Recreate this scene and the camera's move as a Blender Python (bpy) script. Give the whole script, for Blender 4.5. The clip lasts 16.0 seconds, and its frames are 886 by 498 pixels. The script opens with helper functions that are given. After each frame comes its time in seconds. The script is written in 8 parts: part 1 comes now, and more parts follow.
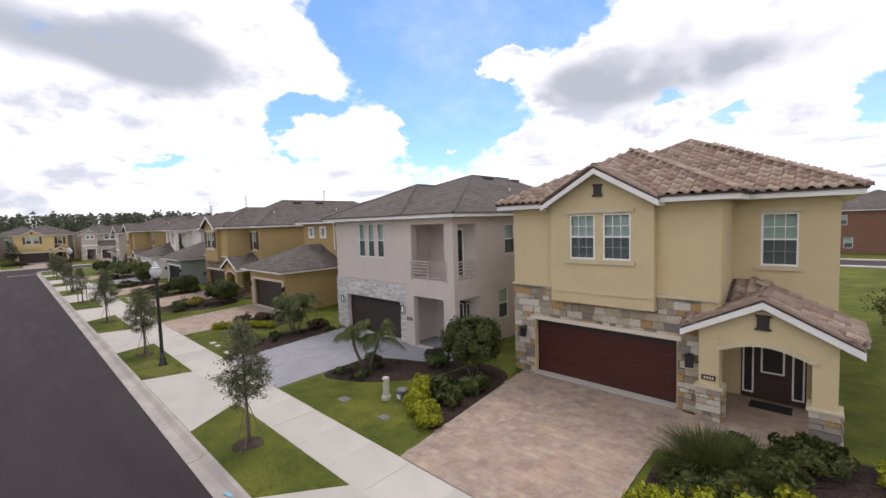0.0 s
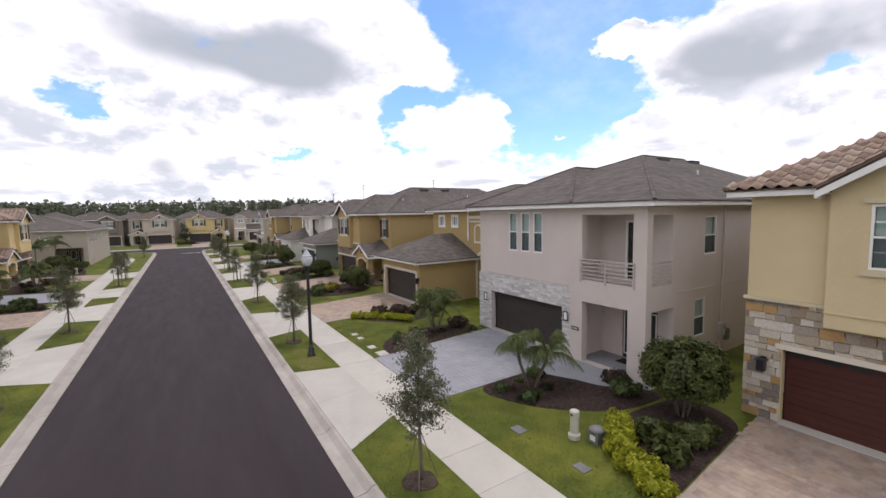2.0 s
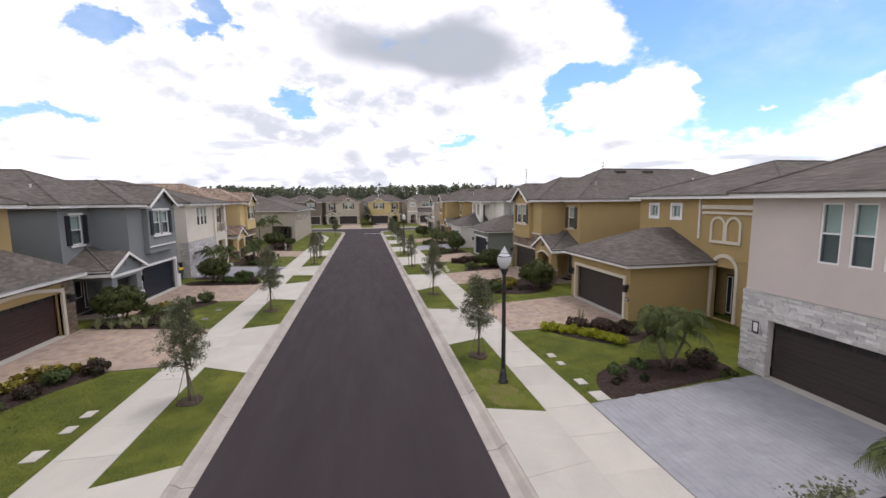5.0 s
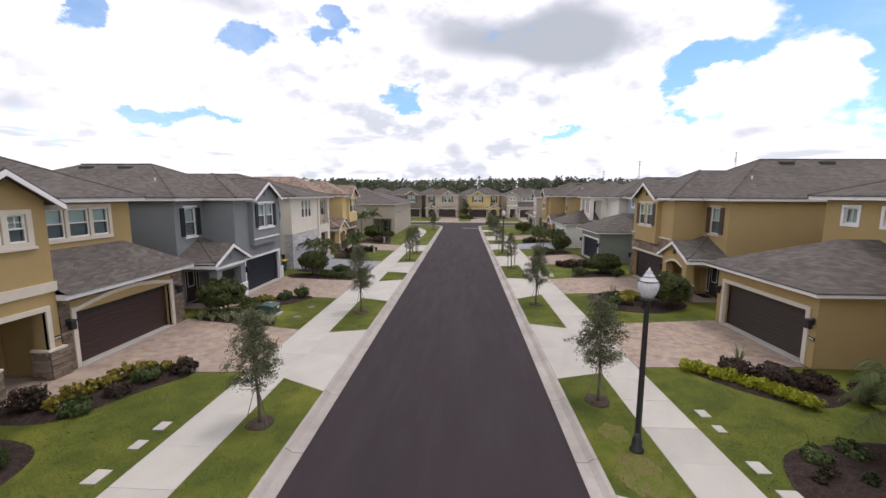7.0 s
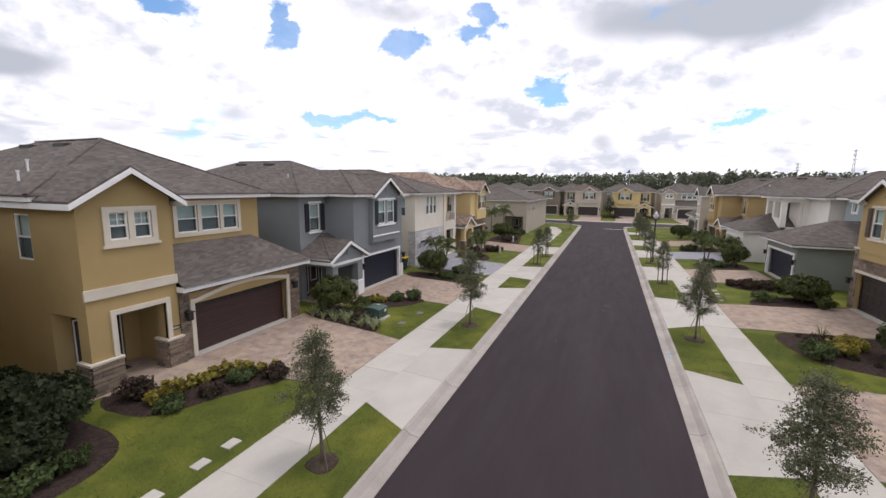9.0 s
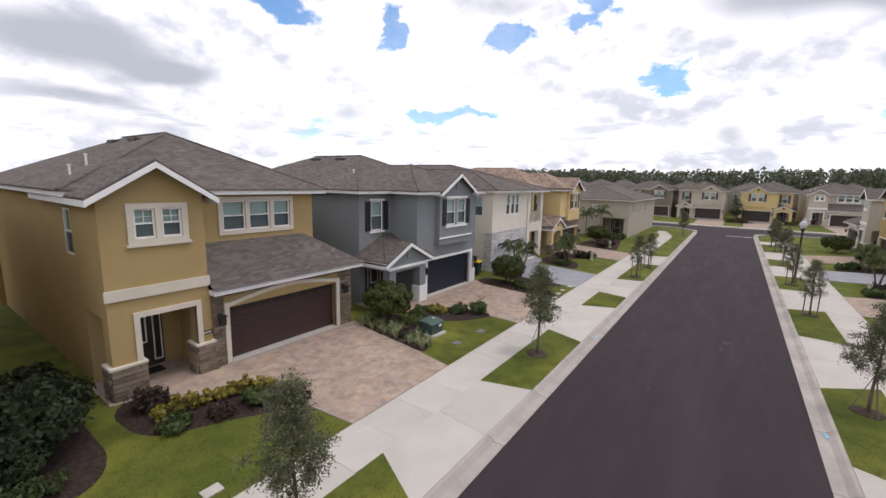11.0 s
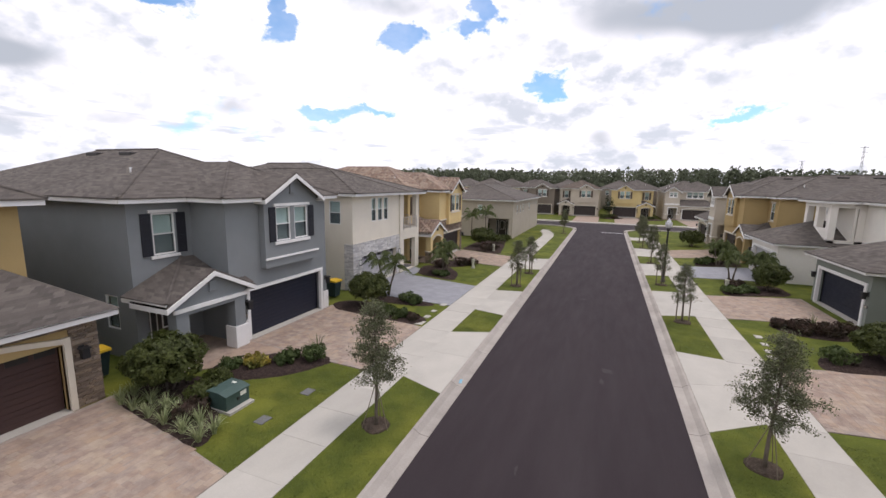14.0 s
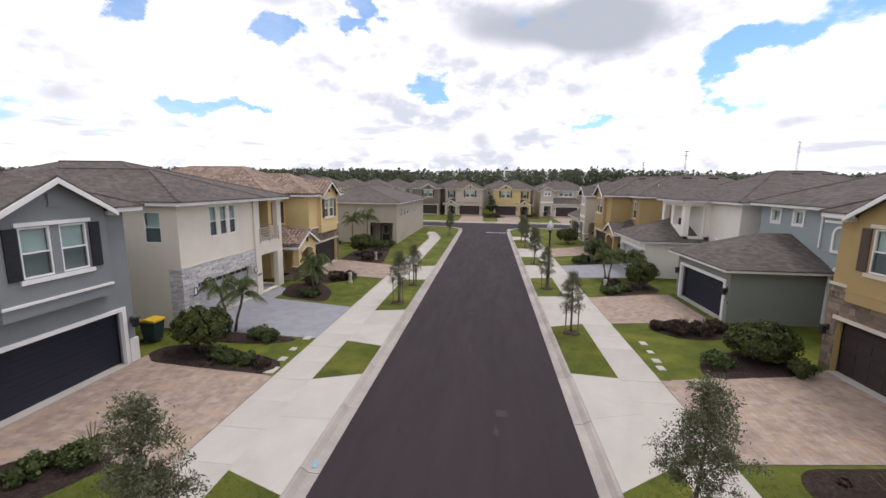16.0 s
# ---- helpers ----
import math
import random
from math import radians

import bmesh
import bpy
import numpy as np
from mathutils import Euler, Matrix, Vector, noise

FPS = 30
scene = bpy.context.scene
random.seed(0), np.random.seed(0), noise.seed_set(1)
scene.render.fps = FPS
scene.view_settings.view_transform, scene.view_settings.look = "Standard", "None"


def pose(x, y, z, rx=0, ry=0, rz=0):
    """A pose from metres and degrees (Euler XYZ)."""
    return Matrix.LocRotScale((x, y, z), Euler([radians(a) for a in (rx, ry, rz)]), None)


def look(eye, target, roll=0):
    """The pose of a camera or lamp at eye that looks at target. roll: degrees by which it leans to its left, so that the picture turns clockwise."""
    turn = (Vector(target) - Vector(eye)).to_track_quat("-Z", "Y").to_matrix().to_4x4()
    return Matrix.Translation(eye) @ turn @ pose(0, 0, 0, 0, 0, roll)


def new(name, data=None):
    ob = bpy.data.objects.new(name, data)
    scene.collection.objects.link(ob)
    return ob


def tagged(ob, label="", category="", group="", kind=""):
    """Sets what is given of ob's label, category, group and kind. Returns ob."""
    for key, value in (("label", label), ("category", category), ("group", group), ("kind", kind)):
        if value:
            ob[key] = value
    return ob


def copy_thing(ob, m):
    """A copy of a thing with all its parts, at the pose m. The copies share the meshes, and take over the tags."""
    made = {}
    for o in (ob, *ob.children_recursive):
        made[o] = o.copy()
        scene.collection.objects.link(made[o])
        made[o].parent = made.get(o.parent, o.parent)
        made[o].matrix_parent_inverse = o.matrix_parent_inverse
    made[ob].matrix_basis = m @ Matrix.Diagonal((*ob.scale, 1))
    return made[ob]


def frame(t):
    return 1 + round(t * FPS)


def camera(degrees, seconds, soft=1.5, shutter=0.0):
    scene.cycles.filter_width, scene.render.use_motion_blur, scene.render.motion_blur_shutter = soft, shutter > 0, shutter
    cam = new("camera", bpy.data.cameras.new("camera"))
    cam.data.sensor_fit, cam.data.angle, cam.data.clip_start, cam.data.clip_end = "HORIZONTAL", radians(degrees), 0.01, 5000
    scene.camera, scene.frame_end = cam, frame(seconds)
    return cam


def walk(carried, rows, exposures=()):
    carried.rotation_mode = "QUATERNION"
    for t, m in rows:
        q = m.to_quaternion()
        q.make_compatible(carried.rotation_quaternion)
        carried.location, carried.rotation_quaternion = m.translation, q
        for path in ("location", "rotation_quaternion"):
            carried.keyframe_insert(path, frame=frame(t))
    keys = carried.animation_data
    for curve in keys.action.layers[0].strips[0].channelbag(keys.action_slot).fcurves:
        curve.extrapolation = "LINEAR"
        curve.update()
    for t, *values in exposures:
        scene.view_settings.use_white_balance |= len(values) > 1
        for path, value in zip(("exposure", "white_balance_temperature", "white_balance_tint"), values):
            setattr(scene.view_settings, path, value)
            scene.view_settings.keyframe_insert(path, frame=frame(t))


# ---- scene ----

# ---- camera ----
cam = camera(94.3, 16.0)
PATH = [
    (0, (0.576, 0.114, 6.092), (2.027, 1.484, 5.96), -1.9),
    (0.5, (0.59, 1.147, 6.115), (1.963, 2.595, 5.972), -1.7),
    (1, (0.612, 2.137, 6.128), (1.885, 3.672, 5.977), -1.6),
    (1.5, (0.605, 3.046, 6.164), (1.777, 4.659, 6.0), -1.4),
    (2, (0.561, 3.947, 6.158), (1.628, 5.63, 5.986), -1.1),
    (2.5, (0.547, 4.822, 6.182), (1.499, 6.572, 5.999), -1.1),
    (3, (0.561, 5.658, 6.16), (1.401, 7.463, 5.968), -1.1),
    (3.5, (0.564, 6.486, 6.162), (1.276, 8.344, 5.96), -0.9),
    (4, (0.546, 7.376, 6.181), (1.132, 9.277, 5.97), -0.7),
    (4.2, (0.541, 7.707, 6.192), (1.078, 9.622, 5.977), -0.7),
    (6.3, (0.496, 10.919, 6.441), (0.59, 12.9, 6.185), -0.0),
    (6.5, (0.529, 11.218, 6.449), (0.57, 13.201, 6.191), 0.0),
    (7, (0.591, 11.978, 6.487), (0.492, 13.957, 6.22), 0.2),
    (7.5, (0.63, 12.764, 6.534), (0.382, 14.729, 6.258), 0.4),
    (8, (0.728, 13.57, 6.609), (0.311, 15.505, 6.324), 0.6),
    (8.5, (0.849, 14.374, 6.671), (0.269, 16.266, 6.377), 0.7),
    (9, (0.924, 15.174, 6.663), (0.188, 17.009, 6.366), 0.7),
    (9.5, (0.958, 15.974, 6.717), (0.081, 17.745, 6.41), 0.8),
    (9.7, (0.97, 16.295, 6.719), (0.038, 18.037, 6.409), 0.9),
    (11.8, (0.762, 19.941, 6.876), (-0.4, 21.535, 6.545), 1.5),
    (12, (0.775, 20.315, 6.889), (-0.35, 21.934, 6.556), 1.5),
    (12.5, (0.771, 21.248, 6.882), (-0.263, 22.928, 6.553), 1.3),
    (13, (0.772, 22.143, 6.934), (-0.164, 23.88, 6.608), 1.3),
    (13.5, (0.762, 23.072, 6.949), (-0.068, 24.862, 6.626), 1.2),
    (14, (0.707, 23.967, 6.976), (-0.017, 25.804, 6.656), 1.1),
    (14.5, (0.667, 24.864, 7.016), (0.055, 26.741, 6.699), 1.0),
    (15, (0.629, 25.837, 7.047), (0.137, 27.75, 6.731), 1.0),
    (15.5, (0.603, 26.811, 7.065), (0.249, 28.755, 6.753), 0.8),
    (16, (0.627, 27.753, 7.179), (0.41, 29.716, 6.866), 0.7),
]
walk(cam, [(t, look(eye, target, roll)) for t, eye, target, roll in PATH], exposures=[(0, 0.78, 6500, 19.5), (16, 0.78, 6500, 19.5)])

# the sky's larger forms: azimuth from the street's axis to the east, elevation, half width, half height, strength
SKY_GAPS = [(44, 22, 8, 6, 1.3), (51, 15, 6, 5, 1.2), (60, 25, 9, 3.5, 1.2), (46, 11, 4, 3.5, 1.0), (29, 15, 5, 1.7, 0.9), (35, 27, 5, 5, 1.0), (75, 14.3, 3, 1.4, 0.8), (81.5, 11.3, 2.4, 1.5, 0.8), (92.5, 10.5, 2.2, 2.6, 0.9), (-8.0, 12, 2.6, 1.7, 0.9), (-27, 17.8, 2.8, 1.4, 0.9)]
SKY_HOLES = [(-42.5, 18, 1.5, 2.4, 0.9), (-55, 19.6, 3.5, 1.5, 0.85), (-16.5, 21.2, 2.4, 1.6, 0.9), (12.8, 7.9, 3.6, 0.8, 0.7), (26.6, 8.8, 2.0, 1.0, 0.7), (-37.5, 8.4, 3.2, 0.8, 0.65), (-18.5, 18.6, 1.8, 0.9, 0.65), (-31, 8.8, 2.4, 0.6, 0.5), (25, 12.5, 1.6, 1.5, 0.7)]
SKY_HEAPS = [(55, 19.8, 4.2, 2.0, 1.6), (47.6, 9.7, 1.8, 0.7, 1.2), (36, 12.3, 6.5, 2.0, 1.3), (62, 10.5, 5.5, 1.8, 1.0), (69, 17, 5.5, 3, 1.0), (26, 20, 5, 4, 0.7), (-36, 17, 4, 3, 0.5), (82, 19, 8, 4, 0.8), (-66, 14, 8, 5, 0.5)]
SKY_GREYS = [(6, 18.6, 8, 2.0, 0.8), (14.5, 19, 5.5, 3.6, 0.9), (67, 16.2, 6, 3.2, 0.9), (83, 16.2, 9, 2.6, 0.9), (76, 19.8, 4, 3, 0.5), (-75, 12.8, 8, 2.4, 0.85), (-67, 10.6, 4.5, 1.2, 0.75), (-76, 7.7, 6, 1.1, 0.8), (-72, 5.2, 7, 0.9, 0.45), (-59, 6.3, 4, 0.8, 0.5), (-48, 8, 4.5, 1.4, 0.5), (34, 7.1, 4.5, 0.7, 0.6), (-1.8, 6.2, 2.2, 1.1, 0.5), (-28, 21, 6, 1.6, 0.5), (-3, 20.5, 5, 2.2, 0.45), (60, 8.5, 4, 0.8, 0.5)]
# ---- world, sun ----
SUN_AZ, SUN_EL = 60.0, 70.0
world = bpy.data.worlds.new("world")
scene.world = world
world.use_nodes = True
wn = world.node_tree
W = wn.nodes


def wnode(kind, **props):
    n = W.new(kind)
    for k, v in props.items():
        n.inputs[k].default_value = v
    return n


def wmath(op, a, b=None, clamp=False):
    n = W.new("ShaderNodeMath")
    n.operation, n.use_clamp = op, clamp
    for i, x in enumerate((a, b)):
        if x is None:
            continue
        if isinstance(x, (int, float)):
            n.inputs[i].default_value = x
        else:
            wn.links.new(x, n.inputs[i])
    return n.outputs[0]


sky = W.new("ShaderNodeTexSky")
sky.sky_type, sky.sun_disc = "NISHITA", False
sky.sun_elevation, sky.sun_rotation = radians(SUN_EL), radians(SUN_AZ)
sky.air_density, sky.dust_density, sky.ozone_density = 1.0, 0.3, 1.0
tc = W.new("ShaderNodeTexCoord")


def wvec(op, a, b=None):
    n = W.new("ShaderNodeVectorMath")
    n.operation = op
    for i, x in enumerate((a, b)):
        if x is None:
            continue
        if isinstance(x, tuple):
            n.inputs[i].default_value = x
        else:
            wn.links.new(x, n.inputs[i])
    return n.outputs["Value"] if op in ("DOT_PRODUCT", "LENGTH") else n.outputs["Vector"]


def wrange(x, lo, hi, a=0.0, b=1.0):
    n = W.new("ShaderNodeMapRange")
    n.interpolation_type = "SMOOTHSTEP"
    wn.links.new(x, n.inputs["Value"])
    for key, v in (("From Min", lo), ("From Max", hi), ("To Min", a), ("To Max", b)):
        n.inputs[key].default_value = v
    return n.outputs[0]


def wmix(fac, a, b):
    n = W.new("ShaderNodeMix")
    n.data_type = "RGBA"
    for key, x in (("Factor", fac), ("A", a), ("B", b)):
        if isinstance(x, tuple):
            n.inputs[key].default_value = (*x, 1)
        else:
            wn.links.new(x, n.inputs[key])
    return n.outputs["Result"]


def spots(place, forms):
    """Sum of soft ovals at (azimuth, elevation) in degrees."""
    total = None
    for az, el, w, h, amount in forms:
        off = wvec("MULTIPLY", wvec("SUBTRACT", place, (az, el, 0.0)), (1 / w, 1 / h, 0.0))
        g = wmath("MULTIPLY", wmath("EXPONENT", wmath("MULTIPLY", wvec("DOT_PRODUCT", off, off), -0.9)), amount)
        total = g if total is None else wmath("ADD", total, g)
    return total


def cloud_space(direction):
    """Flattens the dome a little, so that clouds crowd towards the horizon."""
    part3 = W.new("ShaderNodeSeparateXYZ")
    wn.links.new(direction, part3.inputs[0])
    high = wmath("MAXIMUM", part3.outputs[2], 0.0)
    den = wmath("ADD", high, 0.48)
    comb = W.new("ShaderNodeCombineXYZ")
    wn.links.new(wmath("DIVIDE", part3.outputs[0], den), comb.inputs[0])
    wn.links.new(wmath("DIVIDE", part3.outputs[1], den), comb.inputs[1])
    wn.links.new(wmath("MULTIPLY", high, 0.7), comb.inputs[2])
    return comb.outputs[0]


def cloud_noise(space, scale, detail, rough, shift, colour=False):
    n = wnode("ShaderNodeTexNoise", Scale=scale, Detail=detail, Roughness=rough)
    wn.links.new(wvec("ADD", space, shift), n.inputs["Vector"])
    return n.outputs["Color"] if colour else n.outputs["Fac"]


def billows(space, scale, shift):
    """Rounded heads: overlapping cells, finer ones on the larger."""
    v = wnode("ShaderNodeTexVoronoi", Scale=scale, Detail=4.0, Roughness=0.5, Lacunarity=2.2)
    wn.links.new(wvec("ADD", space, shift), v.inputs["Vector"])
    return wmath("SUBTRACT", 0.62, v.outputs["Distance"])


def puffs(space, detail=9.0):
    """The relief of heaped cloud."""
    f = wmath("MULTIPLY", billows(space, 8.5, (1.3, 2.9, 0.4)), 0.55) if detail > 5 else wmath("MULTIPLY", cloud_noise(space, 4.5, 2.0, 0.5, (8.2, 3.3, 0.5)), 0.8)
    return wmath("ADD", f, wmath("MULTIPLY", wmath("SUBTRACT", cloud_noise(space, 9.0, detail, 0.58, (5.1, 0.7, 0.3)), 0.5), 1.1 if detail > 5 else 0.7))


here = tc.outputs["Generated"]
split3 = W.new("ShaderNodeSeparateXYZ")
wn.links.new(here, split3.inputs[0])
az = wmath("MULTIPLY", wmath("ARCTAN2", split3.outputs[0], split3.outputs[1]), 180 / math.pi)
el = wmath("MULTIPLY", wmath("ARCSINE", split3.outputs[2]), 180 / math.pi)
place2 = W.new("ShaderNodeCombineXYZ")
wn.links.new(az, place2.inputs[0])
wn.links.new(el, place2.inputs[1])
space = cloud_space(here)
lifted = cloud_space(wvec("ADD", here, (0.0, 0.0, 0.035)))
# the forms' outlines wander, coarsely and finely
drift = wvec("MULTIPLY", wvec("SUBTRACT", cloud_noise(space, 3.6, 2.0, 0.5, (2.0, 8.0, 1.0), True), (0.5, 0.5, 0.5)), (6.0, 3.0, 0.0))
curl = wvec("MULTIPLY", wvec("SUBTRACT", cloud_noise(space, 17.0, 6.0, 0.6, (4.0, 1.0, 7.0), True), (0.5, 0.5, 0.5)), (5.0, 4.0, 0.0))
place = wvec("ADD", place2.outputs[0], wvec("ADD", drift, curl))
puff, heap, heap_up = puffs(space), puffs(space, 4.0), puffs(lifted, 4.0)
broad = wmath("MULTIPLY", wmath("SUBTRACT", cloud_noise(space, 1.3, 3.0, 0.5, (3.1, 1.7, 0)), 0.42), 1.1)
body = wmath("ADD", wmath("ADD", 0.62, broad), wmath("SUBTRACT", spots(place, SKY_HEAPS), wmath("MULTIPLY", wmath("ADD", spots(place, SKY_GAPS), spots(place, SKY_HOLES)), 1.3)))
field = wmath("ADD", body, wmath("MULTIPLY", puff, 0.85))
cover = wrange(field, -0.16, 0.34)
# undersides: where more cloud stands above; strongest in thick cloud
soft = cloud_noise(space, 2.0, 4.0, 0.55, (7.3, 4.2, 0.6))
under = wmath("MULTIPLY", wrange(wmath("SUBTRACT", heap_up, heap), -0.15, 0.2), wrange(field, 0.15, 0.5))
under = wmath("MULTIPLY", under, wrange(soft, 0.38, 0.56, 0.45, 1.0))
layers = W.new("ShaderNodeMapping")
layers.inputs["Scale"].default_value = (1.6, 1.6, 11.0)
wn.links.new(here, layers.inputs[0])
streak = wmath("MULTIPLY", wrange(cloud_noise(layers.outputs[0], 3.4, 4.0, 0.55, (0.3, 6.1, 2.0)), 0.52, 0.68), wrange(el, 13.0, 6.0))
shade = wmath("MAXIMUM", under, wmath("MULTIPLY", streak, 0.9))
white = wmix(shade, (0.73, 0.742, 0.754), (0.405, 0.448, 0.482))
greys = wmath("MULTIPLY", wmath("ADD", spots(wvec("ADD", place2.outputs[0], drift), SKY_GREYS), wmath("MULTIPLY", wrange(el, 24.0, 34.0), wrange(soft, 0.5, 0.62))), wrange(wmath("ADD", soft, wmath("MULTIPLY", heap, 0.3)), 0.34, 0.68, 0.35, 1.25))
grey = wmix(wrange(greys, 0.08, 0.9), white, (0.297, 0.334, 0.364))
blue = wvec("MULTIPLY", sky.outputs[0], (0.073, 0.096, 0.105))
veil = wrange(cloud_noise(space, 1.4, 6.0, 0.65, (2.2, 9.1, 0.2)), 0.46, 0.75, 0.0, 0.3)
mixed = wmix(wmath("MAXIMUM", cover, veil), blue, grey)
# cloud higher up, towards the sun, is lit more strongly
glow = W.new("ShaderNodeVectorMath")
glow.operation = "SCALE"
wn.links.new(mixed, glow.inputs[0])
wn.links.new(wrange(el, 27.0, 62.0, 1.0, 1.3), glow.inputs["Scale"])
wn.links.new(glow.outputs["Vector"], W["Background"].inputs["Color"])
W["Background"].inputs["Strength"].default_value = 1.0

sun = new("sun", bpy.data.lights.new("sun", "SUN"))
sun.data.energy, sun.data.angle, sun.data.color = 0.7, radians(14), (1.0, 0.96, 0.9)
_a, _e = radians(SUN_AZ), radians(SUN_EL)
sun.matrix_world = look((0, 0, 60), Vector((0, 0, 60)) - Vector((math.sin(_a) * math.cos(_e), math.cos(_a) * math.cos(_e), math.sin(_e))))


# ---- materials ----
def material(name, c1, c2=None, scale=2.0, rough=0.8, bump=0.3, bscale=60.0, metal=0.0, spec=0.35, rnd=0.0, island=0.0, stretch=(1, 1, 1), fine=0.12, c3=None, dist=0.02, stain=0.0, wide=False):
    m = bpy.data.materials.new(name)
    m.use_nodes = True
    nt, b = m.node_tree, m.node_tree.nodes["Principled BSDF"]
    N, L = nt.nodes, nt.links
    c2 = c2 or tuple(x * 0.8 for x in c1)
    t = N.new("ShaderNodeTexCoord")
    mp = N.new("ShaderNodeMapping")
    mp.inputs["Scale"].default_value = stretch
    L.new(N.new("ShaderNodeNewGeometry").outputs["Position"] if wide else t.outputs["Object"], mp.inputs[0])

    def tex(sc, det=5.0, ro=0.6):
        n = N.new("ShaderNodeTexNoise")
        n.inputs["Scale"].default_value, n.inputs["Detail"].default_value, n.inputs["Roughness"].default_value = sc, det, ro
        L.new(mp.outputs[0], n.inputs["Vector"])
        return n.outputs["Fac"]

    def mix(fac, a, bb, blend="MIX"):
        n = N.new("ShaderNodeMix")
        n.data_type, n.blend_type = "RGBA", blend
        for key, x in (("Factor", fac), ("A", a), ("B", bb)):
            if isinstance(x, (int, float)):
                n.inputs[key].default_value = x
            elif isinstance(x, tuple):
                n.inputs[key].default_value = (*x, 1)
            else:
                L.new(x, n.inputs[key])
        return n.outputs["Result"]

    def ramp(x, lo, hi, a=0.0, bb=1.0):
        n = N.new("ShaderNodeMapRange")
        L.new(x, n.inputs["Value"])
        n.inputs["From Min"].default_value, n.inputs["From Max"].default_value = lo, hi
        n.inputs["To Min"].default_value, n.inputs["To Max"].default_value = a, bb
        return n.outputs[0]

    col = mix(ramp(tex(scale), 0.35, 0.65), c1, c2)
    if c3:
        col = mix(ramp(tex(scale * 0.37, 3.0), 0.5, 0.68), col, c3)
    if stain:
        col = mix(ramp(tex(0.45, 6.0, 0.7), 0.45, 0.75, 0.0, stain), col, tuple(x * 0.55 for x in c1))
    value = ramp(tex(bscale * 0.6, 3.0), 0.25, 0.75, 1 - fine, 1 + fine)
    for amount, source in ((rnd, "o"), (island, "i")):
        if amount:
            if source == "o":
                s = N.new("ShaderNodeObjectInfo").outputs["Random"]
            else:
                s = N.new("ShaderNodeNewGeometry").outputs["Random Per Island"]
            k = N.new("ShaderNodeMath")
            k.operation = "MULTIPLY"
            L.new(value, k.inputs[0])
            L.new(ramp(s, 0, 1, 1 - amount, 1 + amount), k.inputs[1])
            value = k.outputs[0]
    vm = N.new("ShaderNodeVectorMath")
    vm.operation = "SCALE"
    L.new(col, vm.inputs[0])
    L.new(value, vm.inputs["Scale"])
    L.new(vm.outputs[0], b.inputs["Base Color"])
    L.new(ramp(tex(scale * 3), 0.3, 0.7, max(rough - 0.08, 0.02), min(rough + 0.08, 1)), b.inputs["Roughness"])
    b.inputs["Metallic"].default_value = metal
    b.inputs["Specular IOR Level"].default_value = spec
    if bump:
        bp = N.new("ShaderNodeBump")
        bp.inputs["Strength"].default_value, bp.inputs["Distance"].default_value = bump, dist
        L.new(tex(bscale, 4.0), bp.inputs["Height"])
        L.new(bp.outputs[0], b.inputs["Normal"])
    return m


def hue_random(m, colors, source="o"):
    """Colour by piece: a ramp over the piece's own random number."""
    nt = m.node_tree
    r = nt.nodes.new("ShaderNodeValToRGB")
    r.color_ramp.interpolation = "CONSTANT"
    while len(r.color_ramp.elements) < len(colors):
        r.color_ramp.elements.new(0.5)
    for i, c in enumerate(colors):
        r.color_ramp.elements[i].position = i / len(colors)
        r.color_ramp.elements[i].color = (*c, 1)
    if source == "o":
        out = nt.nodes.new("ShaderNodeObjectInfo").outputs["Random"]
    else:
        out = nt.nodes.new("ShaderNodeNewGeometry").outputs["Random Per Island"]
    nt.links.new(out, r.inputs[0])
    b = nt.nodes["Principled BSDF"]
    old = b.inputs["Base Color"].links[0].from_socket
    mixn = nt.nodes.new("ShaderNodeMix")
    mixn.data_type, mixn.blend_type = "RGBA", "MULTIPLY"
    mixn.inputs["Factor"].default_value = 1.0
    nt.links.new(r.outputs[0], mixn.inputs["A"])
    nt.links.new(old, mixn.inputs["B"])
    nt.links.new(mixn.outputs["Result"], b.inputs["Base Color"])
    return m


def leaf_material(name, c1, c2, sheen=0.35):
    m = material(name, c1, c2, scale=1.5, rough=0.6, bump=0, spec=sheen * 0.6, island=0.35)
    nt, b = m.node_tree, m.node_tree.nodes["Principled BSDF"]
    b.inputs["Subsurface Weight"].default_value = 0.0
    tr = nt.nodes.new("ShaderNodeBsdfTranslucent")
    nt.links.new(b.inputs["Base Color"].links[0].from_socket, tr.inputs["Color"])
    mx = nt.nodes.new("ShaderNodeMixShader")
    mx.inputs[0].default_value = 0.3
    nt.links.new(b.outputs[0], mx.inputs[1])
    nt.links.new(tr.outputs[0], mx.inputs[2])
    nt.links.new(mx.outputs[0], nt.nodes["Material Output"].inputs[0])
    return m


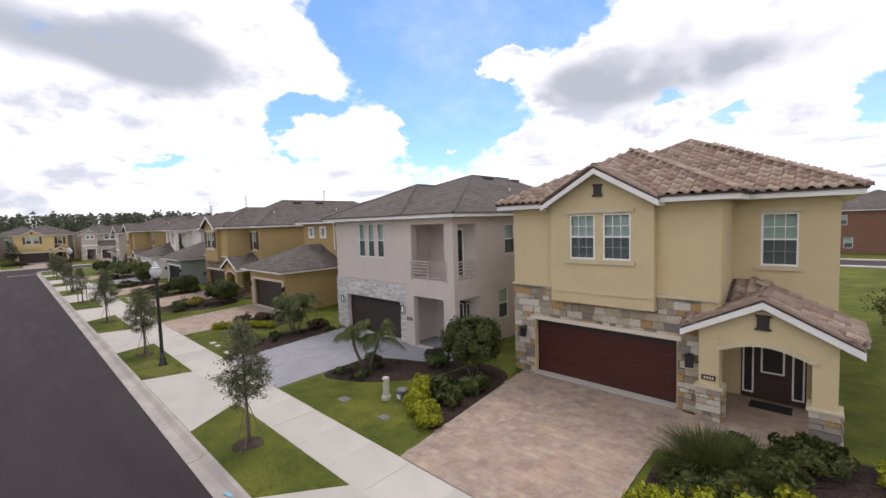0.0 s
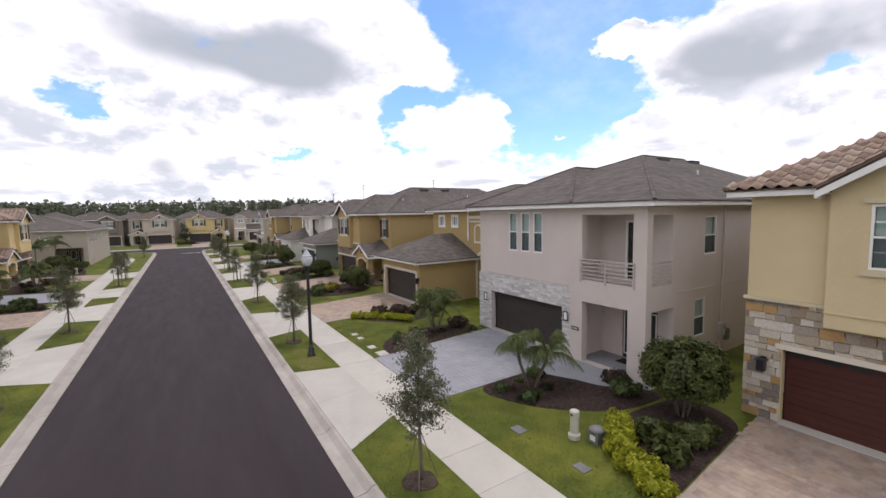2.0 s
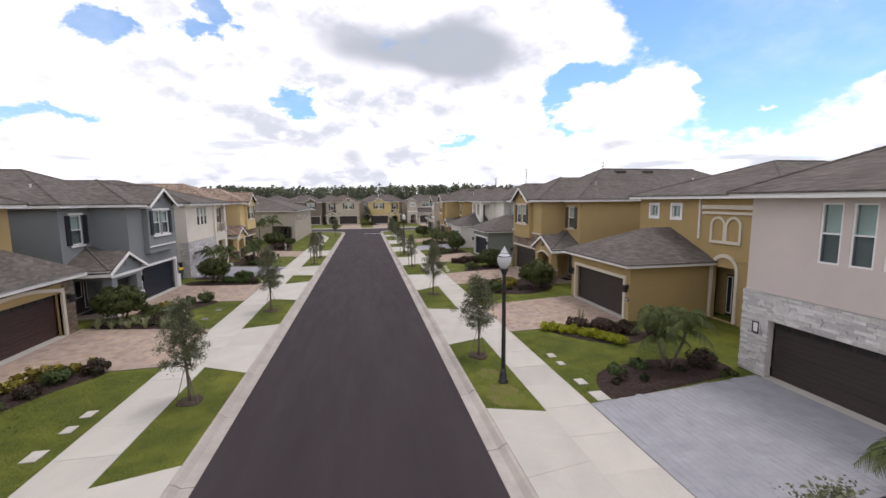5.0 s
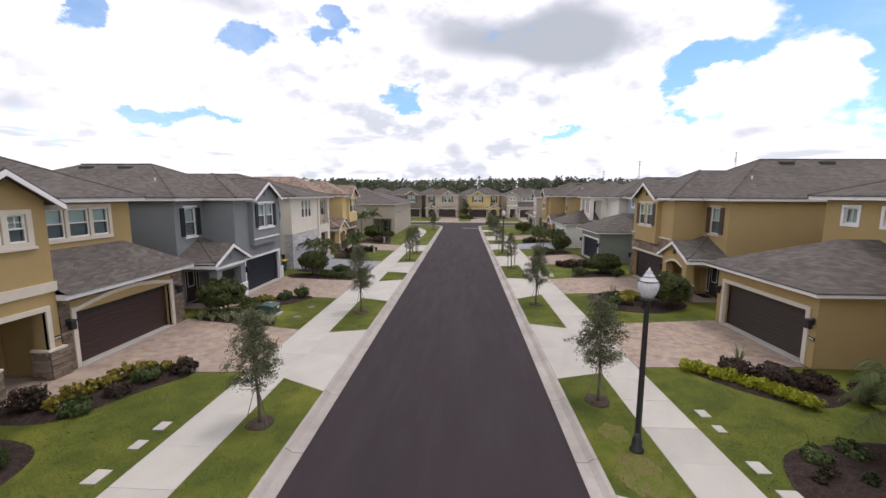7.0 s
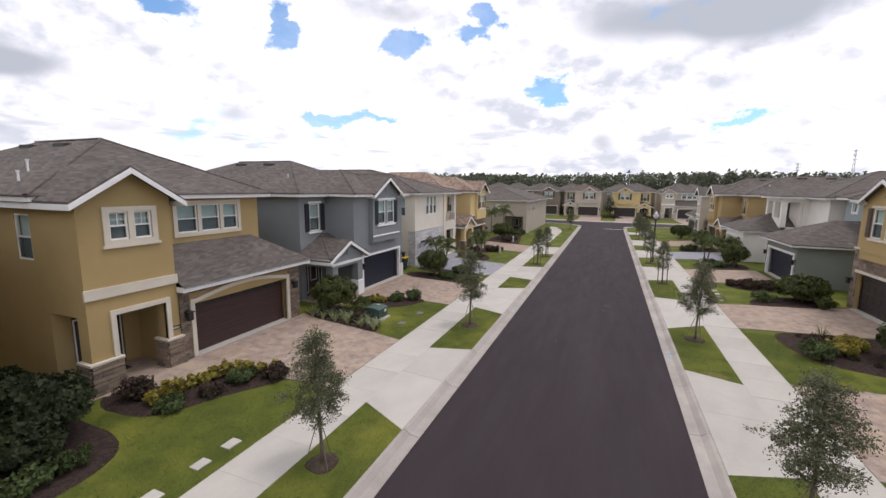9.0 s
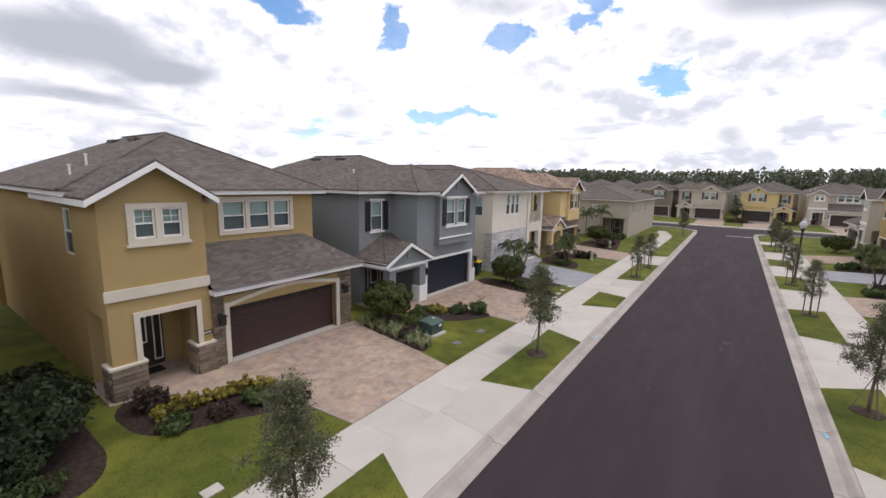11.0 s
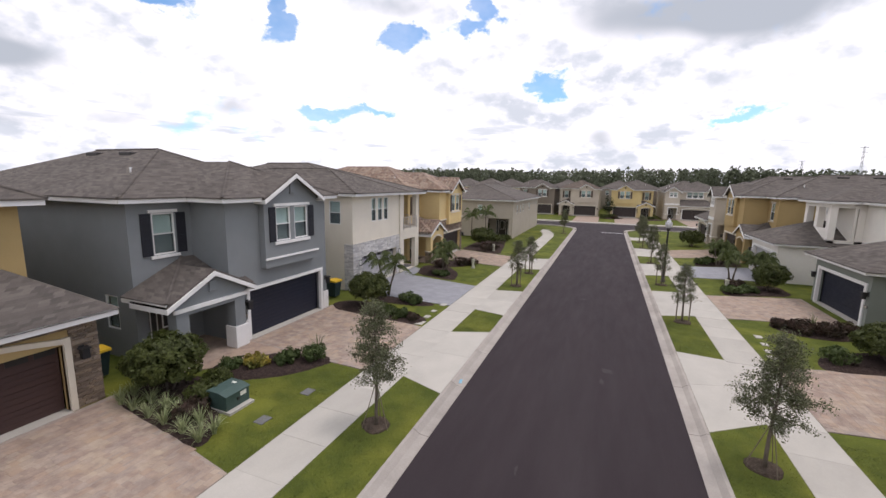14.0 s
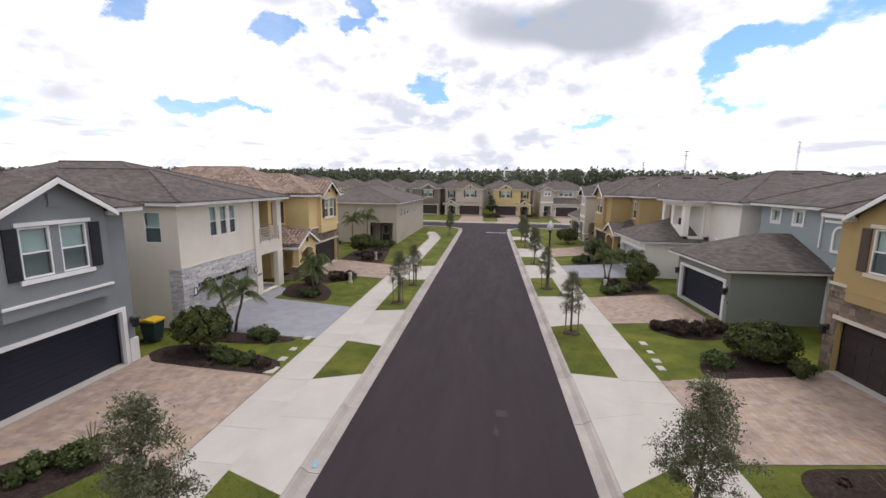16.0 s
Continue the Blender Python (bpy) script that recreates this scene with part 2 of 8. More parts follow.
def glass_material(name, tint, rough=0.03):
    m = bpy.data.materials.new(name)
    m.use_nodes = True
    nt = m.node_tree
    N = nt.nodes
    N.remove(N["Principled BSDF"])
    tr = N.new("ShaderNodeBsdfTransparent")
    tr.inputs[0].default_value = (*tint, 1)
    gl = N.new("ShaderNodeBsdfGlossy")
    gl.inputs["Roughness"].default_value = rough
    # two panes' worth of gloss, rising towards a grazing view
    facing = N.new("ShaderNodeLayerWeight").outputs["Facing"]
    for op, v in (("POWER", 5.0), ("MULTIPLY", 0.85), ("ADD", 0.08)):
        k = N.new("ShaderNodeMath")
        k.operation = op
        k.inputs[1].default_value = v
        nt.links.new(facing, k.inputs[0])
        facing = k.outputs[0]
    mx = N.new("ShaderNodeMixShader")
    nt.links.new(facing, mx.inputs[0])
    nt.links.new(tr.outputs[0], mx.inputs[1])
    nt.links.new(gl.outputs[0], mx.inputs[2])
    nt.links.new(mx.outputs[0], N["Material Output"].inputs[0])
    return m


def shingle_material(name, tones):
    """Asphalt shingles: tabs of uneven tone in level courses, with a granular grain."""
    m = material(name, (1.08, 1.08, 1.08), (0.9, 0.9, 0.9), scale=0.5, rough=0.93, bump=0.5, bscale=90, spec=0.15, fine=0.16)
    nt, b = m.node_tree, m.node_tree.nodes["Principled BSDF"]
    N, L = nt.nodes, nt.links

    def mth(op, a, c):
        n = N.new("ShaderNodeMath")
        n.operation = op
        for i, x in enumerate((a, c)):
            if isinstance(x, (int, float)):
                n.inputs[i].default_value = x
            elif x is not None:
                L.new(x, n.inputs[i])
        return n.outputs[0]
    xyz = N.new("ShaderNodeSeparateXYZ")
    L.new(N.new("ShaderNodeTexCoord").outputs["Object"], xyz.inputs[0])
    course = mth("DIVIDE", xyz.outputs[2], 0.06)
    row = mth("FLOOR", course, None)
    jog = N.new("ShaderNodeTexWhiteNoise")
    jog.noise_dimensions = "1D"
    L.new(row, jog.inputs["W"])
    along = mth("ADD", mth("DIVIDE", mth("ADD", xyz.outputs[0], xyz.outputs[1]), 0.26), mth("MULTIPLY", jog.outputs["Value"], 7.3))
    cell = N.new("ShaderNodeCombineXYZ")
    L.new(row, cell.inputs[0])
    L.new(mth("FLOOR", along, None), cell.inputs[1])
    tab = N.new("ShaderNodeTexWhiteNoise")
    L.new(cell.outputs[0], tab.inputs["Vector"])
    r = N.new("ShaderNodeValToRGB")
    while len(r.color_ramp.elements) < len(tones):
        r.color_ramp.elements.new(0.5)
    for i, c in enumerate(tones):
        r.color_ramp.elements[i].position = i / (len(tones) - 1)
        r.color_ramp.elements[i].color = (*c, 1)
    L.new(tab.outputs["Value"], r.inputs[0])
    mx = N.new("ShaderNodeMix")
    mx.data_type, mx.blend_type = "RGBA", "MULTIPLY"
    mx.inputs["Factor"].default_value = 1.0
    old = b.inputs["Base Color"].links[0].from_socket
    L.new(r.outputs[0], mx.inputs["A"])
    L.new(old, mx.inputs["B"])
    L.new(mx.outputs["Result"], b.inputs["Base Color"])
    lip = N.new("ShaderNodeBump")
    lip.inputs["Strength"].default_value, lip.inputs["Distance"].default_value = 0.5, 0.012
    lip.invert = True
    L.new(mth("FRACT", course, None), lip.inputs["Height"])
    L.new(b.inputs["Normal"].links[0].from_socket, lip.inputs["Normal"])
    L.new(lip.outputs[0], b.inputs["Normal"])
    return m


M = {}
M["grass"] = material("grass", (0.1, 0.116, 0.0195), (0.062, 0.079, 0.014), scale=1.1, rough=0.9, bump=0.4, bscale=28, fine=0.14, c3=(0.137, 0.145, 0.024), dist=0.03, spec=0.12)
M["blade"] = material("grass_blade", (0.106, 0.124, 0.0205), (0.068, 0.087, 0.015), scale=1.1, rough=0.7, bump=0, island=0.14, c3=(0.146, 0.155, 0.0255), spec=0.2)
M["dry_grass"] = material("dry_grass", (0.16, 0.125, 0.055), (0.11, 0.125, 0.025), scale=3.5, rough=0.95, bump=0.7, bscale=30, fine=0.3, c3=(0.1, 0.13, 0.02), spec=0.1)
M["asphalt"] = material("asphalt", (0.035, 0.0262, 0.0288), (0.0285, 0.0212, 0.0238), scale=0.5, rough=0.9, bump=0.35, bscale=110, fine=0.14, stretch=(1.6, 0.25, 1), c3=(0.04, 0.0315, 0.0338), spec=0.25)
M["concrete"] = material("concrete", (0.438, 0.413, 0.367), (0.398, 0.375, 0.334), scale=0.8, rough=0.9, bump=0.15, bscale=80, fine=0.06, stain=0.25, rnd=0.06, spec=0.2)
M["kerb"] = material("kerb_concrete", (0.37, 0.335, 0.30), (0.31, 0.28, 0.25), scale=1.5, rough=0.9, bump=0.2, bscale=60, fine=0.1, stain=0.45, rnd=0.06, spec=0.2)
M["joint_grey"] = material("grey_joint_sand", (0.25, 0.25, 0.262), (0.21, 0.21, 0.222), scale=3, rough=1)
M["joint"] = material("joint_sand", (0.32, 0.262, 0.22), (0.26, 0.21, 0.18), scale=3, rough=1)
M["paver_tan"] = hue_random(material("tan_paver", (1.1, 1.09, 1.04), (0.76, 0.74, 0.73), scale=3.0, rough=0.88, bump=0.2, bscale=70, fine=0.1, spec=0.2, c3=(1.12, 1.10, 0.98), stain=0.22, wide=True), [(0.342, 0.27, 0.224), (0.32, 0.246, 0.205), (0.358, 0.288, 0.238), (0.303, 0.234, 0.196), (0.335, 0.252, 0.202), (0.32, 0.257, 0.22)])
M["paver_tan_i"] = hue_random(material("tan_paver_field", (1.1, 1.09, 1.04), (0.76, 0.74, 0.73), scale=3.0, rough=0.88, bump=0.2, bscale=70, fine=0.1, spec=0.2, c3=(1.12, 1.10, 0.98), stain=0.22, wide=True), [(0.342, 0.27, 0.224), (0.32, 0.246, 0.205), (0.358, 0.288, 0.238), (0.303, 0.234, 0.196), (0.335, 0.252, 0.202), (0.32, 0.257, 0.22)], "i")
M["paver_grey"] = hue_random(material("grey_paver", (1, 1, 1), (0.84, 0.84, 0.85), scale=1.6, wide=True, rough=0.88, bump=0.2, bscale=70, fine=0.1, spec=0.2), [(0.285, 0.286, 0.305), (0.293, 0.294, 0.312), (0.277, 0.278, 0.297), (0.287, 0.29, 0.307)])
M["paver_grey_i"] = hue_random(material("grey_paver_field", (1, 1, 1), (0.84, 0.84, 0.85), scale=1.6, wide=True, rough=0.88, bump=0.2, bscale=70, fine=0.1, spec=0.2), [(0.285, 0.286, 0.305), (0.293, 0.294, 0.312), (0.277, 0.278, 0.297), (0.287, 0.29, 0.307)], "i")
M["old_mulch"] = material("old_mulch", (0.115, 0.088, 0.066), (0.062, 0.046, 0.036), scale=9, rough=1, bump=1.0, bscale=35, fine=0.4, dist=0.06, spec=0.1)
M["mulch"] = material("mulch", (0.072, 0.05, 0.042), (0.04, 0.028, 0.025), scale=8, rough=1, bump=1.0, bscale=35, fine=0.4, dist=0.08, spec=0.1)
for key, c in {"olive": (0.595, 0.49, 0.3), "greige": (0.59, 0.519, 0.476), "mustard": (0.4, 0.29, 0.134), "mustard2": (0.415, 0.302, 0.141), "slate": (0.226, 0.24, 0.246), "cream": (0.74, 0.68, 0.575), "yellow": (0.68, 0.52, 0.26), "tan": (0.43, 0.38, 0.31), "green": (0.235, 0.255, 0.228), "teal": (0.31, 0.355, 0.36), "white_stucco": (0.8, 0.76, 0.69), "yellow2": (0.62, 0.49, 0.24), "brown": (0.24, 0.2, 0.165), "pale": (0.52, 0.46, 0.38), "brick_red": (0.21, 0.115, 0.085)}.items():
    M[key] = material("stucco_" + key, c, tuple(x * 0.93 for x in c), scale=0.7, rough=0.92, bump=0.35, bscale=70, fine=0.05, stain=0.12, spec=0.2)
M["white"] = material("white_paint", (0.78, 0.77, 0.75), (0.72, 0.71, 0.69), scale=1.5, rough=0.6, bump=0.05, bscale=40, fine=0.03, spec=0.4)
M["trim"] = material("cream_trim", (0.62, 0.56, 0.46), (0.57, 0.51, 0.42), scale=1.5, rough=0.8, bump=0.15, bscale=60, fine=0.04)
M["olive_trim"] = material("olive_trim", (0.55, 0.485, 0.33), (0.51, 0.45, 0.31), scale=1.5, rough=0.85, bump=0.2, bscale=60, fine=0.04)
M["shingle"] = shingle_material("grey_shingle", [(0.083, 0.073, 0.066), (0.102, 0.089, 0.08), (0.115, 0.1, 0.089), (0.138, 0.12, 0.106)])
M["shingle2"] = shingle_material("brown_shingle", [(0.085, 0.066, 0.055), (0.115, 0.092, 0.076), (0.16, 0.128, 0.104)])
TILES = [(0.36, 0.26, 0.195), (0.31, 0.215, 0.165), (0.42, 0.33, 0.26), (0.27, 0.195, 0.155), (0.39, 0.295, 0.23), (0.34, 0.26, 0.21)]
M["tile"] = hue_random(material("clay_tile", (1, 1, 1), (0.8, 0.8, 0.8), scale=5, rough=0.85, bump=0.2, bscale=50, fine=0.15, spec=0.2), TILES)
M["tile_i"] = hue_random(material("clay_tile_field", (1, 1, 1), (0.8, 0.8, 0.8), scale=5, rough=0.85, bump=0.2, bscale=50, fine=0.15, spec=0.2), TILES, "i")
STONES = [(0.42, 0.35, 0.26), (0.56, 0.50, 0.41), (0.31, 0.25, 0.19), (0.24, 0.21, 0.185), (0.45, 0.29, 0.13), (0.62, 0.57, 0.49), (0.36, 0.31, 0.26), (0.50, 0.42, 0.32)]
M["stone"] = hue_random(material("ashlar_stone", (1, 1, 1), (0.75, 0.75, 0.75), scale=7, rough=0.9, bump=0.7, bscale=25, fine=0.15, spec=0.2), STONES)
M["stone_dark"] = hue_random(material("brown_stone", (1, 1, 1), (0.75, 0.75, 0.75), scale=7, rough=0.9, bump=0.7, bscale=25, fine=0.15, spec=0.2), [(0.25, 0.19, 0.14), (0.2, 0.155, 0.12), (0.29, 0.225, 0.165), (0.23, 0.18, 0.145), (0.33, 0.26, 0.2)])
M["ledge"] = hue_random(material("white_ledgestone", (1, 1, 1), (0.85, 0.85, 0.85), scale=7, rough=0.9, bump=0.6, bscale=30, fine=0.1, spec=0.2), [(0.62, 0.60, 0.58), (0.54, 0.52, 0.51), (0.68, 0.66, 0.64), (0.48, 0.465, 0.46), (0.6, 0.575, 0.54)], "i")
M["door_red"] = material("mahogany_door", (0.07, 0.02, 0.014), (0.055, 0.016, 0.0115), scale=3, rough=0.5, bump=0.2, bscale=40, stretch=(1, 0.15, 2), fine=0.2)
M["door_brown"] = material("brown_door", (0.05, 0.038, 0.034), (0.04, 0.031, 0.028), scale=3, rough=0.55, bump=0.15, bscale=40, stretch=(1, 0.2, 2), fine=0.12)
M["door_umber"] = material("umber_door", (0.062, 0.034, 0.03), (0.05, 0.028, 0.026), scale=3, rough=0.55, bump=0.15, bscale=40, stretch=(1, 0.2, 2), fine=0.12)
M["door_navy"] = material("navy_door", (0.018, 0.02, 0.034), (0.015, 0.017, 0.029), scale=3, rough=0.5, bump=0.1, fine=0.06)
M["door_pale"] = material("pale_door", (0.46, 0.45, 0.46), scale=3, rough=0.55, bump=0.1, fine=0.05)
M["shutter"] = material("dark_shutter", (0.022, 0.023, 0.03), scale=3, rough=0.6, bump=0.1, fine=0.06)
M["shutter_b"] = material("brown_shutter", (0.09, 0.065, 0.05), scale=3, rough=0.6, bump=0.1, fine=0.08)
M["bronze"] = material("dark_bronze", (0.03, 0.025, 0.022), scale=4, rough=0.5, bump=0.1, fine=0.1, spec=0.5)
M["iron"] = material("black_iron", (0.018, 0.017, 0.018), scale=4, rough=0.45, bump=0.1, fine=0.1, spec=0.5)
M["rail"] = material("rail_paint", (0.50, 0.46, 0.42), scale=4, rough=0.5, bump=0)
M["blind"] = material("blind_slat", (0.66, 0.73, 0.71), (0.6, 0.67, 0.65), scale=4, rough=0.6, bump=0)
M["screen"] = glass_material("insect_screen", (0.84, 0.84, 0.85), 0.6)
_n = M["screen"].node_tree
_d = _n.nodes.new("ShaderNodeBsdfDiffuse")
_d.inputs["Color"].default_value = (0.06, 0.065, 0.075, 1)
_m = _n.nodes["Mix Shader"]
_n.links.remove(_m.inputs[0].links[0])
_m.inputs[0].default_value = 0.42
_n.links.new(_d.outputs[0], _m.inputs[2])
M["glass"] = glass_material("window_glass", (0.78, 0.86, 0.84))
M["globe"] = material("frosted_globe", (0.6, 0.6, 0.61), (0.5, 0.5, 0.52), scale=6, rough=0.18, bump=0.4, bscale=30, spec=0.6, stretch=(4, 4, 0.4), fine=0.04)
M["bark"] = material("bark", (0.16, 0.13, 0.10), (0.10, 0.08, 0.065), scale=9, rough=0.95, bump=0.6, bscale=40, stretch=(1, 1, 0.3), fine=0.2)
M["stake"] = material("stake_wood", (0.20, 0.16, 0.12), scale=6, rough=0.9, bump=0.3)
M["leaf_oak"] = leaf_material("oak_leaf", (0.165, 0.174, 0.1), (0.11, 0.12, 0.066))
M["leaf_dark"] = leaf_material("shrub_leaf", (0.085, 0.1, 0.026), (0.048, 0.06, 0.018), 0.4)
M["leaf_deep"] = leaf_material("deep_leaf", (0.036, 0.048, 0.02), (0.022, 0.03, 0.014), 0.3)
M["leaf_mid"] = leaf_material("mid_leaf", (0.092, 0.122, 0.042), (0.062, 0.088, 0.032))
M["leaf_lime"] = leaf_material("lime_leaf", (0.34, 0.34, 0.025), (0.22, 0.25, 0.02))
M["leaf_gold"] = leaf_material("croton_leaf", (0.4, 0.31, 0.055), (0.085, 0.1, 0.028))
M["leaf_red"] = leaf_material("maroon_leaf", (0.075, 0.045, 0.035), (0.045, 0.04, 0.025))
M["leaf_palm"] = leaf_material("palm_leaf", (0.12, 0.142, 0.05), (0.07, 0.092, 0.031))
M["leaf_pale"] = leaf_material("striped_leaf", (0.34, 0.36, 0.2), (0.22, 0.27, 0.12))
# distance haze is put into this colour, paler than the needles themselves
M["pine"] = leaf_material("hazed_pine_needle", (0.15, 0.165, 0.11), (0.11, 0.125, 0.085), 0.1)
M["bin_green"] = material("bin_plastic", (0.02, 0.04, 0.045), scale=4, rough=0.5, bump=0.05)
M["bin_yellow"] = material("bin_lid", (0.62, 0.40, 0.02), scale=4, rough=0.5, bump=0.05)
M["utility_green"] = material("utility_paint", (0.05, 0.085, 0.075), (0.042, 0.074, 0.064), scale=3, rough=0.5, bump=0.05)
M["pedestal"] = material("pedestal_plastic", (0.46, 0.45, 0.36), (0.40, 0.39, 0.31), scale=3, rough=0.6, bump=0.05)
M["grey_box"] = material("grey_plastic", (0.15, 0.15, 0.15), scale=3, rough=0.6, bump=0.05)
M["mat"] = material("door_mat", (0.025, 0.02, 0.02), scale=20, rough=1, bump=0.8, bscale=80)
M["vent"] = material("vent_metal", (0.05, 0.045, 0.042), scale=4, rough=0.6, bump=0.05)
M["steel"] = material("pylon_steel", (0.35, 0.36, 0.38), scale=2, rough=0.6, bump=0)
M["ivory"] = material("sticker", (0.7, 0.7, 0.62), scale=2, rough=0.6, bump=0)
M["paint_white"] = material("road_paint", (0.5, 0.5, 0.49), (0.36, 0.35, 0.35), scale=5, rough=0.8, bump=0)
M["paint_blue"] = material("marking_blue", (0.12, 0.36, 0.5), (0.25, 0.4, 0.48), scale=8, rough=0.8, bump=0)
M["worn"] = material("worn_asphalt", (0.052, 0.043, 0.045), (0.04, 0.032, 0.034), scale=6, rough=0.95, bump=0.2, fine=0.2)


# ---- mesh helpers ----
class Shape:
    """Collects faces; place() maps (a, b, c) to the object's own space."""

    def __init__(self, place=None):
        self.v, self.f, self.place = [], [], place or (lambda a, b, c: (a, b, c))

    def pts(self, points):
        n = len(self.v)
        self.v += [tuple(self.place(*p)) for p in points]
        return n

    def box(self, a0, a1, b0, b1, c0, c1):
        n = self.pts([(a, b, c) for c in (c0, c1) for b in (b0, b1) for a in (a0, a1)])
        self.f += [tuple(n + i for i in q) for q in ((0, 2, 3, 1), (4, 5, 7, 6), (0, 1, 5, 4), (2, 6, 7, 3), (0, 4, 6, 2), (1, 3, 7, 5))]
        return self

    def face(self, points):
        n = self.pts(points)
        self.f.append(tuple(range(n, n + len(points))))
        return self

    def prism(self, poly, lo, hi, axis):
        """A flat outline given in the two other axes, pushed from lo to hi along axis 0, 1 or 2."""
        def full(p, h):
            q = list(p)
            q.insert(axis, h)
            return tuple(q)
        n, k = self.pts([full(p, lo) for p in poly] + [full(p, hi) for p in poly]), len(poly)
        self.f.append(tuple(range(n, n + k)))
        self.f.append(tuple(range(n + k, n + 2 * k)))
        self.f += [(n + i, n + (i + 1) % k, n + k + (i + 1) % k, n + k + i) for i in range(k)]
        return self

    def tube(self, path, radii, sides=8, cap=True):
        rings = []
        for i, p in enumerate(path):
            p = Vector(p)
            d = (Vector(path[min(i + 1, len(path) - 1)]) - Vector(path[max(i - 1, 0)])).normalized()
            s = d.cross(Vector((0.31, 0.95, 0.1))).normalized()
            t = d.cross(s)
            rings.append(self.pts([tuple(p + radii[i] * (math.cos(a) * s + math.sin(a) * t)) for a in [2 * math.pi * k / sides for k in range(sides)]]))
        for r0, r1 in zip(rings, rings[1:]):
            self.f += [(r0 + k, r0 + (k + 1) % sides, r1 + (k + 1) % sides, r1 + k) for k in range(sides)]
        if cap:
            self.f.append(tuple(rings[0] + k for k in range(sides)))
            self.f.append(tuple(rings[-1] + k for k in range(sides)))
        return self

    def lathe(self, profile, sides=20, at=(0, 0)):
        rings = [self.pts([(at[0] + r * math.cos(2 * math.pi * k / sides), at[1] + r * math.sin(2 * math.pi * k / sides), z) for k in range(sides)]) for r, z in profile]
        for r0, r1 in zip(rings, rings[1:]):
            self.f += [(r0 + k, r0 + (k + 1) % sides, r1 + (k + 1) % sides, r1 + k) for k in range(sides)]
        self.f.append(tuple(rings[0] + k for k in range(sides)))
        self.f.append(tuple(rings[-1] + k for k in range(sides)))
        return self

    def panel(self, a0, a1, z0, z1, d0, d1, holes):
        """A slab from depth d0 to d1 (second axis) with rectangular holes (a0, a1, z0, z1) right through it."""
        A = sorted({a0, a1, *[min(max(x, a0), a1) for h in holes for x in h[:2]]})
        Z = sorted({z0, z1, *[min(max(x, z0), z1) for h in holes for x in h[2:]]})
        solid = {}
        for i in range(len(A) - 1):
            for j in range(len(Z) - 1):
                ca, cz = (A[i] + A[i + 1]) / 2, (Z[j] + Z[j + 1]) / 2
                solid[i, j] = not any(h[0] < ca < h[1] and h[2] < cz < h[3] for h in holes)
        for (i, j), s in solid.items():
            if not s:
                continue
            p, q, r, t = A[i], A[i + 1], Z[j], Z[j + 1]
            self.face([(p, d0, r), (q, d0, r), (q, d0, t), (p, d0, t)])
            self.face([(p, d1, r), (p, d1, t), (q, d1, t), (q, d1, r)])
            if not solid.get((i - 1, j)):
                self.face([(p, d0, r), (p, d0, t), (p, d1, t), (p, d1, r)])
            if not solid.get((i + 1, j)):
                self.face([(q, d0, r), (q, d1, r), (q, d1, t), (q, d0, t)])
            if not solid.get((i, j - 1)):
                self.face([(p, d0, r), (p, d1, r), (q, d1, r), (q, d0, r)])
            if not solid.get((i, j + 1)):
                self.face([(p, d0, t), (q, d0, t), (q, d1, t), (p, d1, t)])
        return self

    def mesh(self, name, *mats, smooth=False, fix=True, bevel=0.0):
        me = bpy.data.meshes.new(name)
        me.from_pydata(self.v, [], self.f)
        if fix or bevel:
            bm = bmesh.new()
            bm.from_mesh(me)
            if fix:
                bmesh.ops.remove_doubles(bm, verts=bm.verts, dist=0.0005)
                bmesh.ops.recalc_face_normals(bm, faces=bm.faces)
            if bevel:
                bmesh.ops.bevel(bm, geom=[e for e in bm.edges if len(e.link_faces) == 2 and e.calc_face_angle(0) > 0.6], offset=bevel, segments=2, affect="EDGES", profile=0.5)
            bm.to_mesh(me)
            bm.free()
        for m in mats:
            me.materials.append(m)
        if smooth:
            me.shade_smooth()
        return me


def part(name, shape, mat, parent, label="", smooth=False, fix=True, bevel=0.0):
    """One mesh object under a thing or a part."""
    ob = new(name, shape.mesh(name, mat, smooth=smooth, fix=fix, bevel=bevel))
    ob.parent = parent
    if label:
        ob["label"] = label
    return ob


def thing(name, place, label, category, group=""):
    ob = new(name)
    ob.empty_display_size = 0.3
    ob.matrix_world = place if isinstance(place, Matrix) else Matrix.Translation(place)
    return tagged(ob, label, category, group)


def single(name, shape, mat, place, label, category, group="", kind="", smooth=False, fix=True, bevel=0.0):
    ob = new(name, shape.mesh(name, mat, smooth=smooth, fix=fix, bevel=bevel))
    ob.matrix_world = place if isinstance(place, Matrix) else Matrix.Translation(place)
    return tagged(ob, label, category, group, kind)


# ---- ground ----
ROAD, KERB, WALK0, WALK1 = 3.4, 3.87, 5.58, 7.07
CROSS0, CROSS1 = 97.0, 104.0


def ground_z(x, y=0.0):
    """Height of the ground: the street's section, level beyond the cross street."""
    a = abs(x)
    if y > CROSS0 - 4:
        return 0.02
    if a < ROAD:
        return -0.06
    if a < KERB:
        return -0.06 + 0.18 * max(a - KERB + 0.08, 0) / 0.08
    if a < WALK1:
        return 0.12
    return 0.12 + 0.085 * min((a - WALK1) / 5.5, 1)


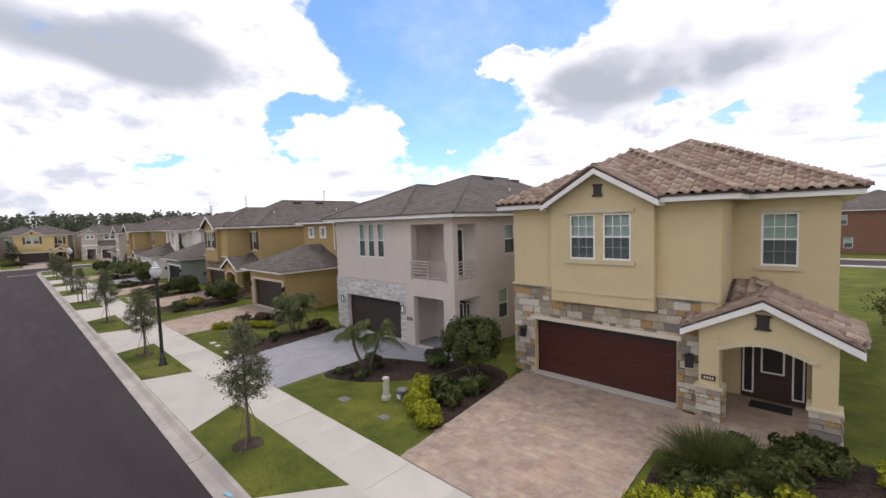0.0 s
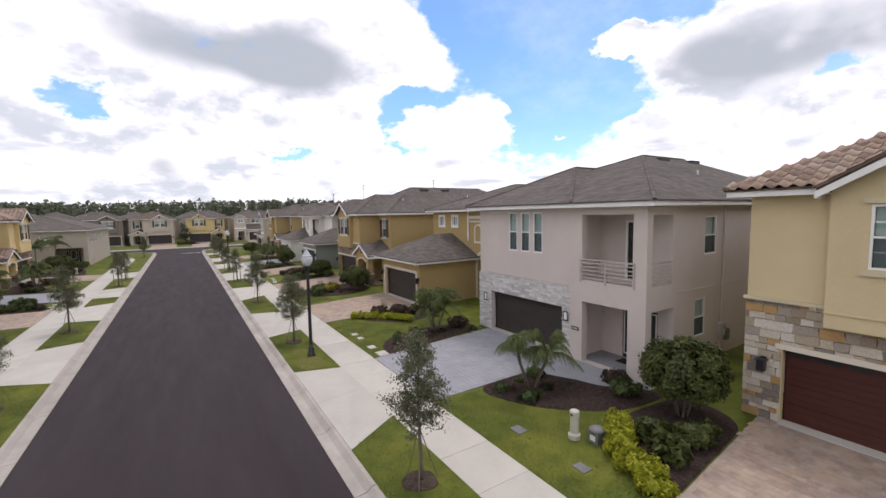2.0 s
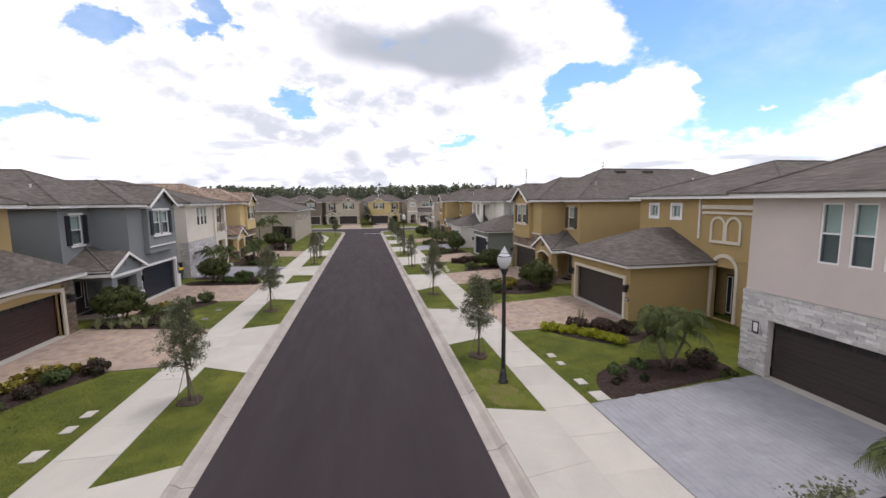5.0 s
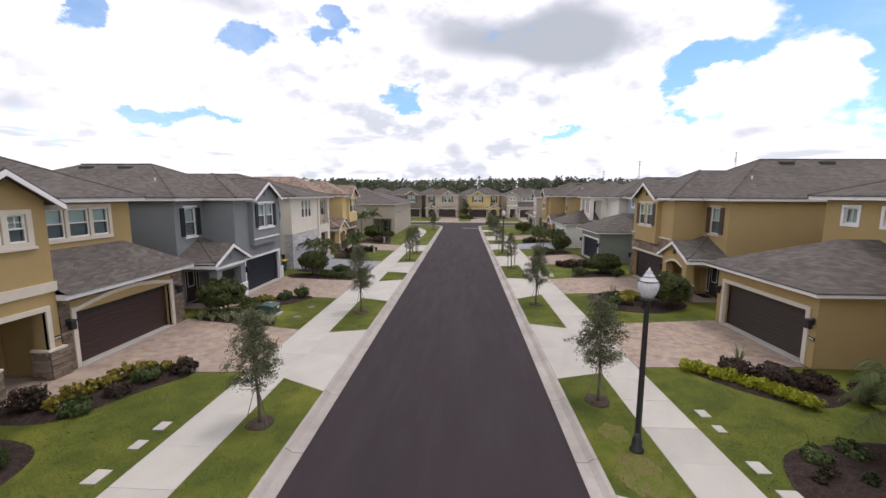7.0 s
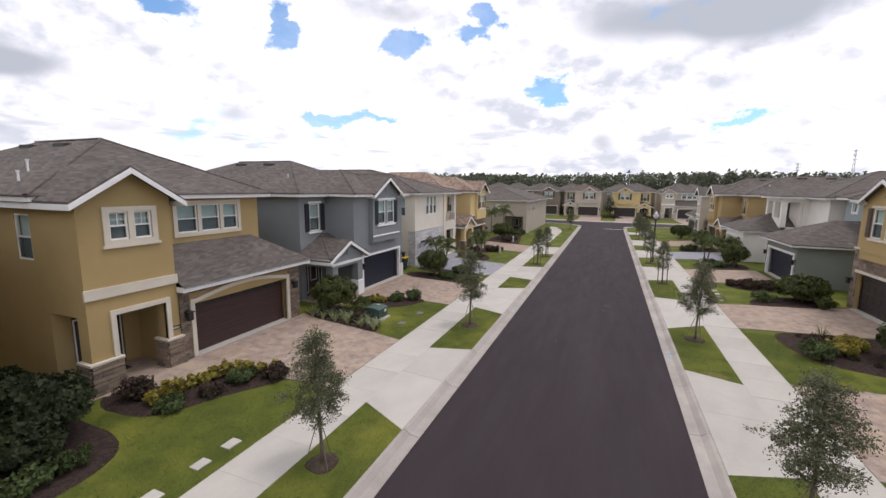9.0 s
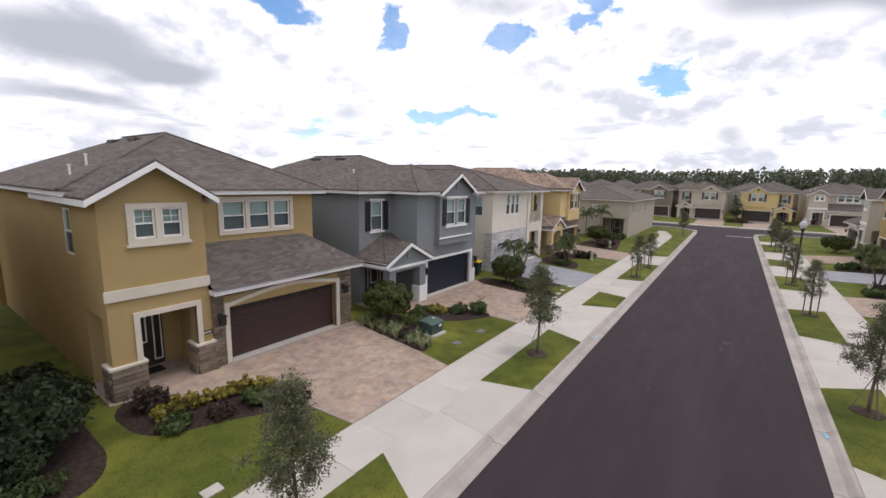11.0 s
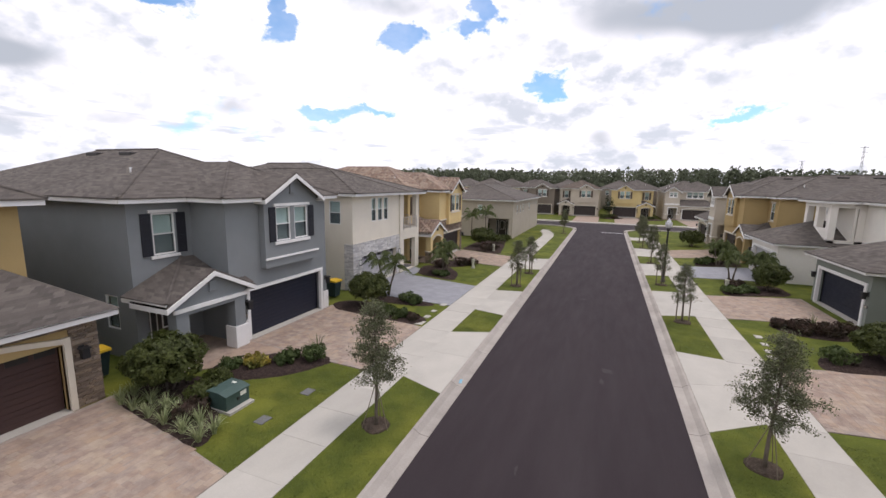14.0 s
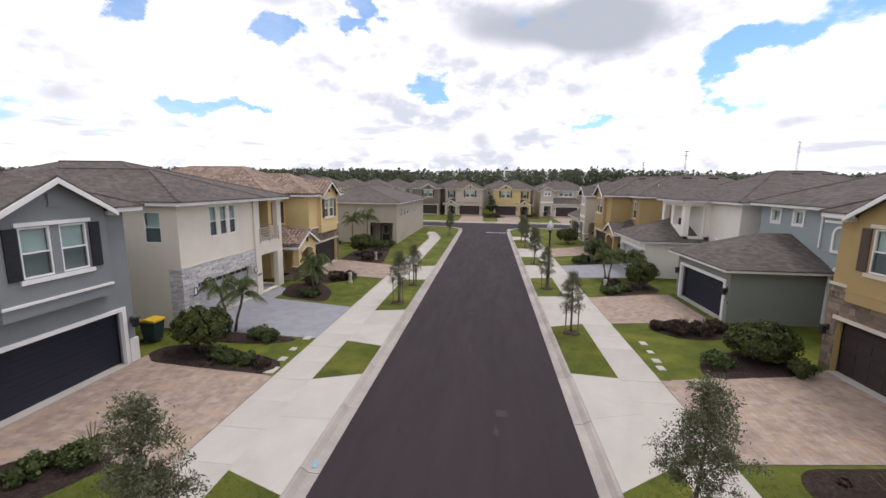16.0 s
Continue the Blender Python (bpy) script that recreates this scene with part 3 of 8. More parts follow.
g = Shape()
gx = sorted({s * x for s in (-1, 1) for x in (0, ROAD, KERB - 0.08, KERB, 4.7, WALK0, WALK1, 8.5, 10, 11.5, 12.6, 15, 20, 35, 80, 220, 700, 1500)})
gy = [-900, -300, -100, -40, *[-20 + 4 * i for i in range(29)], 92.9, 93.2, 97, 104, 110, 125, 150, 200, 300, 600, 1800]
rows = [g.pts([(x, y, ground_z(x, y)) for x in gx]) for y in gy]
for r0, r1 in zip(rows, rows[1:]):
    g.f += [(r0 + k, r0 + k + 1, r1 + k + 1, r1 + k) for k in range(len(gx) - 1)]
single("ground", g, M["grass"], (0, 0, 0), "mown green lawn with yellowish patches", "lawn", kind="structure")

r = Shape()
cuts = [(-ROAD, 0.0), (-1.7, 0.025), (0, 0.045), (1.7, 0.025), (ROAD, 0.0)]
rows = [r.pts([(x, y, z) for x, z in cuts]) for y in (-120, -40, 0, 30, 60, 90, 94.5)]
for r0, r1 in zip(rows, rows[1:]):
    r.f += [(r0 + k, r0 + k + 1, r1 + k + 1, r1 + k) for k in range(4)]
# the mouth of the street widens in two quarter circles into the cross street
for s in (-1, 1):
    c = (s * (ROAD + 5.5), 91.5)
    arc = [(c[0] - s * 5.5 * math.cos(a), c[1] + 5.5 * math.sin(a)) for a in [math.pi / 2 * k / 8 for k in range(9)]]
    r.face([(0, 91.5, 0.03), *[(x, y, 0.03) for x, y in arc], (0, CROSS0, 0.03)])
r.box(-160, 160, CROSS0, CROSS1, -0.2, 0.03)
single("road", r, M["asphalt"], (0, 0, 0), "dark new asphalt street, slightly crowned", "road", kind="structure")
for x, y, w, d, n in ((1.2, 39.9, 0.4, 0.3, 9), (-0.2, 49.9, 0.42, 0.16, 9), (-0.86, 33.1, 0.06, 0.3, 7), (1.0, 38.9, 0.12, 0.3, 7)):
    ring_ = [(w * math.cos(2 * math.pi * k / n) * (0.7 + 0.3 * math.sin(k * 5 + x * 9)), d * math.sin(2 * math.pi * k / n) * (0.7 + 0.3 * math.cos(k * 3 + y)), 0.0) for k in range(n)]
    single("road_patch", Shape().face(ring_), M["worn"], (x, y, 0.05 - 0.012 * abs(x)), "faint worn scuff in the asphalt", "patch", kind="structure", fix=False)
single("stop_line", Shape().box(0.2, 3.2, -0.22, 0.22, 0, 0.012), M["paint_white"], (0, 89.5, 0.03), "worn white stop line on asphalt", "road marking", kind="structure")

# kerb lengths of three metres each, a sloped gutter profile
kp = [(ROAD - 0.02, -0.1), (ROAD - 0.02, 0.012), (ROAD + 0.26, 0.022), (ROAD + 0.40, 0.125), (KERB + 0.02, 0.138), (KERB + 0.02, -0.1)]
for s in (-1, 1):
    root = thing("kerb", (0, 0, 0), "pale concrete gutter kerb in jointed lengths", "kerb")
    root["kind"] = "structure"
    me = Shape(lambda a, b, c: (s * a, b, c)).prism([(p[0], p[1]) for p in kp], 0.0, 3.03, 1).mesh("kerb_length", M["kerb"])
    for k in range(-12, 31):
        ob = new("kerb_length", me)
        ob.parent = root
        ob.location = (0, 3.05 * k, 0)
    c = (s * (ROAD + 5.5), 91.5)
    bend = Shape()
    for k in range(8):
        a0, a1 = math.pi / 2 * k / 8, math.pi / 2 * (k + 1) / 8
        q = [(c[0] - s * rr * math.cos(a), c[1] + rr * math.sin(a)) for a in (a0, a1) for rr in (5.5, 4.95)]
        bend.prism([q[0], q[1], q[3], q[2]], -0.1, 0.13, 2)
    bend.box(*sorted((c[0], s * 150)), 96.45, 97, -0.1, 0.13)
    bend.box(*sorted((0, s * 150)), CROSS1, CROSS1 + 0.5, -0.1, 0.13)
    part("kerb_bend", bend, M["kerb"], root)

# sidewalk slabs
for s in (-1, 1):
    root = thing("sidewalk", (s * (WALK0 + WALK1) / 2, 0, 0.0), "broad pale concrete sidewalk of square slabs", "sidewalk")
    root["kind"] = "structure"
    me = Shape().box((WALK0 - WALK1) / 2, (WALK1 - WALK0) / 2, 0.002, 1.518, -0.1, 0.135).mesh("slab", M["concrete"], bevel=0.004)
    end = 58 if s < 0 else 60
    for k in range(-20, end):
        ob = new("slab", me)
        ob.parent = root
        bendx = 0.0
        if s < 0 and k > 52:
            bendx = -0.12 * (k - 52) ** 1.6
        ob.location = (bendx, 1.52 * k, random.uniform(-0.003, 0.003))
far = Shape().box(-150, 150, CROSS1 + 2.2, CROSS1 + 3.8, -0.1, 0.06)
single("far_sidewalk", far, M["concrete"], (0, 0, 0), "pale concrete sidewalk across the junction", "sidewalk", kind="structure")

# aprons between kerb and sidewalk: start and end at the kerb, then at the sidewalk
APRONS_E = [(2.2, 9.3, 3.4, 8.0), (13.8, 20.15, 14.9, 19.6), (25.7, 31.8, 26.3, 31.2), (36.7, 42.9, 37.9, 42.7), (48.1, 53.8, 48.8, 54.1), (59.0, 64.2, 59.6, 64.4), (68.5, 74.0, 68.6, 73.9), (81.3, 84.5, 81.4, 84.4)]
APRONS_W = [(-2.0, 4.6, -1.2, 4.2), (13.2, 19.0, 14.0, 18.5), (24.35, 30.45, 25.25, 29.95), (35.65, 41.8, 36.3, 41.1), (44.5, 49.8, 44.9, 49.4), (57.3, 62.6, 57.0, 62.0)]
for s, rows in ((1, APRONS_E), (-1, APRONS_W)):
    for k0, k1, w0, w1 in rows:
        root = thing("apron", (s * KERB, k0, 0.0), "pale concrete driveway apron flaring to the kerb", "apron", "driveway aprons")
        root["kind"] = "structure"
        mid = ((k0 + k1) / 2 - k0, (w0 + w1) / 2 - k0)
        for a0, a1, b0, b1 in ((0.01, mid[0] - 0.002, w0 - k0, mid[1] - 0.002), (mid[0] + 0.002, k1 - k0 - 0.01, mid[1] + 0.002, w1 - k0)):
            sh = Shape(lambda a, b, c: (s * a, b, c)).prism([(0.03, a0), (0.03, a1), (WALK0 - KERB + 0.04, b1), (WALK0 - KERB + 0.04, b0)], -0.1, 0.134, 2)
            part("slab", sh, M["concrete"], root, bevel=0.006)


def driveway(s, x1, w0, w1, h0, h1, mat, mat_i, label, singles=0, near=(0, 0)):
    """Pavers from the sidewalk (w0 to w1) to the house (h0 to h1 at x1)."""
    root = thing("driveway", (s * WALK1, w0, 0.0), label, "driveway", "paved driveways")
    root["kind"] = "structure"
    L = x1 - WALK1

    def low(t):
        return (w0 + (h0 - w0) * t) - w0, (w1 + (h1 - w1) * t) - w0

    def z(a):
        return ground_z(WALK1 + a) + 0.028
    bed = Shape(lambda a, b, c: (s * a, b, c))
    n = bed.pts([(L * t, b, z(L * t) + dz) for t in (0, 0.5, 1) for b in low(t) for dz in (-0.0008, -0.15)])
    for k in (0, 4):
        bed.f += [(n + k, n + k + 4, n + k + 6, n + k + 2), (n + k, n + k + 1, n + k + 5, n + k + 4), (n + k + 2, n + k + 6, n + k + 7, n + k + 3)]
    part("joint_bed", bed, M["joint_grey"] if mat is M["paver_grey"] else M["joint"], root)
    field = Shape(lambda a, b, c: (s * a, b, c))
    unit = {}
    for ln in (0.235, 0.31, 0.16):
        unit[ln] = Shape().box(-0.1, 0.1, -ln / 2 + 0.0012, ln / 2 - 0.0012, -0.03, 0.0).mesh("paver", mat, bevel=0.0015)
    spots = []
    a, row = 0.12, 0
    while a < L - 0.1:
        lo, hi = low(a / L)
        b = lo + 0.02 - random.uniform(0, 0.1)
        while b < hi - 0.05:
            ln = random.choice((0.235, 0.31, 0.235, 0.16))
            if b > lo - 0.02 and b + ln < hi + 0.06:
                spots.append((a, b + ln / 2, ln))
            b += ln
        a += 0.2022
    if singles:
        spots.sort(key=lambda p: (p[0] - near[0]) ** 2 + (p[1] - near[1]) ** 2)
    for k, (a, b, ln) in enumerate(spots):
        top = z(a) + random.uniform(0.0, 0.0025)
        if k < singles:
            ob = new("paver", unit[ln])
            ob.parent = root
            ob.location = (s * a, b, top)
        else:
            field.box(a - 0.1, a + 0.1, b - ln / 2 + 0.0012, b + ln / 2 - 0.0012, top - 0.02, top)
    if field.v:
        ob = part("paver_field", field, mat_i, root, fix=False)
        ob["kind"] = "stuff"
    return root


def bed(name, outline, label, wob=0.12):
    """A mulch bed on the lawn with a soft, raised edge."""
    pts = []
    k = len(outline)
    for i in range(k):
        p, q = Vector(outline[i]), Vector(outline[(i + 1) % k])
        n = max(2, int((q - p).length / 0.35))
        for j in range(n):
            pts.append(p.lerp(q, j / n))
    c = sum(pts, Vector((0, 0))) / len(pts)
    sm = [(pts[i - 2] + pts[i - 1] + pts[i] + pts[(i + 1) % len(pts)] + pts[(i + 2) % len(pts)]) / 5 for i in range(len(pts))]
    sh = Shape()
    rings = []
    for f, dz in ((1.0, 0.0), (0.93, 0.05), (0.7, 0.075), (0.4, 0.08)):
        rings.append(sh.pts([((c + (p - c) * f).x, (c + (p - c) * f).y, ground_z((c + (p - c) * f).x) + dz + (random.uniform(-0.02, 0.02) if f < 1 else 0)) for p in sm]))
    n = len(sm)
    for r0, r1 in zip(rings, rings[1:]):
        sh.f += [(r0 + i, r0 + (i + 1) % n, r1 + (i + 1) % n, r1 + i) for i in range(n)]
    sh.f.append(tuple(rings[-1] + i for i in range(n)))
    return single("mulch_bed", sh, M["mulch"], (0, 0, 0), label, "mulch bed", kind="structure", smooth=True)


# ---- houses ----
class House:
    """Own space: u from the front wall back into the lot, v along the street, z up. side 1: east of the street, -1: west."""

    def __init__(self, label, side, x0, y0, width, flip=False, place=None):
        self.side, self.width, self.flip = side, width, flip
        self.root = thing("house", place or Matrix.Translation((side * x0, y0, 0)), label, "house", "houses along the street")

    def at(self, u, v, z):
        return (self.side * u, self.width - v if self.flip else v, z)

    def shape(self):
        return Shape(self.at)

    def add(self, name, shape, mat, label="", parent=None, **kw):
        return part(name, shape, mat, parent or self.root, label, **kw)

    def front(self, u):
        """(along the wall, depth inwards, z) for a wall that faces the street at u."""
        return lambda a, d, z: self.at(u + d, a, z)

    def south(self, v):
        return lambda a, d, z: self.at(a, v + d, z)

    def north(self, v):
        return lambda a, d, z: self.at(a, v - d, z)

    def wall(self, place, a0, a1, z0, z1, mat, holes=(), thick=0.2, name="wall"):
        return self.add(name, Shape(place).panel(a0, a1, z0, z1, 0, thick, list(holes)), mat)

    def box(self, name, u0, u1, v0, v1, z0, z1, mat, label="", bevel=0.0):
        return self.add(name, self.shape().box(u0, u1, v0, v1, z0, z1), mat, label, bevel=bevel)

    def window(self, place, a0, a1, z0, z1, cols=0, rows=0, split=True, rim=0.055, top_only=False):
        w = Shape(place)
        e = rim
        for q in ((a0, a1, z0, z0 + e), (a0, a1, z1 - e, z1), (a0, a0 + e, z0 + e, z1 - e), (a1 - e, a1, z0 + e, z1 - e)):
            w.box(q[0], q[1], 0.02, 0.1, q[2], q[3])
        zm = (z0 + z1) / 2
        if split:
            w.box(a0 + e, a1 - e, 0.03, 0.085, zm - 0.025, zm + 0.025)
        win = self.add("window", w, M["white"])
        for i in range(1, cols):
            x = a0 + e + (a1 - a0 - 2 * e) * i / cols
            part("muntin", Shape(place).box(x - 0.011, x + 0.011, 0.04, 0.07, zm if top_only else z0 + e, z1 - e), M["white"], win)
        for k in range(1, rows):
            z = z0 + e + (z1 - z0 - 2 * e) * k / rows
            if abs(z - zm) > 0.05 and (z > zm or not top_only):
                part("muntin", Shape(place).box(a0 + e, a1 - e, 0.042, 0.068, z - 0.011, z + 0.011), M["white"], win)
        for lo, hi in ((z0 + e, zm), (zm, z1 - e)) if split else ((z0 + e, z1 - e),):
            p = part("pane", Shape(place).face([(a0 + e, 0.06, lo), (a1 - e, 0.06, lo), (a1 - e, 0.06, hi), (a0 + e, 0.06, hi)]), M["glass"], win, fix=False)
            p.visible_shadow = False
        if split:
            p = part("insect_screen", Shape(place).face([(a0 + e, 0.035, z0 + e), (a1 - e, 0.035, z0 + e), (a1 - e, 0.035, zm), (a0 + e, 0.035, zm)]), M["screen"], win, fix=False)
            p.visible_shadow = False
        sl = Shape(place)
        z = z0 + e
        while z < z1 - e - 0.02:
            sl.face([(a0 + e, 0.13, z), (a1 - e, 0.13, z), (a1 - e, 0.165, z + 0.052), (a0 + e, 0.165, z + 0.052)])
            z += 0.05
        part("blind", sl, M["blind"], win, fix=False)
        return win

    def shutter(self, place, a0, a1, z0, z1, mat):
        s = Shape(place).box(a0, a1, -0.05, -0.006, z0, z1)
        n = 12
        for half in ((z0 + 0.06, (z0 + z1) / 2 - 0.04), ((z0 + z1) / 2 + 0.04, z1 - 0.06)):
            for k in range(n // 2):
                z = half[0] + (half[1] - half[0]) * k / (n // 2)
                s.box(a0 + 0.05, a1 - 0.05, -0.066, -0.05, z, z + 0.05)
        return self.add("shutter", s, mat)

    def surround(self, place, a0, a1, z0, z1, w, mat, out=0.045, sill=True):
        t = Shape(place)
        t.box(a0 - w, a1 + w, -out, -0.002, z1, z1 + w)
        t.box(a0 - w - (0.06 if sill else 0), a1 + w + (0.06 if sill else 0), -out - (0.03 if sill else 0), -0.002, z0 - w, z0)
        t.box(a0 - w, a0, -out, -0.002, z0, z1)
        t.box(a1, a1 + w, -out, -0.002, z0, z1)
        return self.add("window_trim", t, mat)

    def band(self, place, a0, a1, z0, z1, mat, out=0.06, name="trim_band"):
        return self.add(name, Shape(place).box(a0, a1, -out, -0.002, z0, z1), mat)

    def garage_door(self, place, a0, a1, z0, z1, mat, lights=True, wood=False):
        d = self.add("garage_door", Shape(place).box(a0, a1, 0.27, 0.31, z0, z1), mat)
        for k in range(4):
            za, zb = z0 + (z1 - z0) * k / 4, z0 + (z1 - z0) * (k + 1) / 4
            n = 8 if not wood else 4
            holes = [(a0 + (a1 - a0) * i / n + 0.07, a0 + (a1 - a0) * (i + 1) / n - 0.07, za + 0.09, zb - 0.09) for i in range(n)]
            if k == 3 and lights:
                holes = []
            elif wood:
                holes = [(p - 0.04, q + 0.04, zz, zz + 0.006) for p, q, zz, _ in holes for zz in (za + 0.17, za + 0.34)]
            s = Shape(place).panel(a0 + 0.01, a1 - 0.01, za + 0.006, zb - 0.006, 0.252, 0.27, holes)
            sec = part("door_section", s, mat, d)
            if k == 3 and lights:
                for i in range(8):
                    p, q = a0 + (a1 - a0) * i / 8 + 0.06, a0 + (a1 - a0) * (i + 1) / 8 - 0.06
                    part("door_light", Shape(place).box(p, q, 0.24, 0.2515, zb - 0.27, zb - 0.07), M["iron"], sec)
        return d

    def entry_door(self, place, a0, a1, z0, z1, mat):
        d = self.add("front_door", Shape(place).box(a0, a1, 0.02, 0.07, z0, z1), mat)
        side = (a1 - a0) * 0.24
        for p, q in ((a0 + 0.04, a0 + side - 0.05), (a1 - side + 0.05, a1 - 0.04)):
            part("sidelight_frame", Shape(place).panel(p, q, z0 + 0.15, z1 - 0.08, 0.005, 0.03, [(p + 0.045, q - 0.045, z0 + 0.2, z1 - 0.13)]), M["white"], d)
            part("sidelight", Shape(place).box(p + 0.045, q - 0.045, 0.012, 0.02, z0 + 0.2, z1 - 0.13), M["iron"], d)
        p, q = a0 + side + 0.12, a1 - side - 0.12
        part("door_light_frame", Shape(place).panel(p, q, z0 + 0.85, z1 - 0.15, 0.0, 0.03, [(p + 0.05, q - 0.05, z0 + 0.9, z1 - 0.2)]), M["white"], d)
        part("door_light", Shape(place).box(p + 0.05, q - 0.05, 0.01, 0.02, z0 + 0.9, z1 - 0.2), M["iron"], d)
        part("door_handle", Shape(place).box(a1 - side - 0.1, a1 - side - 0.06, -0.05, 0.02, z0 + 0.85, z0 + 1.1), M["bronze"], d)
        return d

    def sconce(self, place, a, z, mat=None):
        s = self.add("wall_lamp", Shape(place).box(a - 0.07, a + 0.07, -0.02, 0, z - 0.08, z + 0.16), mat or M["iron"])
        part("lamp_cage", Shape(place).prism([(a - 0.1, -0.09), (a + 0.1, -0.09), (a + 0.1, -0.25), (a - 0.1, -0.25)], z - 0.22, z + 0.08, 2), mat or M["iron"], s, bevel=0.02)
        part("lamp_cap", Shape(place).prism([(a - 0.13, -0.06), (a + 0.13, -0.06), (a + 0.13, -0.28), (a - 0.13, -0.28)], z + 0.08, z + 0.12, 2), mat or M["iron"], s)
        return s

    def plaque(self, place, a, z):
        p = self.add("number_plaque", Shape(place).box(a - 0.17, a + 0.17, -0.03, 0, z - 0.07, z + 0.07), M["bronze"])
        for k in range(4):
            part("plaque_bar", Shape(place).box(a - 0.12 + 0.065 * k, a - 0.08 + 0.065 * k, -0.036, -0.03, z - 0.035, z + 0.035), M["trim"], p)
        return p

    def gable_vent(self, place, a, z, mat):
        s = Shape(place).box(a - 0.13, a + 0.13, -0.05, -0.002, z - 0.15, z + 0.15)
        s.box(a - 0.17, a + 0.17, -0.07, -0.002, z + 0.15, z + 0.2).box(a - 0.17, a + 0.17, -0.07, -0.002, z - 0.2, z - 0.15)
        return self.add("gable_vent", s, mat, bevel=0.008)

    def eave(self, u0, u1, v0, v1, z, mat=None, h=0.19, gap=None):
        """A white fascia ring with its soffit; gap: (inner u, v from, v to) left open at the front for a bay."""
        mat = mat or M["white"]
        t = 0.04
        s = self.shape()
        s.box(u1 - t, u1, v0, v1, z, z + h)
        if gap:
            ui, g0, g1 = gap
            s.box(u0, u0 + t, v0, g0, z, z + h).box(u0, u0 + t, g1, v1, z, z + h)
            s.box(u0 + t, ui, v0 + t, g0, z + 0.01, z + 0.03).box(u0 + t, ui, g1, v1 - t, z + 0.01, z + 0.03)
        else:
            ui = u0 + t
            s.box(u0, u0 + t, v0, v1, z, z + h)
        s.box(u0 + t, u1 - t, v0, v0 + t, z, z + h).box(u0 + t, u1 - t, v1 - t, v1, z, z + h)
        s.box(ui, u1 - t, v0 + t, v1 - t, z + 0.01, z + 0.03)
        return self.add("fascia", s, mat)

    def hip(self, u0, u1, v0, v1, z, slope, mat, tiles=None, thick=0.05, o=0.05, name="roof", notch=None, run=None):
        """A hipped roof; the ridge runs back into the lot, or along the street where that is longer."""
        u0, u1, v0, v1 = u0 - o, u1 + o, v0 - o, v1 + o
        a, b = u1 - u0, v1 - v0
        h = min(a, b) / 2
        if a >= b:
            # run: how far back the front slope reaches, where it is less steep than the sides
            r0, r1 = (u0 + (run or h), (v0 + v1) / 2, z + h * slope), (u1 - h, (v0 + v1) / 2, z + h * slope)
            faces = [[(u0, v0, z), (u0, v1, z), r0], [(u1, v1, z), (u1, v0, z), r1], [(u1, v0, z), (u0, v0, z), r0, r1], [(u0, v1, z), (u1, v1, z), r1, r0]]
        else:
            m = (u0 + u1) / 2
            r0, r1 = (m, v0 + h, z + h * slope), (m, v1 - h, z + h * slope)
            faces = [[(u0, v0, z), (u0, v1, z), r1, r0], [(u1, v1, z), (u1, v0, z), r0, r1], [(u1, v0, z), (u0, v0, z), r0], [(u0, v1, z), (u1, v1, z), r1]]
        s = self.shape()
        front = [((u0, v0), (u0, v1))]
        sheet = [(u0, v0, z - thick), (u1, v0, z - thick), (u1, v1, z - thick), (u0, v1, z - thick)]
        if notch:
            # the front slope is cut back round a bay
            ui, n0, n1 = notch
            zi = z + (ui - u0) * slope
            faces[0] = [(u0, v0, z), (u0, n0, z), (ui, n0, zi), (ui, n1, zi), (u0, n1, z)] + faces[0][1:]
            front = [((u0, v0), (u0, n0)), ((u0, n1), (u0, v1))]
            sheet += [(u0, n1, z - thick), (ui, n1, z - thick), (ui, n0, z - thick), (u0, n0, z - thick)]
        for f in faces:
            s.face(f)
        for p, q in (*front, ((u1, v0), (u1, v1)), ((u0, v0), (u1, v0)), ((u0, v1), (u1, v1))):
            s.face([(*p, z), (*q, z), (*q, z - thick), (*p, z - thick)])
        s.face(sheet)
        roof = self.add(name, s, mat)
        # a folded cap runs along each hip and the ridge
        ridge = [(r0, r1)] + [((u, v, z), r0 if (u == u0 and a >= b) or (v == v0 and a < b) else r1) for u in (u0, u1) for v in (v0, v1)]
        return roof, faces, [e for e in ridge if (Vector(e[0]) - Vector(e[1])).length > 0.2]

    def caps(self, ridges, mat, r=0.09):
        for p, q in ridges:
            s = self.shape()
            p, q = Vector(p), Vector(q)
            n = max(1, int((q - p).length / 0.3))
            d = (q - p).normalized()
            side = d.cross(Vector((0, 0, 1))).normalized()
            prev = None
            for k in range(n + 1):
                for rr in (r * 1.06, r * 0.94) if 0 < k < n else (r,):
                    c = p + (q - p) * (k / n)
                    ring = s.pts([tuple(c + side * rr * math.cos(t) + Vector((0, 0, 1)) * (rr * math.sin(t) * 0.9 - 0.01)) for t in [math.pi * j / 6 for j in range(7)]])
                    if prev is not None:
                        s.f += [(prev + j, prev + j + 1, ring + j + 1, ring + j) for j in range(6)]
                    prev = ring
            self.add("ridge_cap", s, mat, fix=False)

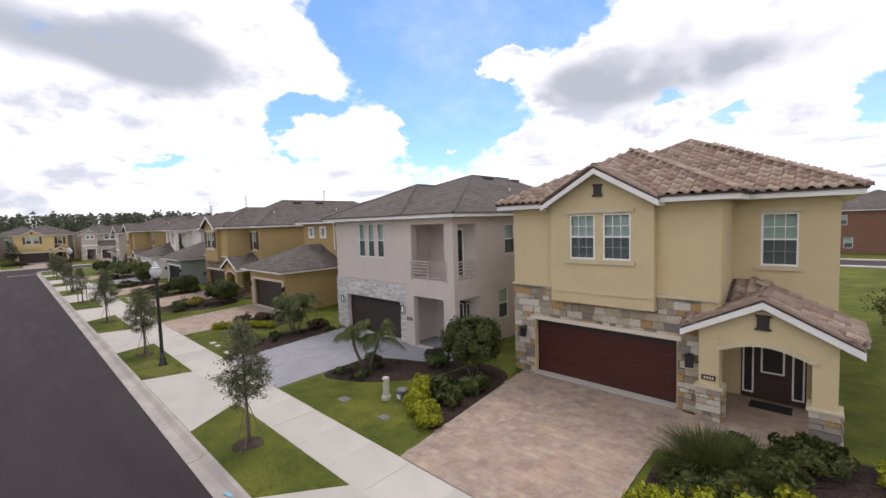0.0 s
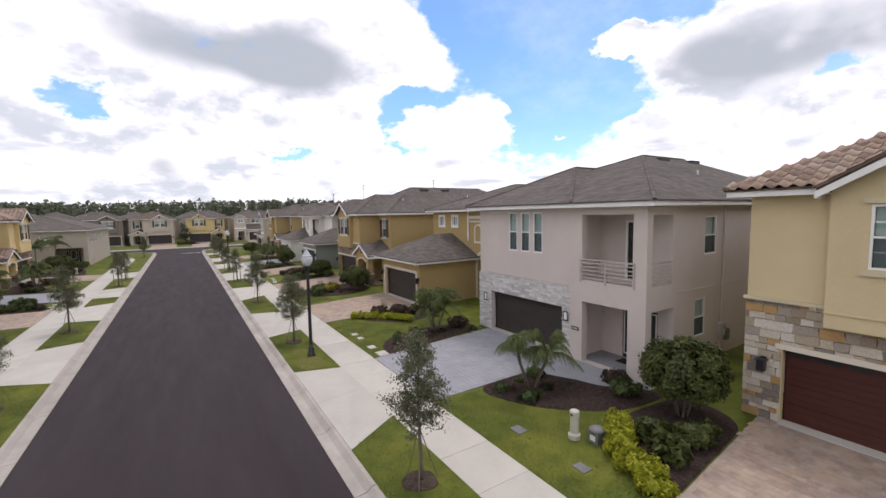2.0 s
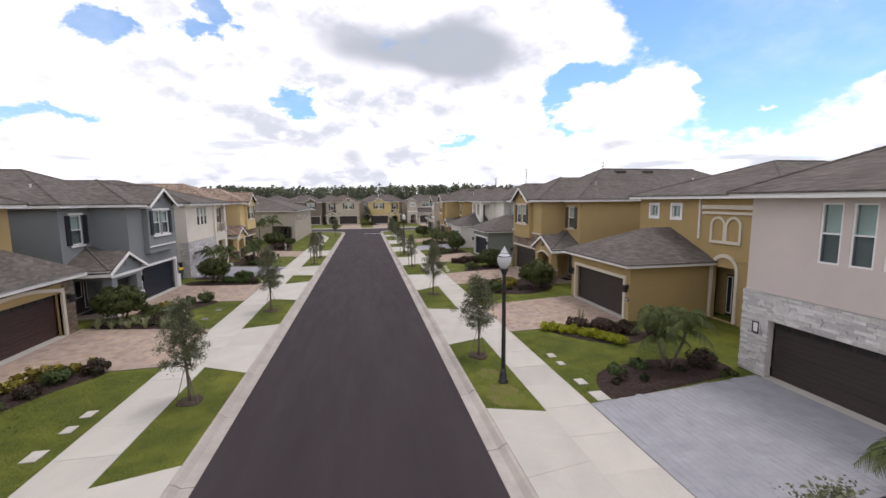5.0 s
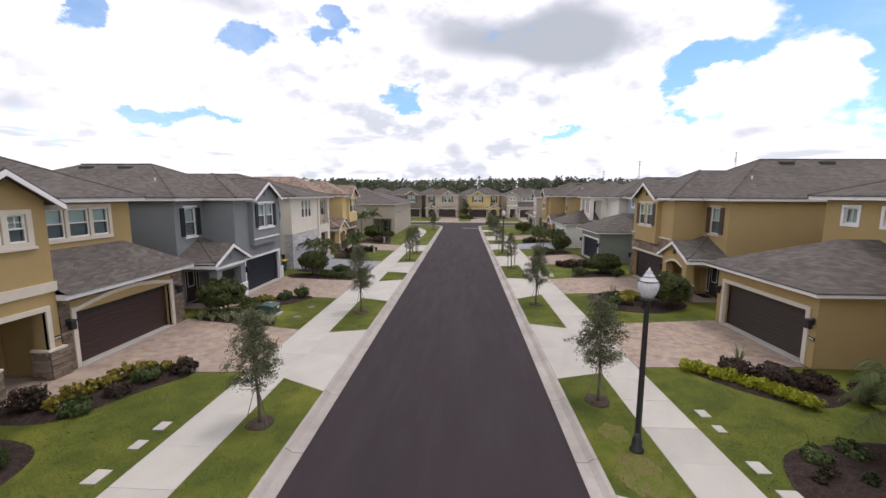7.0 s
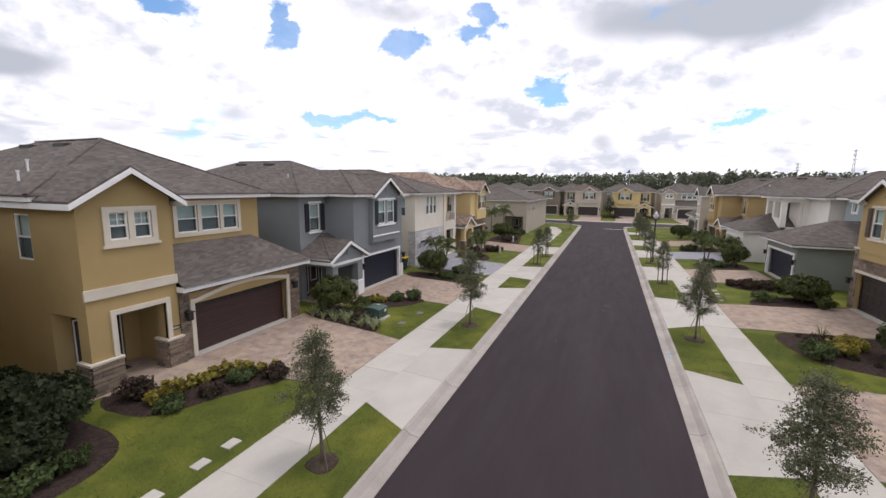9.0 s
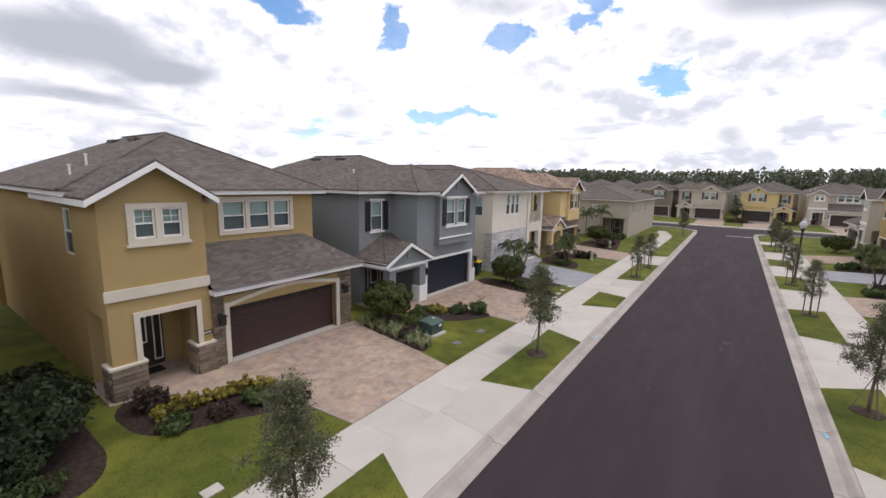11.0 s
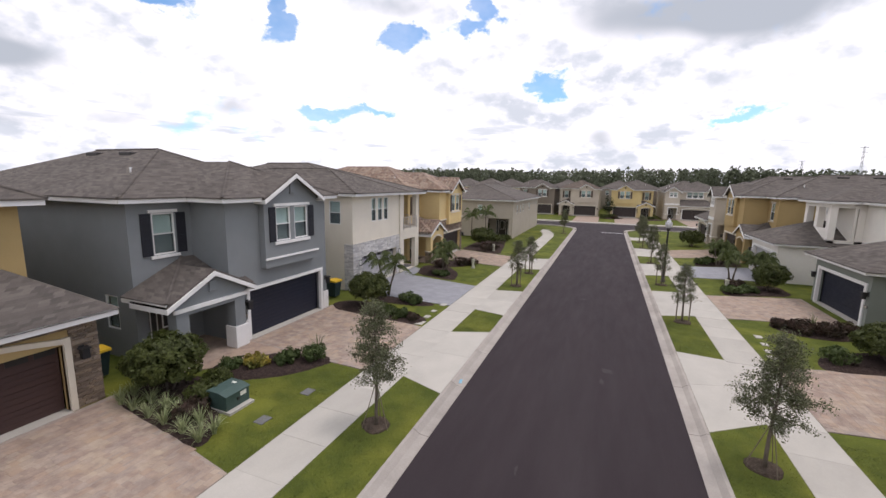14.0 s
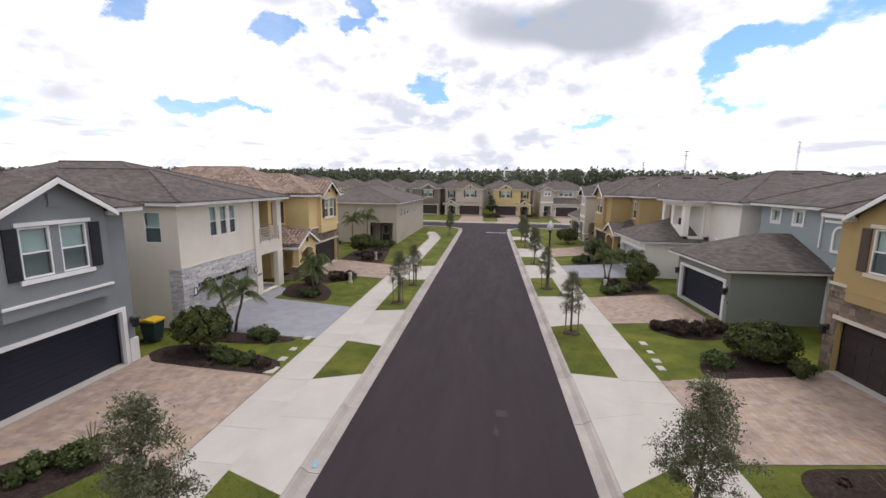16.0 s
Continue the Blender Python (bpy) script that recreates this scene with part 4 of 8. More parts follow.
    def gable(self, u0, u1, vc, half, z, rise, wall, roof, over=0.32, name="gable", trim=None, face_u=None, thick=0.1):
        """A small gabled roof that runs back from u0 to u1, with white rake boards and a stucco front."""
        k = rise / half
        e = half + over
        ze = z - over * k
        for sgn in (-1, 1):
            s = self.shape().prism([(vc + sgn * e, ze), (vc, z + rise), (vc, z + rise + thick), (vc + sgn * e, ze + thick)], u0, u1, 0)
            self.add("roof", s, roof)
            t = self.shape().prism([(vc + sgn * (e + 0.02), ze - 0.15), (vc, z + rise - 0.15), (vc, z + rise + 0.02), (vc + sgn * (e + 0.02), ze + 0.02)], u0 - 0.045, u0, 0)
            t.prism([(vc + sgn * (e + 0.02), ze - 0.15), (vc + sgn * (e - 0.02), ze - 0.15), (vc + sgn * (e - 0.02), ze + 0.02), (vc + sgn * (e + 0.02), ze + 0.02)], u0, u1, 0)
            self.add("rake_board", t, trim or M["white"])
        f = face_u if face_u is not None else u0 + 0.3
        self.add("gable_wall", self.shape().prism([(vc - half, z - 0.16), (vc + half, z - 0.16), (vc + half, z - 0.02), (vc, z + rise - 0.02), (vc - half, z - 0.02)], f, f + 0.2, 0), wall)
        return [((u0, vc, z + rise + thick), (u1, vc, z + rise + thick)), ((u0 + 0.08, vc - e, ze + thick), (u0 + 0.08, vc, z + rise + thick)), ((u0 + 0.08, vc + e, ze + thick), (u0 + 0.08, vc, z + rise + thick))]

    def roof_vents(self, spots):
        for u, v, z in spots:
            s = self.shape().box(u - 0.42, u + 0.42, v - 0.24, v + 0.24, z - 0.2, z + 0.035)
            self.add("roof_vent", s, M["vent"], bevel=0.03)

    def pipe(self, u, v, z):
        self.add("vent_pipe", Shape(lambda a, b, c: self.at(u + a, v + b, z + c)).lathe([(0.035, -0.25), (0.035, 0.14), (0.055, 0.14), (0.055, 0.19)], 8), M["white"])

    def stones(self, place, rects, holes, mat, low=0.10, high=0.22, parent=None, seed=1, squat=3.2):
        """Squared stones of uneven size laid in courses, each proud of its mortar."""
        rng = random.Random(seed)
        if mat.name not in House.stone_units:
            House.stone_units[mat.name] = []
            for k in range(5):
                sh = Shape().box(-0.5, 0.5, -0.5, 0.5, -0.5, 0.5)
                me = sh.mesh("stone", mat, bevel=0.06)
                for vtx in me.vertices:
                    vtx.co += Vector([rng.uniform(-0.05, 0.05) for _ in range(3)])
                House.stone_units[mat.name].append(me)
        made = 0
        rest = []
        for a0, a1, z0, z1 in rects:
            z = z0
            while z < z1 - 0.04:
                h = min(rng.uniform(low, high), z1 - z)
                if z1 - z - h < low * 0.6:
                    h = z1 - z
                a = a0
                while a < a1 - 0.03:
                    w = min(rng.uniform(h * 1.0, h * squat), a1 - a)
                    if a1 - a - w < 0.09:
                        w = a1 - a
                    ca, cz = a + w / 2, z + h / 2
                    cut = [x for x in holes if x[0] < a + w - 0.01 and x[1] > a + 0.01 and x[2] < z + h - 0.01 and x[3] > z + 0.01]
                    p0, p1, q0, q1 = a, a + w, z, z + h
                    skip = False
                    for x in cut:
                        if p0 < x[0] and x[0] - p0 > 0.06:
                            p1 = min(p1, x[0])
                        elif p1 > x[1] and p1 - x[1] > 0.06:
                            p0 = max(p0, x[1])
                        elif q1 > x[3] and q1 - x[3] > 0.04:
                            q0 = max(q0, x[3])
                        elif q0 < x[2] and x[2] - q0 > 0.04:
                            q1 = min(q1, x[2])
                        else:
                            skip = True
                    if not skip and p1 - p0 > 0.04 and q1 - q0 > 0.03:
                        c0 = Vector(place((p0 + p1) / 2, -0.01, (q0 + q1) / 2))
                        ax = Vector(place((p0 + p1) / 2 + 1, -0.01, (q0 + q1) / 2)) - c0
                        dx = Vector(place((p0 + p1) / 2, 0.99, (q0 + q1) / 2)) - c0
                        d = rng.uniform(0.05, 0.09)
                        sx, sy = (p1 - p0 - 0.014, d) if abs(ax.x) > 0.5 else (d, p1 - p0 - 0.014)
                        ob = new("stone", rng.choice(House.stone_units[mat.name]))
                        ob.parent = parent or self.root
                        ob.location = c0
                        ob.scale = (sx, sy, q1 - q0 - 0.014)
                        made += 1
                    a += w
                z += h
        return made


House.stone_units = {}


def barrel(length=0.44, width=0.30):
    """One S-shaped clay tile, its upper end thinner."""
    s = Shape()
    prof = [(-0.5, 0.0), (-0.36, 0.055), (-0.18, 0.085), (0.0, 0.055), (0.14, 0.012), (0.34, 0.0), (0.5, 0.02)]
    a = s.pts([(x * width * 1.04, -length / 2, z + 0.03) for x, z in prof])
    b = s.pts([(x * width * 0.98, length / 2, z * 0.9) for x, z in prof])
    c = s.pts([(x * width * 1.04, -length / 2, z + 0.004) for x, z in prof])
    k = len(prof)
    s.f += [(a + i, a + i + 1, b + i + 1, b + i) for i in range(k - 1)]
    s.f += [(c + i, c + i + 1, a + i + 1, a + i) for i in range(k - 1)]
    return s


BARREL = None


def tile_faces(h, faces, holder, singles, lift=0.015, length=0.40, width=0.30, near=(0, 0, 6)):
    """Lay clay tiles course by course over flat roof faces, given in the house's own (u, v, z)."""
    global BARREL
    if BARREL is None:
        BARREL = barrel().mesh("tile", M["tile"], fix=False, smooth=True)
    spots = []
    for f in faces:
        p = [Vector(h.at(*q)) for q in f]
        n = (p[1] - p[0]).cross(p[2] - p[0]).normalized()
        if n.z < 0:
            n = -n
        upv = (Vector((0, 0, 1)) - n * n.z).normalized()
        along = upv.cross(n).normalized()
        o = p[0]
        loc = [((q - o).dot(along), (q - o).dot(upv)) for q in p]
        x0, x1 = min(q[0] for q in loc), max(q[0] for q in loc)
        y0, y1 = min(q[1] for q in loc), max(q[1] for q in loc)

        def inside(x, y):
            ok = False
            j = len(loc) - 1
            for i in range(len(loc)):
                (xi, yi), (xj, yj) = loc[i], loc[j]
                if (yi > y) != (yj > y) and x < (xj - xi) * (y - yi) / (yj - yi) + xi:
                    ok = not ok
                j = i
            return ok
        y = y0 + length * 0.45
        row = 0
        while y < y1:
            x = x0 + width * 0.5 + (row % 2) * 0.0
            while x < x1:
                if inside(x, y) or inside(x, y - 0.15):
                    spots.append((o + along * x + upv * y + n * (lift + random.uniform(-0.006, 0.006)), along, upv, n))
                x += width
            y += length * 0.86
            row += 1
    spots.sort(key=lambda q: (q[0] - Vector(near)).length)
    field = Shape()
    unit = barrel()
    for k, (c, along, upv, n) in enumerate(spots):
        if k < singles:
            ob = new("roof_tile", BARREL)
            ob.parent = holder
            m = Matrix((along, upv, n)).transposed().to_4x4()
            m.translation = c
            ob.matrix_local = m
        else:
            base = len(field.v)
            field.v += [tuple(c + along * q[0] + upv * q[1] + n * q[2]) for q in unit.v]
            field.f += [tuple(base + i for i in fc) for fc in unit.f]
    if field.v:
        ob = part("tile_field", field, M["tile_i"], holder, fix=False, smooth=True)
        ob["kind"] = "stuff"


def gable_faces(u0, u1, vc, half, z, rise, over, thick):
    k = rise / half
    e, ze, zt = half + over, z - over * k + thick, z + rise + thick
    return [[(u0, vc - e, ze), (u1, vc - e, ze), (u1, vc, zt), (u0, vc, zt)], [(u1, vc + e, ze), (u0, vc + e, ze), (u0, vc, zt), (u1, vc, zt)]]


def gable_house(label, side, x0, y0, wall, trim, roofm, ze=6.45, door=None, stone=None, tile=0, shutters=None, muntins=True, bay_trim=False, place=None, depth=15.0, base_white=False, lights=True, wood=False, slope=0.42, nend=8.45, squat=3.2):
    """Two storeys: a garage under a gabled bay at the north end, a gabled porch at the south end."""
    h = House(label, side, x0, y0, nend, place=place)
    d = ze - 6.45
    f0 = 0.24
    ru = 1.9
    # walls
    gar = (3.5, 8.32, f0, 2.34) if nend > 9 else (3.3, 7.95, f0, 2.34)
    h.wall(h.front(0), 2.85, nend, f0 - 0.3, 3.45, wall, [gar])
    h.wall(h.front(0), 2.4, nend, 3.45, ze, wall, [(4.4, 7.1, 4.3 + d, 6.3 + d)])
    h.wall(h.south(2.4), 0.2, ru, 3.2, ze, wall)
    h.wall(h.front(0), 2.4, 2.85, 2.6, 3.45, wall)
    win_r = (0.85, 1.72, 4.47 + d, 6.04 + d)
    h.wall(h.front(ru), 0, 2.4, 2.5, ze, wall, [win_r])
    h.wall(h.front(2.2), 0.21, 2.85, f0 - 0.3, 2.9, wall, [(0.62, 2.2, f0, 2.3)])
    h.wall(h.south(2.85), 0.2, 2.2, f0 - 0.3, 3.3, wall)
    side_w = (2.85, 3.6, 1.3, 2.6)
    h.wall(h.south(0), ru + 0.2, depth, f0 - 0.3, ze, wall, [side_w])
    h.wall(h.north(nend), 0.2, depth, f0 - 0.3, ze, wall, [(5, 5.8, 4.55 + d, 5.95 + d)])
    h.wall(h.front(depth), 0, nend, f0 - 0.3, ze, wall)
    # bay
    b0, b1, bu = 4.05, 7.45, -0.3
    bc, bh = (b0 + b1) / 2, (b1 - b0) / 2
    wins = [(4.72, 5.6), (5.86, 6.74)]
    wz = (4.68 + d, 6.18 + d)
    h.wall(h.front(bu), b0, b1, 3.16, ze, wall, [(a, b, *wz) for a, b in wins], name="bay_wall")
    h.box("bay_cheek", bu + 0.2, -0.002, b0, b0 + 0.15, 3.16, ze, wall)
    h.box("bay_cheek", bu + 0.2, -0.002, b1 - 0.15, b1, 3.16, ze, wall)
    h.box("bay_soffit", bu + 0.2, -0.002, b0 + 0.15, b1 - 0.15, 3.16, 3.26, wall)
    # black sheet behind the bay windows stands in for the unlit room
    h.box("bay_lining", 0.1, 0.15, b0, b1, 3.6, ze, M["iron"])
    for a, b in wins:
        h.window(h.front(bu), a, b, *wz, cols=3 if muntins else 0, rows=4 if muntins else 0)
    h.window(h.front(ru), *win_r, cols=3 if muntins else 0, rows=4 if muntins else 0)
    h.window(h.south(0), *side_w)
    lintel = trim if not base_white else M["white"]
    h.band(h.front(bu), wins[0][0] - 0.12, wins[1][1] + 0.12, wz[1] + 0.03, wz[1] + 0.15, lintel, name="lintel")
    h.band(h.front(bu), wins[0][0] - 0.12, wins[1][1] + 0.12, wz[0] - 0.15, wz[0] - 0.02, lintel, name="sill")
    h.band(h.front(ru), win_r[0] - 0.12, win_r[1] + 0.12, win_r[3] + 0.02, win_r[3] + 0.13, lintel, name="lintel")
    h.band(h.front(ru), win_r[0] - 0.12, win_r[1] + 0.12, win_r[2] - 0.13, win_r[2] - 0.02, lintel, name="sill")
    if shutters:
        h.shutter(h.front(bu), wins[0][0] - 0.42, wins[0][0] - 0.06, wz[0], wz[1], shutters)
        h.shutter(h.front(bu), wins[1][1] + 0.06, wins[1][1] + 0.42, wz[0], wz[1], shutters)
        h.shutter(h.front(ru), win_r[0] - 0.42, win_r[0] - 0.06, win_r[2], win_r[3], shutters)
        h.shutter(h.front(ru), win_r[1] + 0.06, win_r[1] + 0.42, win_r[2], win_r[3], shutters)
    h.band(h.front(bu), b0 - 0.02, b1 + 0.02, 3.52, 3.56 if not base_white else 3.6, wall if not base_white else M["white"], 0.03 if not base_white else 0.06)
    # garage
    g = h.garage_door(h.front(0), *gar, door, lights=lights, wood=wood)
    t = Shape(h.front(0)).box(gar[0] - 0.14, gar[1] + 0.14, -0.06 if not stone else -0.1, 0.1, gar[3] - 0.02, gar[3] + 0.12)
    if not stone:
        t.box(gar[0] - 0.14, gar[0] + 0.02, -0.06, 0.1, gar[2], gar[3] - 0.02).box(gar[1] - 0.02, gar[1] + 0.14, -0.06, 0.1, gar[2], gar[3] - 0.02)
    h.add("garage_trim", t, M["white"] if base_white else M["trim"])
    h.box("threshold", -0.14, 0.3, gar[0], gar[1], f0 - 0.25, f0 + 0.015, M["concrete"])
    if stone:
        h.stones(h.front(0), [(2.87, nend + 0.02, f0, 3.58)], [(gar[0] - 0.02, gar[1] + 0.02, 0, gar[3] + 0.11), (b0 - 0.03, b1 + 0.03, 3.14, 4)], stone, 0.13, 0.27, seed=int(y0 * 10) % 97, squat=squat)
        h.band(h.front(0), 2.42, b0, 3.58, 3.67, trim, 0.1)
        h.band(h.front(0), b1, nend + 0.06, 3.58, 3.67, trim, 0.1)
    elif base_white:
        h.band(h.front(0), gar[1] + 0.16, nend + 0.04, f0, 1.15, M["white"], 0.08, "wainscot")
        h.band(h.front(0), 2.9, gar[0] - 0.16, f0, 1.15, M["white"], 0.08, "wainscot")
    # porch
    p0, p1, pu = -0.02, 2.88, -0.25
    pc = (p0 + p1) / 2
    dz = min(d, 0) * 0.4
    h.box("porch_floor", pu - 0.15, 2.25, -0.1, 2.85, f0 - 0.3, f0, M["paver_tan"], "tan paved porch floor")
    for a, b in ((p0, p0 + 0.48), (p1 - 0.5, p1)):
        h.box("porch_column", pu, pu + 0.45, a, b, f0, 2.6 + dz, wall, bevel=0.01)
        if stone:
            h.stones(h.front(pu - 0.06), [(a - 0.05, b + 0.05, f0, 1.15)], [], stone, seed=7)
            h.stones(h.south(a - 0.06), [(pu - 0.02, pu + 0.45, f0, 1.15)], [], stone, seed=9)
            h.box("column_cap", pu - 0.12, pu + 0.5, a - 0.1, b + 0.1, 1.15, 1.23, trim, bevel=0.01)
        elif base_white:
            h.box("column_base", pu - 0.07, pu + 0.5, a - 0.07, b + 0.07, f0, 1.12, M["white"], bevel=0.01)
    # arched header between the columns
    if base_white:
        h.box("porch_beam", pu + 0.002, pu + 0.3, p0 + 0.48, p1 - 0.5, 2.35 + dz, 2.6 + dz, wall)
        h.band(h.front(pu), p0 - 0.1, p1 + 0.1, 2.5 + dz, 2.64 + dz, M["white"], 0.07)
    else:
        arc, n = [], 10
        a0, a1 = p0 + 0.48, p1 - 0.5
        for i in range(n + 1):
            a = a0 + (a1 - a0) * i / n
            arc.append((a, 2.3 + dz + 0.26 * math.sin(math.pi * i / n)))
        h.add("porch_arch", h.shape().prism(arc + [(a1, 2.6 + dz), (a0, 2.6 + dz)], pu + 0.004, pu + 0.3, 0), wall)
        rim = [(a, z - 0.01) for a, z in arc] + [(a, z + 0.12) for a, z in reversed(arc)]
        rim = [(a0 - 0.1, arc[0][1] - 0.01)] + rim[:n + 1] + [(a1 + 0.1, arc[-1][1] - 0.01), (a1 + 0.1, arc[-1][1] + 0.11)] + rim[n + 1:] + [(a0 - 0.1, arc[0][1] + 0.11)]
        h.add("arch_trim", h.shape().prism(rim, pu - 0.05, pu, 0), trim)
    h.box("porch_header", pu + 0.002, pu + 0.25, p0, p1, 2.6 + dz, 2.92 + dz, wall)
    h.box("porch_side_beam", pu + 0.25, ru, p0, p0 + 0.22, 2.6 + dz, 2.92 + dz, wall)
    h.box("porch_side_beam", pu + 0.45, ru, p0, p0 + 0.22, 2.4 + dz, 2.6 + dz, wall)
    h.box("porch_ceiling", pu + 0.25, 2.2, p0 + 0.22, 2.8, 2.84 + dz, 2.88 + dz, M["white"])
    h.box("porch_rear_wall", ru, ru + 0.2, 0, 0.4, f0, 2.5, wall)
    h.entry_door(h.front(2.22), 0.62, 2.2, f0, 2.3, M["door_umber"] if door.name == "mahogany_door" else M["door_brown"])
    h.box("door_mat", 1.4, 1.95, 0.9, 1.9, f0, f0 + 0.02, M["mat"])
    # porch roof: a slope up to the wall, hipped at the south end, with a gable in front
    e0, z0, z1 = pu - 0.17, 2.98 + dz, 2.98 + dz + 0.45 * (ru - pu + 0.17)
    hv = -0.45 + (ru - e0)
    nz = z0 + 0.45 * (pu + 0.1 - e0)
    slope_f = [(e0, -0.45, z0), (e0, p0, z0), (pu + 0.1, p0, nz), (pu + 0.1, p1, nz), (e0, p1, z0), (e0, 3.2, z0), (-0.003, 3.2, z0 + 0.45 * -e0), (-0.003, 2.39, z0 + 0.45 * -e0), (ru - 0.003, 2.39, z1), (ru - 0.003, hv, z1)]
    slope_s = [(e0, -0.45, z0), (ru - 0.003, hv, z1), (ru - 0.003, -0.45, z0)]
    pr = h.shape().face(slope_f).face(slope_s)
    pr.face([(e0, -0.45, z0 - 0.03), (e0, p0, z0 - 0.03), (pu + 0.1, p0, z0 - 0.03), (pu + 0.1, p1, z0 - 0.03), (e0, p1, z0 - 0.03), (e0, 3.2, z0 - 0.03), (-0.003, 3.2, z0 - 0.03), (-0.003, 2.39, z0 - 0.03), (ru - 0.003, 2.39, z0 - 0.03), (ru - 0.003, -0.45, z0 - 0.03)])
    for va, vb in ((-0.45, p0), (p1, 3.2)):
        pr.face([(e0, va, z0 - 0.03), (e0, vb, z0 - 0.03), (e0, vb, z0), (e0, va, z0)])
    pr.face([(e0, -0.45, z0 - 0.03), (ru - 0.003, -0.45, z0 - 0.03), (ru - 0.003, -0.45, z0), (e0, -0.45, z0)])
    pr.face([(e0, 3.2, z0 - 0.03), (-0.003, 3.2, z0 - 0.03), (-0.003, 3.2, z0 + 0.45 * -e0), (e0, 3.2, z0)])
    porch_roof = h.add("roof", pr, roofm)
    fa = h.shape().box(e0 + 0.02, ru, -0.43, -0.39, z0 - 0.2, z0 - 0.032).box(e0 + 0.06, ru, -0.39, 0, z0 - 0.06, z0 - 0.035)
    h.add("fascia", fa, M["white"])
    ridge = h.gable(e0 - 0.01, 1.45, pc, 1.5, 2.96 + dz, 0.78, wall, roofm, over=0.36, face_u=pu + 0.004)
    ridge.append(((e0, -0.45, z0), (ru, hv, z1)))
    h.gable_vent(h.front(pu), pc, 3.2 + dz, M["bronze"] if not base_white else M["slate"])
    gf = gable_faces(e0 - 0.01, 1.45, pc, 1.5, 2.96 + dz, 0.78, 0.36, 0.1)
    # main roofs
    zr = ze + 0.2
    h.eave(ru - 0.45, depth + 0.45, -0.45, nend + 0.45, ze)
    h.eave(-0.45, 6, 1.95, nend + 0.45, ze, gap=(-0.05, b0, b1))
    r1, f1, e1 = h.hip(ru - 0.45, depth + 0.45, -0.45, nend + 0.45, zr, slope, roofm)
    r2, f2, e2 = h.hip(-0.45, 11.5, 1.95, nend + 0.45, zr, slope, roofm, notch=(-0.04, b0 + 0.02, b1 - 0.02))
    br = h.gable(bu - 0.3, 2.6, bc, bh, ze + 0.16, 1.0, wall, roofm, over=0.2, face_u=bu + 0.004)
    h.gable_vent(h.front(bu), bc, ze + 0.5, M["bronze"] if not base_white else M["slate"])
    if tile:
        tile_faces(h, [f2[0], f1[0], f1[2], f2[2]], r1, 270 if tile > 1 else 0, near=(2, 3, 7))
        bf = gable_faces(bu - 0.3, 2.6, bc, bh, ze + 0.16, 1.0, 0.2, 0.1)
        tile_faces(h, bf, r2, 60 if tile > 1 else 0)
        tile_faces(h, gf + [slope_f, slope_s], porch_roof, 0)
        h.caps(e1 + e2 + br + ridge, M["tile_i"], 0.13)
    else:
        h.caps(e1[:1] + [e for e in e1 if e[0][0] < 3] + [e for e in e2 if e[0][0] < 3 and e[1][0] < 7] + ridge[-1:], roofm, 0.07)
    apex = zr + slope * (nend + 0.9) / 2
    if not tile:
        h.roof_vents([(7.4, nend / 2 - 0.5, apex - 0.17), (9.9, nend / 2 - 0.5, apex - 0.17)])
    h.pipe(4.0, 1.6, zr + slope * 2.1)
    # small things on the front
    h.sconce(h.front(-0.06), 3.12, 1.85)
    h.sconce(h.front(-0.06), gar[1] + 0.33 if nend < 9 else 8.72, 1.85)
    h.plaque(h.front(-0.06 if stone else 0), 3.1, 1.35) if not tile else h.plaque(h.front(pu), 2.63, 1.45)
    h.box("slab", -0.1, depth, -0.05, nend + 0.05, -0.3, f0 - 0.07, M["concrete"])
    return h


